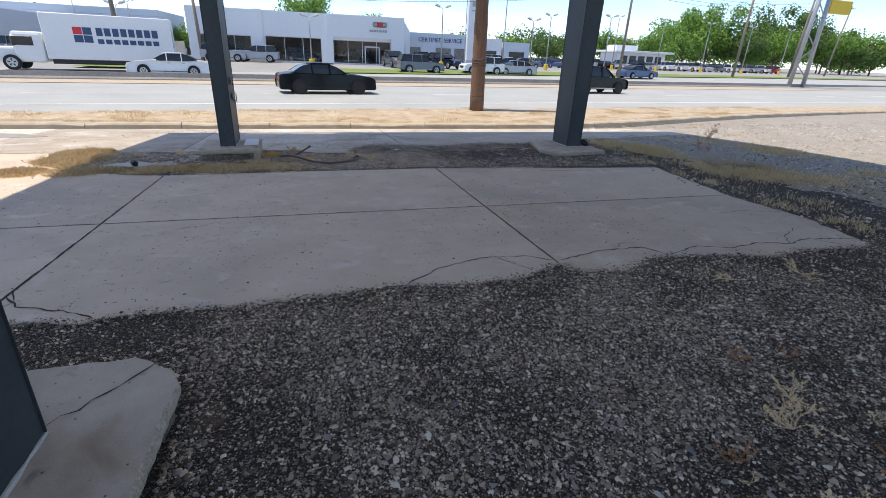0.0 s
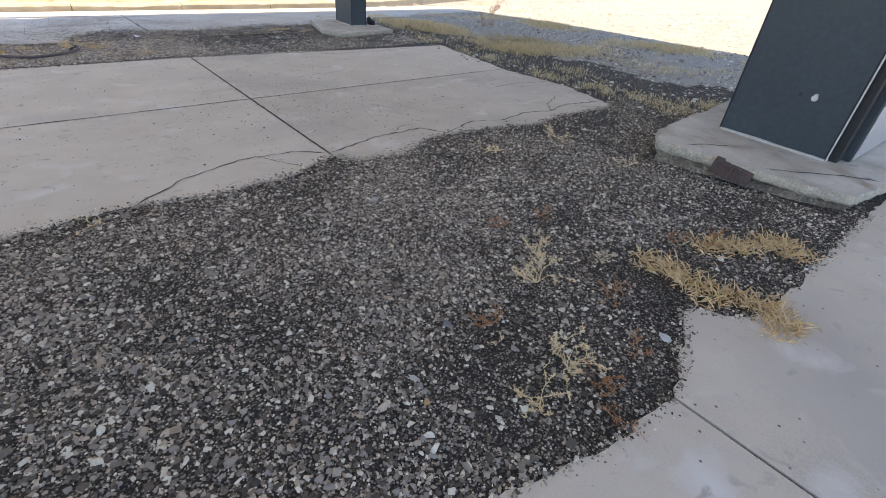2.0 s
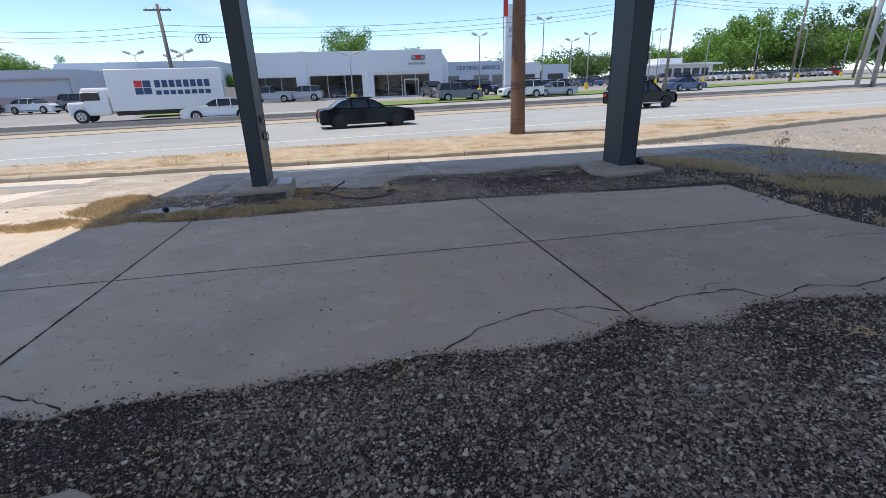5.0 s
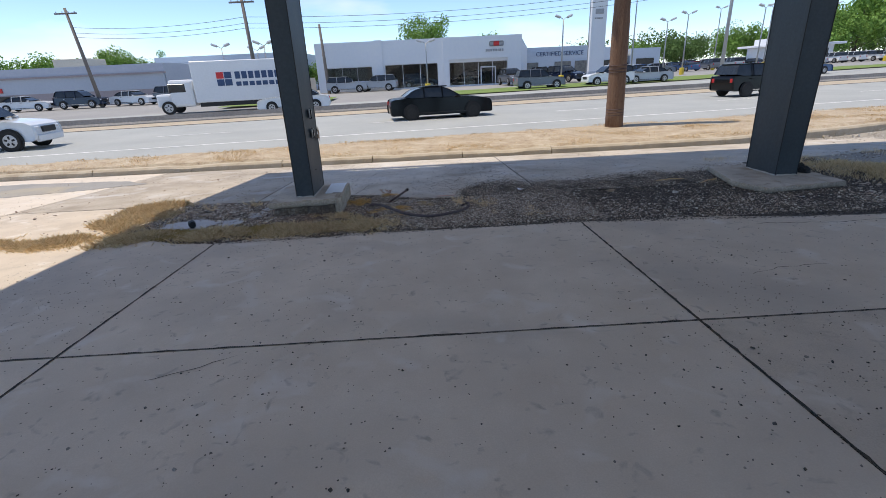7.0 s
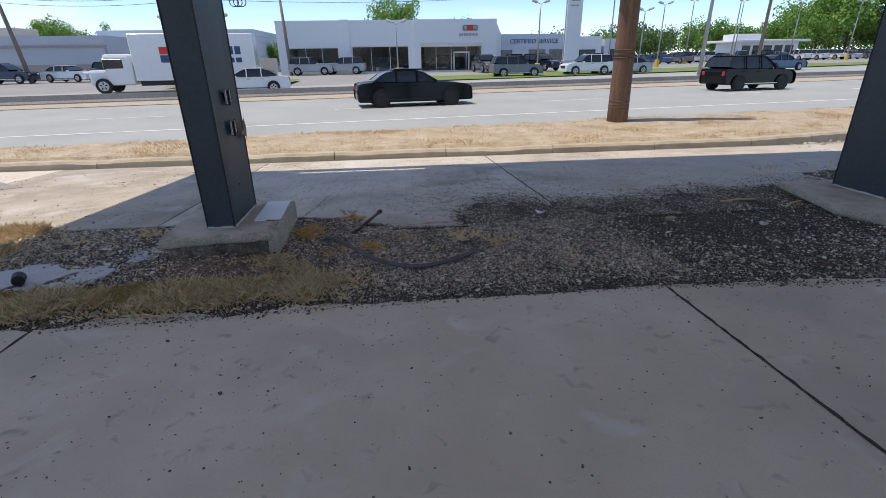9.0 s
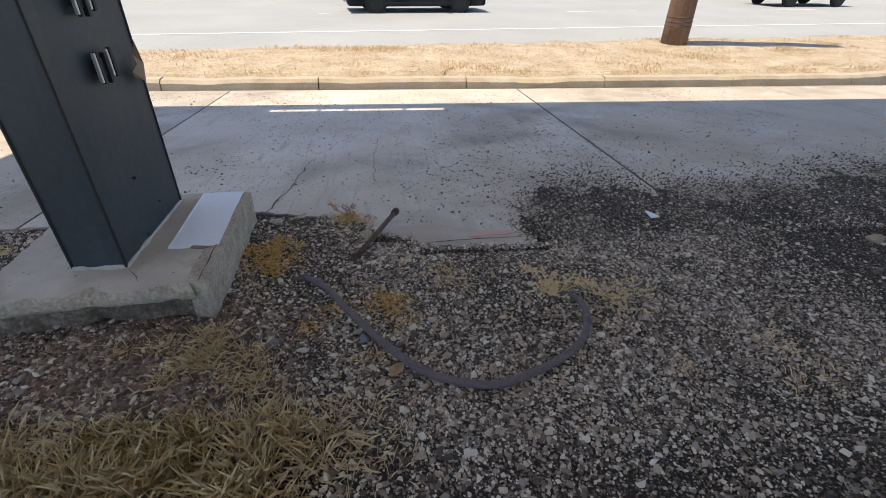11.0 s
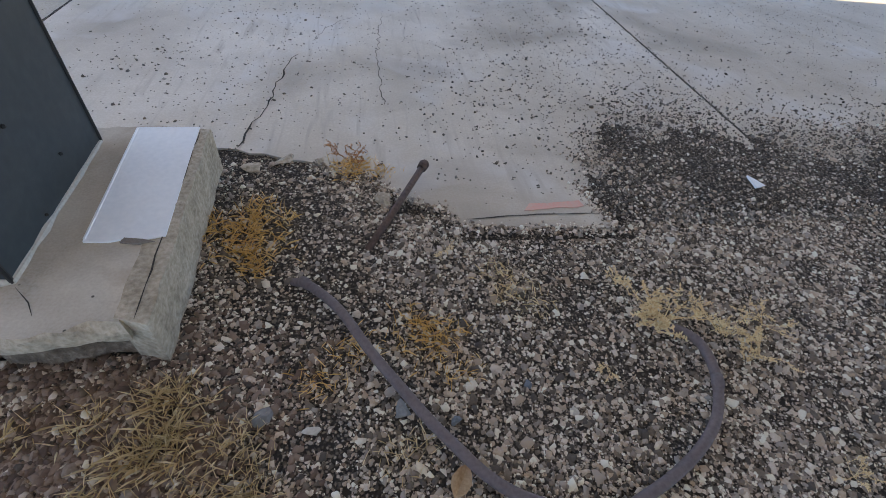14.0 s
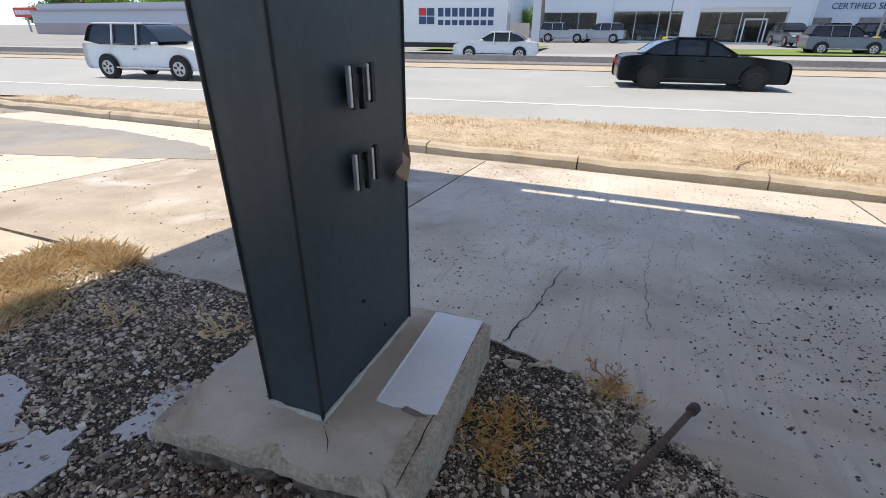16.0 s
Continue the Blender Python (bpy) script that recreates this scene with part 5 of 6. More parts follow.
def weed(x, y, size, material, label, seed, stems=9, upright=1.0, leafy=True):
    """A dead branching weed: stems that fork, with short curled leaves along them."""
    r = random.Random(seed)
    root = thing("dead_weed", pose(x, y, gz(x, y) - 0.015, 0, 0, r.uniform(0, 360)), label, "dry weed", "dead weeds")
    bm, lf = bmesh.new(), bmesh.new()

    def grow(p, d, length, rad, depth):
        pts = [p]
        for _ in range(4):
            d = (d + Vector((r.gauss(0, 0.22), r.gauss(0, 0.22), r.gauss(0.02, 0.15)))).normalized()
            pts.append(pts[-1] + d * length / 4)
            if pts[-1].z < 0.006:
                pts[-1].z = 0.006
        tube(bm, pts, [rad, rad * 0.9, rad * 0.8, rad * 0.6, rad * 0.4], 3, False)
        if leafy:
            for q in pts[1:]:
                for _ in range(2):
                    e = Vector((r.gauss(0, 1), r.gauss(0, 1), r.gauss(0.5, 0.7))).normalized() * size * r.uniform(0.04, 0.085)
                    s = e.cross(Vector((0.3, 0.2, 1))).normalized() * size * 0.014
                    lf.faces.new([lf.verts.new(v) for v in (q - s, q + s, q + e * 0.6 + s * 0.9, q + e, q + e * 0.6 - s * 0.9)])
        if depth:
            for k in (2, 3, 4):
                if r.random() < 0.75:
                    b = (d + Vector((r.gauss(0, 0.7), r.gauss(0, 0.7), r.gauss(0.1, 0.4)))).normalized()
                    grow(pts[k], b, length * r.uniform(0.4, 0.6), rad * 0.65, depth - 1)

    for _ in range(stems):
        a = r.uniform(0, 2 * math.pi)
        grow(Vector((0, 0, 0.01)), Vector((math.cos(a), math.sin(a), upright * r.uniform(0.2, 1.2))).normalized(), size * r.uniform(0.4, 0.72), size * 0.0125, 2)
    part("stem", bm, material, root)
    if leafy:
        part("foliage", lf, material, root)
    else:
        lf.free()
    return root


PALE = "pale bleached dead weed standing in dark gravel"
for i, (x, y, s, m, label, n, up) in enumerate((
    (2.74, 1.42, 0.2, STRAW_PALE, PALE, 9, 0.8), (2.52, 1.22, 0.2, STRAW_PALE, PALE, 8, 0.5), (2.14, 0.7, 0.22, STRAW_PALE, PALE, 9, 1.0), (1.92, 0.66, 0.16, STRAW_PALE, PALE, 6, 0.5),
    (2.06, 1.12, 0.15, RUST_WEED, "rust-brown withered leafy weed in gravel", 8, 1.0), (3.14, 1.76, 0.12, RUST_WEED, "rust-brown withered leafy weed in gravel", 7, 0.8), (2.77, 1.8, 0.12, RUST_WEED, "rust-brown withered leafy weed in gravel", 7, 0.8),
    (2.77, 0.88, 0.14, RUST_WEED, "rust-brown withered leafy weed in gravel", 7, 0.8), (3.02, 1.16, 0.09, STRAW_PALE, PALE, 6, 0.5), (2.24, 0.57, 0.14, RUST_WEED, "rust-brown withered leafy weed in gravel", 7, 0.4),
    (2.1, 0.4, 0.11, RUST_WEED, "rust-brown withered leafy weed at the slab edge", 6, 0.3), (2.5, 0.57, 0.11, RUST_WEED, "rust-brown withered leafy weed at the slab edge", 6, 0.3), (3.82, 0.85, 0.15, RUST_WEED, "rust-brown withered leafy weed by the plinth", 6, 1.0), (3.64, 1.0, 0.15, RUST_WEED, "rust-brown withered leafy weed by the plinth", 6, 1.0),
    (4.52, 1.98, 0.16, STRAW_PALE, PALE, 5, 0.4), (3.72, 2.9, 0.2, STRAW_PALE, PALE, 6, 0.3), (4.6, 2.83, 0.2, STRAW_PALE, PALE, 7, 0.4), (0.62, 3.2, 0.14, STRAW_PALE, PALE, 5, 0.4), (2.0, 1.0, 0.08, STRAW_PALE, PALE, 3, 1.2),
    (1.05, 9.49, 0.24, STRAW_PALE, "pale bleached weed leaning over the hose", 12, 0.5), (1.25, 9.46, 0.17, STRAW_PALE, PALE, 9, 0.8), (1.47, 9.44, 0.14, STRAW_PALE, PALE, 6, 0.8), (1.36, 9.3, 0.16, STRAW_PALE, PALE, 7, 0.8), (0.2, 9.9, 0.08, STRAW_PALE, PALE, 5, 1.0),
    (0.92, 9.7, 0.1, STRAW_PALE, PALE, 5, 0.8), (0.73, 9.3, 0.09, STRAW_PALE, PALE, 5, 0.5), (-0.2, 10.58, 0.16, RUST_WEED, "rust-brown dry weed at the slab edge", 8, 1.2), (1.4, 8.85, 0.1, STRAW_PALE, PALE, 6, 0.8), (1.95, 8.95, 0.14, STRAW_PALE, PALE, 7, 0.6),
    (-2.3, 10.15, 0.22, STRAW_PALE, PALE, 9, 0.6), (-2.9, 9.95, 0.2, STRAW_PALE, PALE, 8, 0.6), (9.8, 9.7, 0.4, RUST_WEED, "tall brown dead weed beside the lot", 6, 2.0), (12.6, 12.3, 0.45, RUST_WEED, "tall brown dead weed beside the lot", 6, 2.0), (8.3, 10.2, 0.3, STRAW_PALE, "dry weed clump beside the lot", 8, 0.8))):
    weed(x, y, s, m, label, 400 + i, n, up)
TAN_WEED = mat("tan_weed", [(0.6, 0.4, 0.19), (0.85, 0.64, 0.37), (0.93, 0.76, 0.5)], 6, 60, 0.8, 0.0, by="island", thin=0.25)
for i, pts in enumerate(([(3.72, 0.88), (3.95, 0.71), (4.24, 0.6), (4.18, 0.4)], [(3.25, 1.0), (3.28, 0.81), (3.22, 0.63), (3.33, 0.47), (3.38, 0.3), (3.22, 0.18)])):
    spots = [(x + rng.gauss(0, 0.05), y + rng.gauss(0, 0.04), 0.9) for x, y in along(pts, 0.05) for _ in range(3)]
    ob = grass_patch("dry_weed_mat", spots, TAN_WEED, "matted pale dry weed trailing over a slab edge", 500 + i, per=15, height=0.075, lean=1.4, width=0.0018, sr=0.035)
    tagged(ob, category="dry weed", group="weed mats")

# pale residue by the island
PLASTER = mat("white_residue", [(0.42, 0.42, 0.43), (0.58, 0.58, 0.6)], 4, 60, 0.8, 0.4)
for i, (x, y, w, h) in enumerate(((-2.85, 9.15, 0.42, 0.3), (-2.3, 9.12, 0.16, 0.2), (-2.5, 8.85, 0.25, 0.12), (-2.05, 9.55, 0.12, 0.22), (-2.0, 9.9, 0.1, 0.1))):
    bm = bmesh.new()
    r = random.Random(700 + i)
    ring = [(x + math.cos(a) * w * k, y + math.sin(a) * h * k) for a, k in ((2 * math.pi * j / 60, 0.9 + 0.5 * noise.noise((math.cos(2 * math.pi * j / 60) * 2, math.sin(2 * math.pi * j / 60) * 2, i * 3)) + r.uniform(-0.06, 0.06)) for j in range(60))]
    prism(bm, ring, flat(-0.06), flat(-0.002))
    tagged(part("spilled_grout", bm, PLASTER), "hardened whitish grout spilled over gravel", "grout", "grout patches")
bm = bmesh.new()
bmesh.ops.create_cone(bm, cap_ends=True, segments=10, radius1=0.05, radius2=0.045, depth=0.1, matrix=pose(0, 0, 0.05, 90, 0, 30))
tagged(part("tin_can", bm, COLUMN_DARK, at=pose(-2.75, 8.95, gz(0, 8.95))), "dark crushed tin lying on the grout", "can")
for i, (x, y, a, l) in enumerate(((4.7, 10.5, 5, 0.5), (5.2, 10.2, 30, 0.45), (1.2, 16.1, 60, 0.5))):
    b = bmesh.new()
    tube(b, [(-l / 2, 0, 0.01), (0, 0.02, 0.02), (l / 2, 0, 0.01)], 0.012, 6)
    tagged(part("dry_stick", b, STRAW_PALE, at=pose(x, y, (gz(x, y) if y < 15.7 else verge_top(x, y)) + 0.005, 0, 0, a)), "pale dry stick lying on the ground", "stick", "sticks")
b = bmesh.new()
for k in range(7):
    r = random.Random(k)
    bmesh.ops.create_icosphere(b, subdivisions=1, radius=r.uniform(0.04, 0.08), matrix=Matrix.Translation((r.uniform(-0.1, 0.1), r.uniform(-0.05, 0.05), r.uniform(0.03, 0.1))))
tagged(part("black_rag", b, COLUMN_DARK, at=pose(6.62, 10.1, P_R)), "crumpled black plastic beside the column base", "rag")

GREEN_STRAW = mat("greenish_straw", [(0.36, 0.29, 0.1), (0.6, 0.45, 0.19), (0.78, 0.6, 0.32)], 6, 60, 0.8, 0.0, by="island", thin=0.4)
grass_patch("green_dry_grass", sow((-3.2, -0.6, 8.3, 8.95), 420, lambda x, y: math.exp(-((y - 8.62) / 0.18) ** 2) * max(0, 0.5 + noise.noise((x * 1.5, y, 3))), 6), GREEN_STRAW, "half-green creeping grass along the slab", 6, per=52, height=0.07, width=0.001, lean=1.1)
grass_patch("green_dry_grass", sow((7.2, 11.5, 4.5, 9.5), 500, lambda x, y: max(0, noise.noise((x * 0.6, y * 0.6, 31))), 7), GREEN_STRAW, "half-green creeping grass beside the slab", 7, per=14, height=0.07, lean=1.1, sr=0.07)

# ---- poles, lamps and wires ----
big = thing("sign_pole", pose(6.85, 18.6, -0.45), "thick brown timber pole banded near the ground", "pole")
bm = bmesh.new()
lean = -0.012
tube(bm, [(lean * z, 0, z) for z in (-0.2, 0.5, 2, 3.2, 3.5, 5, 8, 12)], [0.29, 0.285, 0.27, 0.262, 0.245, 0.235, 0.22, 0.2], 20)
part("shaft", bm, POLE, big, smooth=True)
for z in (0.42, 0.5, 0.6, 1.75, 1.84, 1.95):
    bm = bmesh.new()
    tube(bm, [(lean * (z - 0.02), 0, z - 0.02), (lean * z, 0, z), (lean * (z + 0.02), 0, z + 0.02)], [0.282, 0.292, 0.282], 20)
    part("band", bm, RUST, big, "dark metal band")
part("arm", boxed(-1.0, 0.6, -0.08, 0.08, 5.05, 5.2, 0.01), RUST, big)
part("panel_box", boxed(-1.1, -0.3, -0.18, 0.18, 5.2, 6.2, 0.02), RED_SIGN, big, "red sign box")


def lamp_post(x, y, h, material=STEEL, arms=2, base=True, lean=(0, 0), r=0.09, z=None):
    p = thing("street_lamp", pose(x, y, gz(x, y) if z is None else z), "tall thin lamp post with twin heads" if arms > 1 else "tall lamp post with a single head", "street lamp", "lamp posts")
    bm = bmesh.new()
    tube(bm, [(0, 0, -0.1), (lean[0] * h, lean[1] * h, h)], [r, r * 0.55], 10)
    part("post", bm, material, p, smooth=True)
    if base:
        bm = bmesh.new()
        tube(bm, [(0, 0, -0.1), (0, 0, 0.75), (0, 0, 0.8)], [0.28, 0.28, 0.24], 14)
        part("base", bm, YELLOW, p, "yellow concrete base")
    for k in range(arms):
        s = -1 if k else 1
        bm = bmesh.new()
        tx, ty = lean[0] * h, lean[1] * h
        tube(bm, [(tx, ty, h - 0.05), (tx + s * 0.25, ty, h + 0.12), (tx + s * 0.45, ty, h + 0.2)], 0.035, 6)
        part("arm", bm, material, p)
        part("head", boxed(-0.3, 0.3, -0.16, 0.16, -0.09, 0.09, 0.03), GREY_WALL, p, "grey lamp head", at=pose(tx + s * 0.65, ty - 0.1, h + 0.26, -20, s * -20, 0))
    return p


lamp_post(0.9, 53.5, 4.6, r=0.08)
lamp_post(16.0, 58, 6.5, r=0.1)
lamp_post(-14.2, 50.5, 5.0, r=0.08)
lamp_post(23.5, 57, 8.0, base=False, r=0.09)
lamp_post(29.5, 62, 6.0)
lamp_post(34.0, 66, 7.0)
lamp_post(41.0, 62, 7.0)
lamp_post(-20.0, 56, 5.2, base=False, r=0.07, lean=(-0.06, 0))
lamp_post(-18.0, 60, 5.0, base=False, r=0.07)
for x in (48, 57, 68, 80, 92, 104):
    lamp_post(x, 78 + 0.1 * x, 9.0, r=0.1)
lamp_post(35.3, 50, 13, WOOD_GREY, arms=0, base=False, lean=(0.0, 0), r=0.17)
lamp_post(27.0, 46, 13, STEEL, arms=1, base=False, r=0.17)


def utility_pole(x, y, h, lean, cross=True):
    p = thing("utility_pole", pose(x, y, gz(x, y)), "grey leaning timber utility pole with wires", "utility pole", "utility poles")
    bm = bmesh.new()
    tube(bm, [(0, 0, -0.2), (lean * h * 0.5, 0, h * 0.5), (lean * h, 0, h)], [0.2, 0.17, 0.13], 12)
    part("post", bm, WOOD_GREY, p, smooth=True)
    if cross:
        part("crossarm", boxed(-1.1, 1.1, -0.06, 0.06, -0.07, 0.07, 0.01), WOOD_GREY, p, at=pose(lean * (h - 0.5), -0.16, h - 0.5))
        for k in (-0.9, -0.3, 0.3, 0.9):
            bm = bmesh.new()
            tube(bm, [(0, 0, 0), (0, 0, 0.09), (0, 0, 0.14)], [0.03, 0.05, 0.03], 8)
            part("insulator", bm, GREY_WALL, p, at=pose(lean * (h - 0.5) + k, -0.16, h - 0.43))
    return p


utility_pole(-15.0, 49.5, 9.0, -0.02)
utility_pole(-34.0, 56, 9.5, -0.1)
utility_pole(-10.9, 62, 7.5, -0.03, False)
utility_pole(62, 60, 13, 0.02)
utility_pole(80, 66, 13, 0.06)
utility_pole(120, 90, 15, 0.1)


def wire(a, b, sag, radius=0.019):
    a, b = Vector(a), Vector(b)
    bm = bmesh.new()
    tube(bm, [a.lerp(b, k / 16) - Vector((0, 0, sag * 4 * (k / 16) * (1 - k / 16))) for k in range(17)], radius, 4)
    return tagged(part("overhead_wire", bm, TYRE), "thin black overhead cable strung between poles", "cable", "overhead cables")


for z in (6.6, 7.0, 7.5):
    wire((-34.6, 56, z), (-15.2, 49.4, z - 0.5), 0.4)
    wire((-15.2, 49.4, z - 0.5), (35.3, 50, z + 2.0), 1.2)
    wire((35.3, 50, z + 2.0), (80, 66, z + 4), 0.8)
bm = bmesh.new()
for k in range(3):
    pts = [(math.cos(2 * math.pi * j / 14) * 0.35 + k * 0.3, 0, math.sin(2 * math.pi * j / 14) * 0.35) for j in range(15)]
    tube(bm, pts, 0.035, 6)
tagged(part("cable_coil", bm, TYRE, at=pose(-12.3, 49.6, 5.9)), "coiled black cable hanging from overhead wires", "cable coil")

# steel sign mast, far right
mast = thing("lattice_mast", pose(57.5, 46, -0.3), "tall grey steel lattice sign mast", "mast")
for dx in (-1.1, 1.1):
    bm = bmesh.new()
    tube(bm, [(dx, 0, -0.2), (dx * 0.5 + 0.3, 0, 14)], 0.24, 10)
    part("leg", bm, STEEL, mast, smooth=True)
for k in range(7):
    bm = bmesh.new()
    s = 1 if k % 2 else -1
    w = 1.1 - 0.08 * k
    tube(bm, [(-w * s, 0, 1 + 1.7 * k), (w * s, 0, 2.7 + 1.7 * k)], 0.07, 6)
    part("brace", bm, STEEL, mast)
part("sign_box", boxed(1.2, 4.5, -0.2, 0.2, 8.0, 9.4, 0.05), YELLOW, mast, "yellow sign box")


# ---- buildings ----
def wall_with(parent, x0, x1, z0, z1, y, holes, material, thick=0.3):
    """A facade along x at y, with openings (x0, x1, z0, z1) through it."""
    xs = x0
    for hx0, hx1, hz0, hz1 in sorted(holes):
        part("wall", boxed(xs, hx0, y, y + thick, z0, z1), material, parent)
        part("wall", boxed(hx0, hx1, y, y + thick, hz1, z1), material, parent)
        if hz0 > z0:
            part("wall", boxed(hx0, hx1, y, y + thick, z0, hz0), material, parent)
        xs = hx1
    part("wall", boxed(xs, x1, y, y + thick, z0, z1), material, parent)


def window(parent, x0, x1, z0, z1, y, bays, door=None):
    w = part("window", boxed(x0, x1, y + 0.1, y + 0.2, z1 - 0.07, z1), FRAME, parent)
    for k in range(bays + 1):
        x = x0 + (x1 - x0) * k / bays
        part("mullion", boxed(x - 0.03, x + 0.03, y + 0.09, y + 0.21, z0, z1 - 0.07), FRAME, w)
    part("sill", boxed(x0, x1, y + 0.08, y + 0.22, z0, z0 + 0.06), FRAME, w)
    if door:
        part("door_frame", boxed(door[0], door[0] + 0.12, y + 0.05, y + 0.2, z0, z0 + 2.05), FRAME, w)
        part("door_frame", boxed(door[1] - 0.12, door[1], y + 0.05, y + 0.2, z0, z0 + 2.05), FRAME, w)
        part("door_frame", boxed(door[0], door[1], y + 0.05, y + 0.2, z0 + 1.95, z0 + 2.1), FRAME, w)
    for k in range(bays):
        a, b = x0 + (x1 - x0) * k / bays, x0 + (x1 - x0) * (k + 1) / bays
        g = part("pane", boxed(a + 0.03, b - 0.03, y + 0.14, y + 0.155, z0 + 0.06, z1 - 0.07), GLASS, w)
        g.visible_shadow = False
    return w


def bars(parent, x, y, z, widths, h, material, gap=0.08):
    for w in widths:
        if w > 0:
            part("sign_letter", boxed(x, x + w, y - 0.05, y + 0.02, z, z + h, 0.01), material, parent)
        x += abs(w) + gap


D0 = gz(0, 64) - 0.05
dealer = thing("car_dealership", Matrix(), "white modern car dealership with large showroom windows", "building")
holes = [(-11.25, -5.75, 1.0, 2.7), (-4.15, 2.3, 0.0, 2.78), (3.75, 10.9, 0.0, 2.7)]
wall_with(dealer, -12.45, 12.4, D0, 5.5, 64, holes, WHITE_WALL)
part("wall", boxed(-12.45, -12.15, 64.3, 86, D0, 5.5), WHITE_WALL, dealer)
part("wall", boxed(-12.45, 12.4, 85.7, 86, D0, 5.5), WHITE_WALL, dealer)
part("roof", boxed(-12.15, 12.1, 64.3, 85.7, 5.0, 5.15), GREY_WALL, dealer)
part("wall", boxed(-12.15, 12.1, 74, 74.2, D0, 5.0), ROOM_SHADE, dealer, "showroom back wall with indoor shade in its colour")
part("showroom_floor", boxed(-12.15, 12.1, 64.3, 74, D0, 0.02), ROOM_SHADE, dealer)
window(dealer, *holes[0], 64, 3)
window(dealer, *holes[1], 64, 3)
window(dealer, *holes[2], 64, 4, (7.6, 9.5))
part("pilaster", boxed(-5.3, -4.35, 63.8, 64, D0, 5.56), WHITE_WALL, dealer)
part("portal", boxed(3.0, 3.7, 63.7, 64, D0, 5.52), WHITE_WALL, dealer)
part("portal", boxed(10.95, 12.6, 63.7, 64, D0, 5.52), WHITE_WALL, dealer)
part("portal", boxed(3.7, 10.95, 63.7, 64, 3.0, 5.52), WHITE_WALL, dealer)
em = part("emblem", boxed(8.6, 10.4, 63.6, 63.7, 4.3, 4.9, 0.15), STEEL, dealer, "grey winged emblem shape")
part("emblem_shield", boxed(9.15, 9.85, 63.55, 63.6, 4.36, 4.84, 0.04), RED_SIGN, em)
bars(dealer, 8.2, 63.68, 3.75, (0.5, 0.22, 0.22, 0.22, 0.1, 0.22, 0.22), 0.26, STEEL)
part("side_wing", boxed(12.6, 26.5, 78, 92, D0, 4.5), BLUE_WALL, dealer)
w = bmesh.new()
prism(w, [(12.4, 64.3), (12.7, 64.3), (16.3, 78), (12.4, 78)], lambda x, y: D0, lambda x, y: 5.2 - (y - 64) * 0.05)
part("side_wing", w, WHITE_WALL, dealer)
# Bays are dark panels on the solid wall, painted like their inner shade.
for a, b in ((13.2, 15.0), (17.5, 20.0), (20.6, 23.0)):
    part("bay_shade_panel", boxed(a + 3, b + 3, 77.9, 78.02, D0, 2.4), ROOM_SHADE, dealer, "flat dark panel standing in for the shade of an open service bay")


def text(body, size, at, material, parent, depth=0.02):
    cu = bpy.data.curves.new("lettering", "FONT")
    cu.body, cu.size, cu.extrude = body, size, depth
    ob = new("lettering", cu)
    me = bpy.data.meshes.new_from_object(ob.evaluated_get(bpy.context.evaluated_depsgraph_get()))
    bpy.data.objects.remove(ob)
    me.materials.append(material)
    ob = new("lettering", me)
    ob.parent = parent
    ob.matrix_basis = at
    return ob


text("CERTIFIED SERVICE", 0.85, pose(17.6, 77.95, 3.25, 90, 0, 0), BLUE_SIGN, dealer)
for k, h in enumerate((3.6, 3.2)):
    part("annex", boxed(30 + 5.5 * k, 35 + 5.5 * k, 86, 96, -0.2, h + 0.8), BLUE_WALL if k else WHITE_WALL, dealer)
    part("annex_window", boxed(31 + 5.5 * k, 34 + 5.5 * k, 85.9, 86.05, 0.8, 2.4), CAR_GLASS, dealer)

tower = thing("sign_tower", pose(24, 70, gz(24, 70)), "tall slim white sign tower with grey emblem", "sign")
part("slab", boxed(-1.0, 1.0, -0.35, 0.35, -0.1, 11.5, 0.03), WHITE_WALL, tower)
part("plinth_box", boxed(-1.05, 1.05, -0.4, 0.4, -0.1, 0.9, 0.02), GREY_WALL, tower)
part("emblem", boxed(-0.55, 0.55, -0.42, -0.35, 7.9, 8.5, 0.03), STEEL, tower)
bars(tower, -0.6, -0.37, 7.3, (0.2, 0.12, 0.12, 0.12, 0.1, 0.12), 0.18, STEEL, 0.05)

store = thing("large_store", Matrix(), "long grey and mauve big-box store building", "building")
sz = gz(-50, 62) - 0.1
part("wall", boxed(-95, -30, 62, 62.4, sz, 1.35), MAUVE, store)
part("wall", boxed(-95, -30, 62, 62.4, 1.35, 3.0), GREY_WALL, store)
part("cornice", boxed(-95, -29.8, 61.8, 62.4, 3.0, 3.2), MAUVE, store)
part("wall", boxed(-94, -30, 62.6, 90, sz, 4.15), GREY_WALL, store)
part("rooftop_unit", boxed(-45, -41, 66, 70, 4.15, 5.2, 0.05), BEIGE, store)
part("storefront", boxed(-52, -47, 61.9, 62, sz, 1.2), CAR_GLASS, store, "dark glazed entrance")
bars(store, -51.5, 61.95, 1.6, (0.5, 0.5, 0.5, 0.5, 0.4), 0.5, RED_SIGN)
ware = thing("warehouse", Matrix(), "pale blue windowless warehouse with bands of cladding", "building")
for k in range(7):
    part("cladding_band", boxed(-40, -19, 80 + 0.01 * (k % 2), 96, sz + 0.85 * k, sz + 0.85 * (k + 1) - 0.015), BLUE_WALL, ware)
part("window", boxed(-20.6, -19.8, 79.95, 80.1, 3.6, 4.2, 0.02), CAR_GLASS, ware)
fence = thing("panel_fence", Matrix(), "beige solid panel fence behind the lot", "fence")
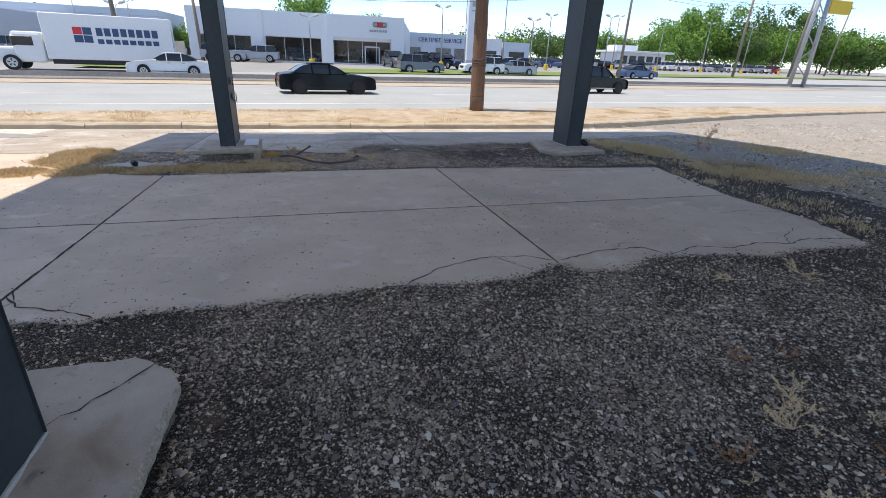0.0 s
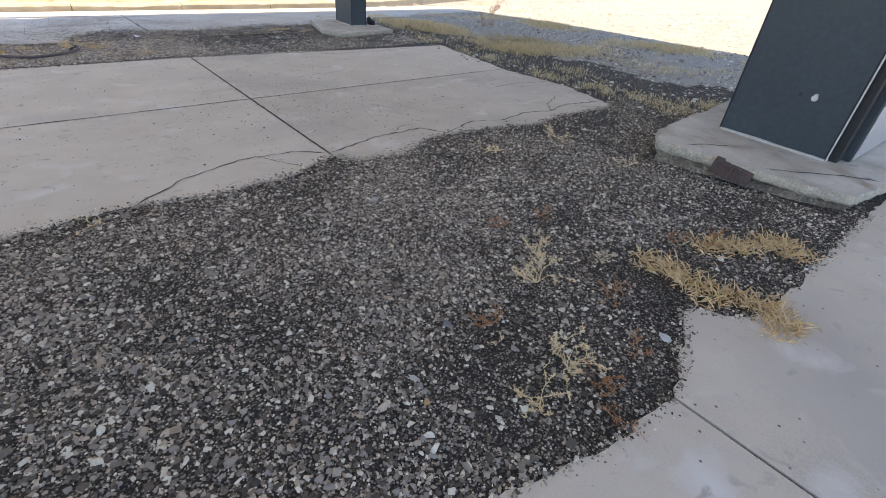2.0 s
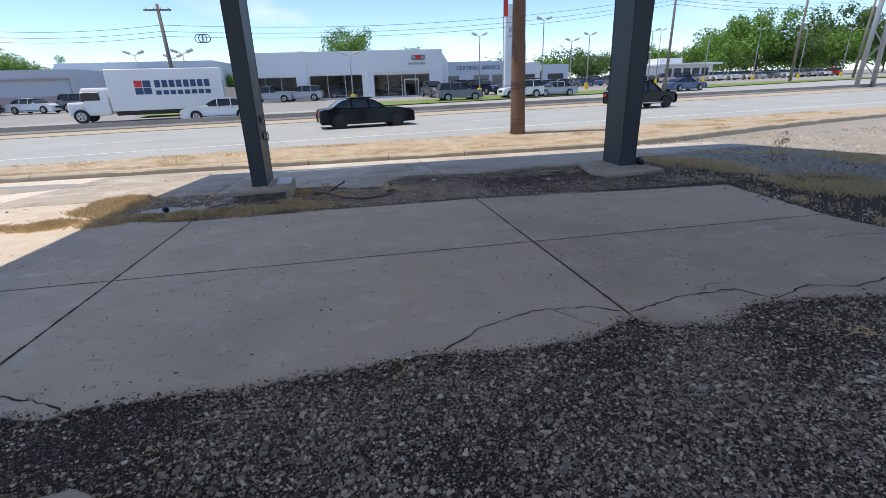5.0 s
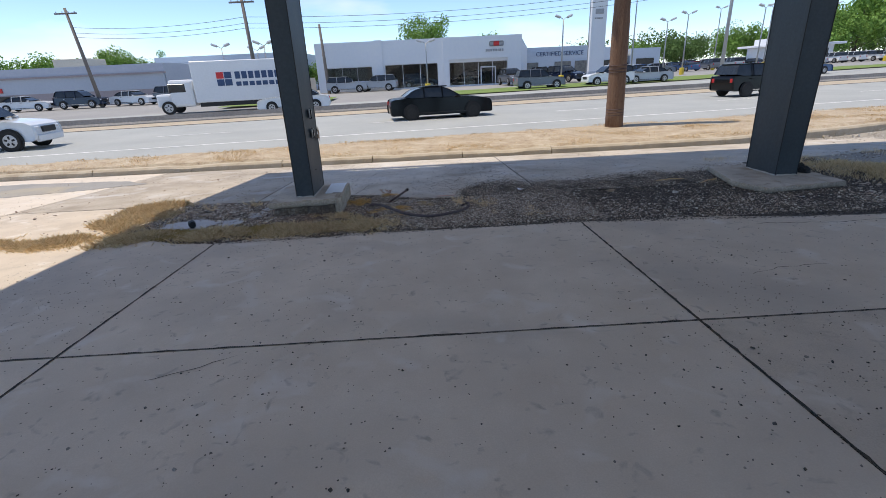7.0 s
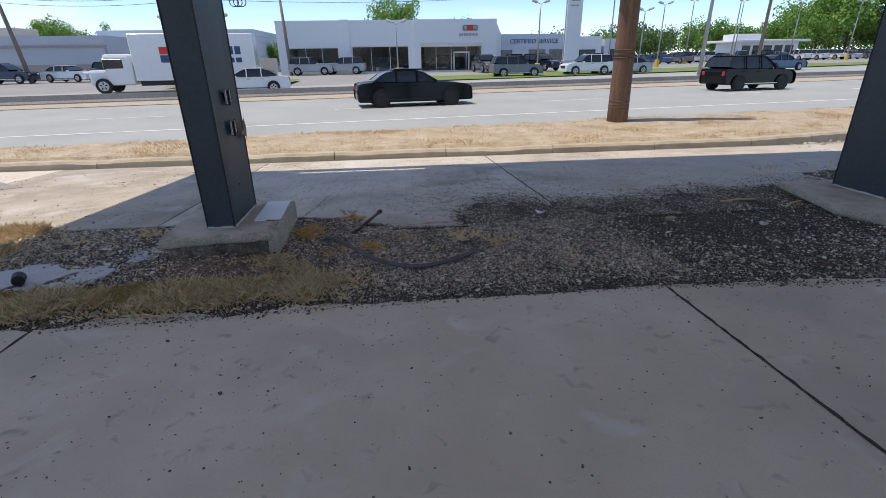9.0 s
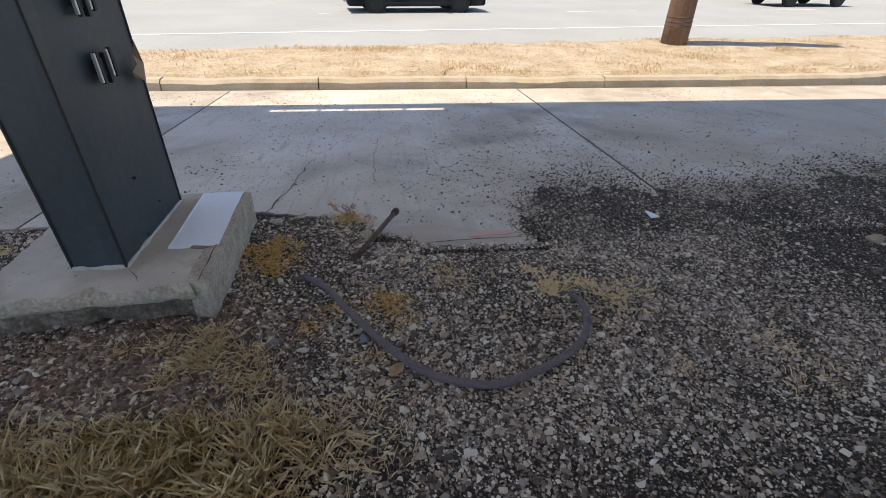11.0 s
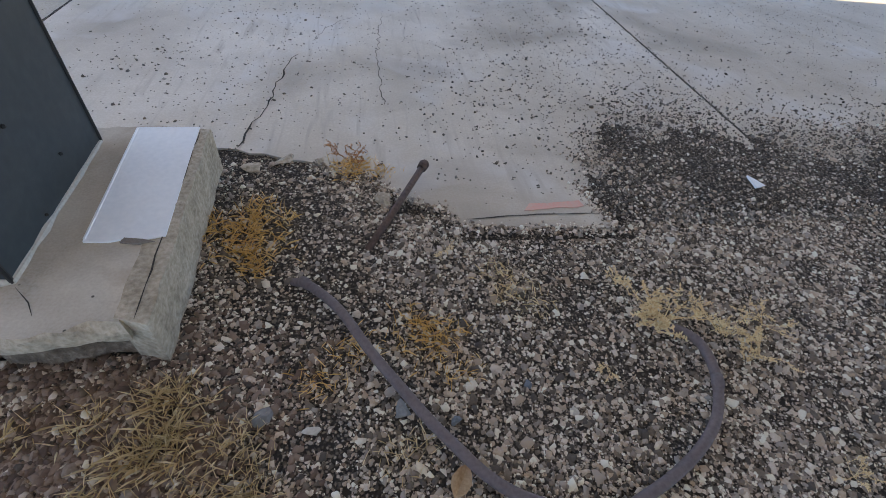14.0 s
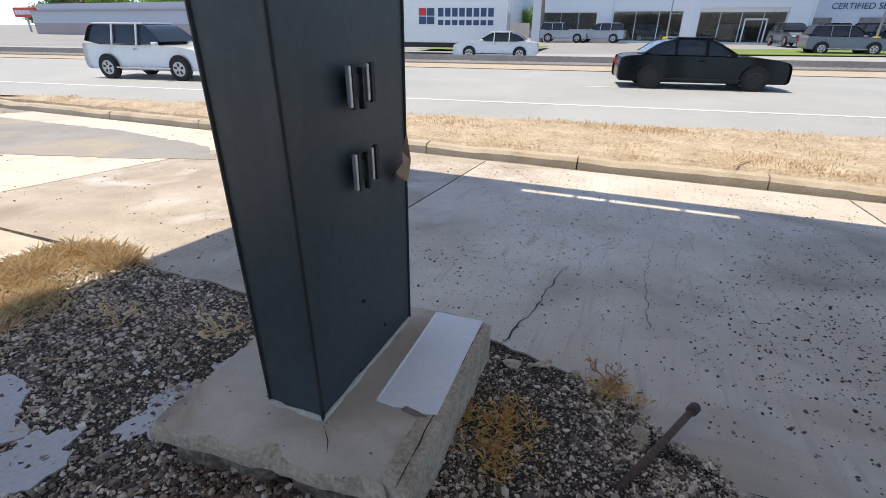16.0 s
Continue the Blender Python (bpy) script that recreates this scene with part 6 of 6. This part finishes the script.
for k in range(6):
    part("panel", boxed(-21.8 + 0.95 * k, -20.87 + 0.95 * k, 79.2, 79.3, sz, 1.75, 0.01), BEIGE, fence)
red = thing("shop", Matrix(), "pale shop building with red signs and dark doors", "building")
part("wall", boxed(-105, -86, 78, 95, -3, 3.4), WHITE_WALL, red)
part("wall", boxed(-86, -66, 75, 95, -3, 4.3), WHITE_WALL, red)
part("sign_box", boxed(-78.5, -74, 74.7, 75, 1.4, 3.4, 0.05), RED_SIGN, red, "red sign with white bar")
part("sign_box", boxed(-93, -88, 77.7, 78, 2.2, 3.2, 0.05), RED_SIGN, red)
part("sign_bar", boxed(-78, -74.5, 74.62, 74.7, 2.2, 2.45), WHITE_WALL, red)
for k in range(6):
    part("door", boxed(-85 + 2.8 * k, -83.4 + 2.8 * k, 74.85, 75, -2.6, 0.6), CAR_GLASS, red)
board = thing("roadside_sign", pose(-118, 74, -1), "red roadside sign board with pale bars", "sign")
part("post", boxed(-0.2, 0.2, -0.1, 0.1, 0, 3.6), STEEL, board)
part("board", boxed(-3.5, 3.5, -0.2, 0.2, 3.4, 5.2, 0.1), RED_SIGN, board)
bars(board, -2.8, -0.25, 3.9, (0.9, 0.9, 0.9, 0.3, 0.9), 0.8, WHITE_WALL, 0.25)
office = thing("lot_office", Matrix(), "small white flat-roofed office beside parked cars", "building")
part("body", boxed(66, 78, 95, 102, -0.2, 3.4), WHITE_WALL, office)
part("roof", boxed(64.5, 79.5, 94, 103, 3.4, 3.8, 0.05), WHITE_WALL, office)
part("upper_box", boxed(66.5, 72, 97, 101, 3.8, 4.9, 0.05), WHITE_WALL, office)
for k in range(5):
    part("window", boxed(66.6 + 2.2 * k, 68.2 + 2.2 * k, 94.9, 95.05, 1.0, 2.8), CAR_GLASS, office)


# ---- vehicles ----
def wheel(parent, x, y, r, alloy):
    w = bmesh.new()
    bmesh.ops.create_cone(w, cap_ends=True, segments=20, radius1=r, radius2=r, depth=0.22, matrix=pose(0, 0, 0, 90))
    bmesh.ops.bevel(w, geom=[e for e in w.edges if e.calc_length() > 0 and len(e.link_faces) == 2 and any(len(f.verts) > 4 for f in e.link_faces)], offset=0.03, segments=2, affect="EDGES")
    t = part("wheel", w, TYRE, parent, at=pose(x, y, r))
    s = -1 if y < 0 else 1
    b = bmesh.new()
    bmesh.ops.create_cone(b, cap_ends=True, segments=16, radius1=r * 0.66, radius2=r * 0.6, depth=0.02, matrix=pose(0, s * 0.112, 0, 90))
    part("rim", b, alloy, t)
    for k in range(5):
        a = 72 * k
        part("spoke_gap", boxed(-0.035, 0.035, -0.004, 0.004, r * 0.2, r * 0.5, 0.003), TYRE, t, at=pose(0, s * 0.124, 0, 0, a, 0))


def vehicle(name, kind, paint, label, at, category="car", group=""):
    """A road vehicle along +x. kind gives its length, height, width and side profile."""
    L, H, W, body, glass, wheels, r = KINDS[kind]
    car = thing(name, at, label, category, group)

    def hull(profile, w0, w1):
        soft = []
        for a, b in zip(profile, profile[1:] + profile[:1]):
            soft += [(a[0] * 0.8 + b[0] * 0.2, a[1] * 0.8 + b[1] * 0.2), (a[0] * 0.2 + b[0] * 0.8, a[1] * 0.2 + b[1] * 0.8)]
        profile = soft
        bm = bmesh.new()
        zlo, zhi = min(p[1] for p in profile), max(p[1] for p in profile)
        rings = []
        for s in (-1, 1):
            for shrink, zcut in ((1.0, 0), (0.93, 1)):
                rings.append([bm.verts.new((x * L * (1 if not zcut else 0.985), s * (w0 + (w1 - w0) * ((z - zlo) / (zhi - zlo)) ** 1.5) * W / 2 * (1.0 if zcut else 0.9), z * H)) for x, z in profile])
        order = [rings[0], rings[1], rings[3], rings[2]]
        n = len(profile)
        for u, v in zip(order, order[1:]):
            for k in range(n):
                bm.faces.new((u[k], u[(k + 1) % n], v[(k + 1) % n], v[k]))
        bm.faces.new(order[0][::-1])
        bm.faces.new(order[-1])
        bmesh.ops.recalc_face_normals(bm, faces=bm.faces[:])
        return bm

    part("body", hull(body, 1.0, 0.94), PAINTS[paint], car, smooth=True).data.set_sharp_from_angle(angle=radians(32))
    part("cabin", hull(glass, 0.95, 0.74), CAR_GLASS, car, "dark tinted windows", smooth=True).data.set_sharp_from_angle(angle=radians(32))
    gx = [p[0] for p in glass]
    top = max(p[1] for p in glass)
    roof = [p for p in glass if p[1] > top - 0.04]
    rx0, rx1 = min(p[0] for p in roof), max(p[0] for p in roof)
    part("roof", boxed(rx0 * L - 0.05, rx1 * L + 0.05, -W * 0.36, W * 0.36, top * H - 0.02, top * H + 0.035, 0.025, 2), PAINTS[paint], car)
    zl = min(p[1] for p in glass) * H
    for s in (-1, 1):
        for f in (0.36, 0.66):
            x = (min(gx) + (max(gx) - min(gx)) * f) * L
            b = bmesh.new()
            tube(b, [(x, s * W * 0.468, zl), (x, s * W * 0.368, top * H)], 0.03, 6)
            part("pillar", b, PAINTS[paint], car)
            part("door_handle", boxed(x - 0.16, x - 0.02, s * W * 0.475 - 0.02, s * W * 0.475 + 0.02, zl - 0.14, zl - 0.1, 0.008), CHROME if paint != "black" else PAINTS[paint], car)
        part("mirror", boxed(-0.1, 0.1, -0.08, 0.08, -0.06, 0.06, 0.03), PAINTS[paint], car, at=pose((max(gx) - 0.06) * L, s * W * 0.53, zl + 0.05))
        part("sill_trim", boxed(-L * 0.24, L * 0.24, s * W * 0.49 - 0.015, s * W * 0.49 + 0.015, H * 0.2, H * 0.225), CHROME if kind != "sedan" else COLUMN_DARK, car)
        part("headlamp", boxed(L * 0.44, L * 0.492, s * W * 0.34 - 0.14, s * W * 0.34 + 0.14, H * 0.4, H * 0.47, 0.03), HEAD, car)
        part("tail_lamp", boxed(-L * 0.497, -L * 0.46, s * W * 0.37 - 0.1, s * W * 0.37 + 0.1, H * 0.44, H * 0.56, 0.02), TAIL, car)
        for x in wheels:
            wheel(car, x * L, s * (W / 2 - 0.1), r, COLUMN_DARK if paint == "black" else RIM)
            b = bmesh.new()
            bmesh.ops.create_cone(b, cap_ends=True, segments=20, radius1=r * 1.16, radius2=r * 1.16, depth=0.03, matrix=pose(0, 0, 0, 90))
            part("wheel_arch", b, TYRE, car, at=pose(x * L, s * (W / 2 - 0.055), r * 1.03))
    part("bumper", boxed(L * 0.47, L * 0.505, -W * 0.42, W * 0.42, H * 0.16, H * 0.3, 0.03), PAINTS[paint], car)
    part("grille", boxed(L * 0.485, L * 0.503, -W * 0.22, W * 0.22, H * 0.34, H * 0.46, 0.02), COLUMN_DARK, car)
    return car


KINDS = {
    "sedan": (4.9, 1.46, 1.84, [(-0.5, 0.2), (-0.5, 0.5), (-0.485, 0.64), (-0.34, 0.68), (0.2, 0.665), (0.4, 0.61), (0.475, 0.555), (0.497, 0.47), (0.5, 0.2), (0.48, 0.14), (-0.48, 0.14)],
              [(-0.38, 0.66), (-0.27, 0.91), (-0.17, 0.975), (-0.06, 0.985), (0.05, 0.955), (0.21, 0.65)], (-0.3, 0.3), 0.33),
    "suv": (4.7, 1.78, 1.88, [(-0.5, 0.24), (-0.5, 0.6), (-0.49, 0.64), (0.2, 0.62), (0.44, 0.56), (0.495, 0.48), (0.5, 0.22), (0.46, 0.17), (-0.46, 0.17)],
            [(-0.48, 0.62), (-0.44, 0.93), (-0.4, 0.975), (0.02, 0.97), (0.08, 0.93), (0.22, 0.61)], (-0.3, 0.31), 0.37),
    "pickup": (5.3, 1.8, 1.9, [(-0.5, 0.3), (-0.5, 0.6), (0.22, 0.6), (0.44, 0.55), (0.495, 0.46), (0.5, 0.24), (0.46, 0.18), (-0.46, 0.2)],
               [(-0.12, 0.59), (-0.1, 0.94), (-0.06, 0.98), (0.08, 0.97), (0.22, 0.59)], (-0.3, 0.32), 0.39),
}
road_yaw = math.degrees(math.atan(0.16))
vehicle("sedan_car", "sedan", "black", "black four-door sedan driving on the highway", pose(1.2, 26.3, -0.485, 0, 0, road_yaw), group="highway traffic")
vehicle("suv_car", "suv", "black", "black boxy sport utility car on the highway", pose(19.8, 30.6, -0.485, 0, 0, road_yaw), group="highway traffic")
vehicle("sedan_car", "sedan", "white", "white sedan beyond the median barrier", pose(-8.7, 37.6, -0.48, 0, 0, 180 + road_yaw), group="highway traffic")
vehicle("suv_car", "suv", "white", "white sport utility car on the highway", pose(-16.3, 21.3, -0.485, 0, 0, road_yaw), group="highway traffic")

# lots of parked cars: one of each kind and paint, then copies
kit = {}


def parked(kind, paint, x, y, yaw, group, label):
    key = (kind, paint)
    at = pose(x, y, gz(x, y), 0, 0, yaw)
    name = {"suv": "suv_car", "sedan": "sedan_car", "pickup": "pickup_truck"}[kind]
    if key in kit:
        ob = copy_thing(kit[key], at)
        tagged(ob, label, "car", group)
    else:
        kit[key] = vehicle(name, kind, paint, label, at, group=group)


F = "cars before the dealership"
for kind, paint, x, y, yaw in (("suv", "silver", -8.6, 61.5, 4), ("suv", "silver", -5.0, 62, 175), ("suv", "navy", 0.0, 66.5, 0), ("suv", "black", 6.0, 66.5, 180), ("suv", "grey", 10.6, 59.5, -80), ("suv", "black", 15.2, 66, 90), ("suv", "navy", 17.0, 60, -60), ("suv", "white", 18.5, 50.5, 185), ("suv", "grey", 11.5, 49.5, 5), ("sedan", "silver", 22.5, 51, 185), ("sedan", "blue", 38.5, 51, 8)):
    parked(kind, paint, x, y, yaw, F, {"silver": "silver", "navy": "dark blue", "black": "black", "grey": "grey", "white": "white", "blue": "blue"}[paint] + (" sport utility car" if kind == "suv" else " sedan") + " standing by the dealership")
cars = random.Random(12)
for row in range(3):
    for k in range(17 if row == 0 else 14):
        x = 44 + 4.3 * k + row * 2
        y = 74 + 0.22 * x + row * 7
        kind = cars.choice(["suv", "sedan", "suv", "sedan", "pickup"])
        paint = cars.choice(["white", "silver", "grey", "black", "blue", "red", "white", "silver"])
        if kind == "pickup":
            paint = cars.choice(["white", "silver"])
        parked(kind, paint, x, y, 95 + cars.uniform(-4, 4) + (180 if row % 2 else 0), "cars in the sales lot", f"{paint} {'sport utility car' if kind == 'suv' else kind} parked in a long sales row")
for k, (x, y, paint, kind) in enumerate(((-31, 57, "white", "sedan"), (-26.5, 57.5, "grey", "suv"), (-24, 60, "silver", "sedan"), (-36, 56, "navy", "suv"), (-41, 55, "white", "sedan"), (-21, 62, "white", "sedan"), (28, 70, "silver", "suv"), (31, 72, "white", "sedan"), (34.5, 74, "grey", "sedan"), (27, 62, "blue", "sedan"))):
    parked(kind, paint, x, y, cars.uniform(-20, 20), "cars by the far buildings", f"{paint} {'sport utility car' if kind == 'suv' else kind} parked on the far lot")

truck = thing("box_truck", pose(-13.0, 41.2, -0.48, 0, 0, road_yaw), "white box truck with dark lettering bars on its side", "truck")
part("cargo_box", boxed(-3.6, 3.9, -1.25, 1.25, 0.75, 3.6, 0.04), PAINTS["white"], truck)
part("side_skirt", boxed(-3.4, 3.8, -1.2, 1.2, 0.45, 0.75), COLUMN_DARK, truck)
for k, m in ((0, RED_SIGN), (1, BLUE_SIGN), (2, BLUE_SIGN), (3, BLUE_SIGN)):
    part("logo_square", boxed(-1.9 + 0.55 * (k % 2), -1.4 + 0.55 * (k % 2), -1.27, -1.25, 2.35 - 0.5 * (k // 2), 2.8 - 0.5 * (k // 2)), m, truck)
for a, b, z, h in ((-0.6, 2.9, 2.3, 0.5), (-0.6, 2.7, 1.8, 0.3)):
    x = a
    while x < b:
        part("letter_bar", boxed(x, x + 0.36, -1.27, -1.25, z, z + h), BLUE_SIGN, truck)
        x += 0.47
part("cab", boxed(-5.4, -3.7, -1.1, 1.1, 0.5, 2.4, 0.2, 2), PAINTS["white"], truck)
part("windscreen", boxed(-5.42, -4.2, -1.12, 1.12, 1.5, 2.15, 0.06), CAR_GLASS, truck)
part("bonnet", boxed(-6.4, -5.3, -1.0, 1.0, 0.5, 1.45, 0.15, 2), PAINTS["white"], truck)
for x in (-5.6, 1.6, 2.7):
    for y in (-1.1, 1.1):
        wheel(truck, x, y, 0.48, RIM)


# ---- trees ----
def tree(x, y, h, crown, material, label, seed, trunk=0.3, dense=1.0):
    """A tapered trunk with limbs and a crown of many small leaf sprays."""
    r = random.Random(seed)
    t = thing("tree", pose(x, y, gz(x, y) - 0.1), label, "tree", "trees")
    bm = bmesh.new()
    fork = h * 0.3
    tube(bm, [(0, 0, 0), (0.1, 0, fork * 0.6), (0.0, 0.1, fork), (0.1, 0, h * 0.75)], [trunk, trunk * 0.8, trunk * 0.65, trunk * 0.2], 8)
    tips = []
    for k in range(11):
        a = 2 * math.pi * k / 11 + r.uniform(-0.3, 0.3)
        z0 = fork * r.uniform(0.7, 1.6)
        reach = crown * r.uniform(0.45, 0.9)
        end = Vector((math.cos(a) * reach, math.sin(a) * reach, h * r.uniform(0.45, 0.92)))
        mid = Vector((end.x * 0.45, end.y * 0.45, (z0 + end.z) / 2))
        tube(bm, [(0, 0, z0), mid, end], [trunk * 0.4, trunk * 0.25, trunk * 0.08], 6)
        tips += [end, (mid + end) / 2]
    tips.append(Vector((0, 0, h * 0.93)))
    part("trunk", bm, BARK, t)
    lv, fc = [], []
    for tip in tips:
        rad = crown * r.uniform(0.28, 0.45)
        for _ in range(int(270 * dense)):
            d = Vector((r.gauss(0, 1), r.gauss(0, 1), r.gauss(0, 0.8))).normalized() * rad * r.random() ** 0.4
            c = tip + d
            n = (d.normalized() + Vector((r.gauss(0, 0.6), r.gauss(0, 0.6), r.gauss(0.3, 0.6)))).normalized()
            u = n.orthogonal().normalized()
            v = n.cross(u)
            s = crown * r.uniform(0.026, 0.055)
            i = len(lv)
            lv += [c + u * s, c + v * s * 0.6 + n * s * 0.2, c - u * s * 0.9, c - v * s * 0.7 + n * s * 0.1]
            fc.append((i, i + 1, i + 2, i + 3))
    me = bpy.data.meshes.new("crown")
    me.from_pydata(lv, [], fc)
    me.materials.append(material)
    ob = new("crown", me)
    ob.parent = t
    return t


GREEN = "broad green leafy tree beyond the car lots"
for i, (x, y, h, c, m) in enumerate((
    (95, 118, 10, 7, LEAF), (106, 122, 15, 9, LEAF), (116, 124, 17, 9, LEAF), (124, 120, 13, 8, LEAF_DARK), (132, 126, 11, 8, LEAF), (140, 122, 11, 8, LEAF), (148, 128, 19, 9, LEAF_DARK), (158, 130, 17, 9, LEAF_DARK), (168, 128, 12, 9, LEAF), (180, 130, 13, 10, LEAF_DARK), (194, 130, 12, 10, LEAF), (88, 128, 8, 6, LEAF), (80, 130, 9, 6, LEAF), (70, 135, 7, 6, LEAF_DARK), (60, 140, 6, 6, LEAF), (210, 128, 12, 10, LEAF), (228, 130, 13, 10, LEAF_DARK),
    (0.2, 92, 11, 4.6, LEAF), (14, 98, 8, 3, LEAF), (-52.5, 92, 8.3, 3.8, LEAF), (-46, 94, 7.8, 2.6, LEAF), (-17.5, 88, 4.2, 2.6, LEAF), (-120, 110, 9, 8, LEAF), (-106, 108, 8, 7, LEAF_DARK), (-134, 105, 9, 9, LEAF), (-92, 112, 9, 7, LEAF), (-150, 105, 9, 9, LEAF_DARK), (-80, 114, 8, 7, LEAF))):
    tree(x, y, h, c, m, GREEN, 900 + i)
tree(-104, 76, 5.5, 4.0, LEAF_PURPLE, "dark purple-leaved tree beside the shop", 960)
for k in range(16):
    r = random.Random(970 + k)
    tree(50 + 16 * k, 140 + r.uniform(0, 20), r.uniform(6, 9), 9, LEAF_DARK, "low dark green trees on the far horizon", 980 + k, 0.3, 0.35)
for k in range(10):
    r = random.Random(1100 + k)
    tree(-60 - 18 * k, 130 + r.uniform(0, 20), r.uniform(5, 8), 9, LEAF_DARK, "low dark green trees on the far horizon", 1110 + k, 0.3, 0.35)
flag = thing("flagpole", pose(20.2, 62, gz(20, 62)), "slim pale flagpole with a hanging flag", "flagpole")
bm = bmesh.new()
tube(bm, [(0, 0, 0), (0, 0, 14)], [0.07, 0.04], 8)
part("pole", bm, STEEL, flag)
bm = bmesh.new()
prism(bm, [(0.05, -0.02), (0.3, 0.08), (0.55, -0.02), (0.56, 0.0), (0.3, 0.1), (0.05, 0.0)], 9.0, 11.5)
part("cloth", bm, RED_SIGN, flag, "limp red and white flag")
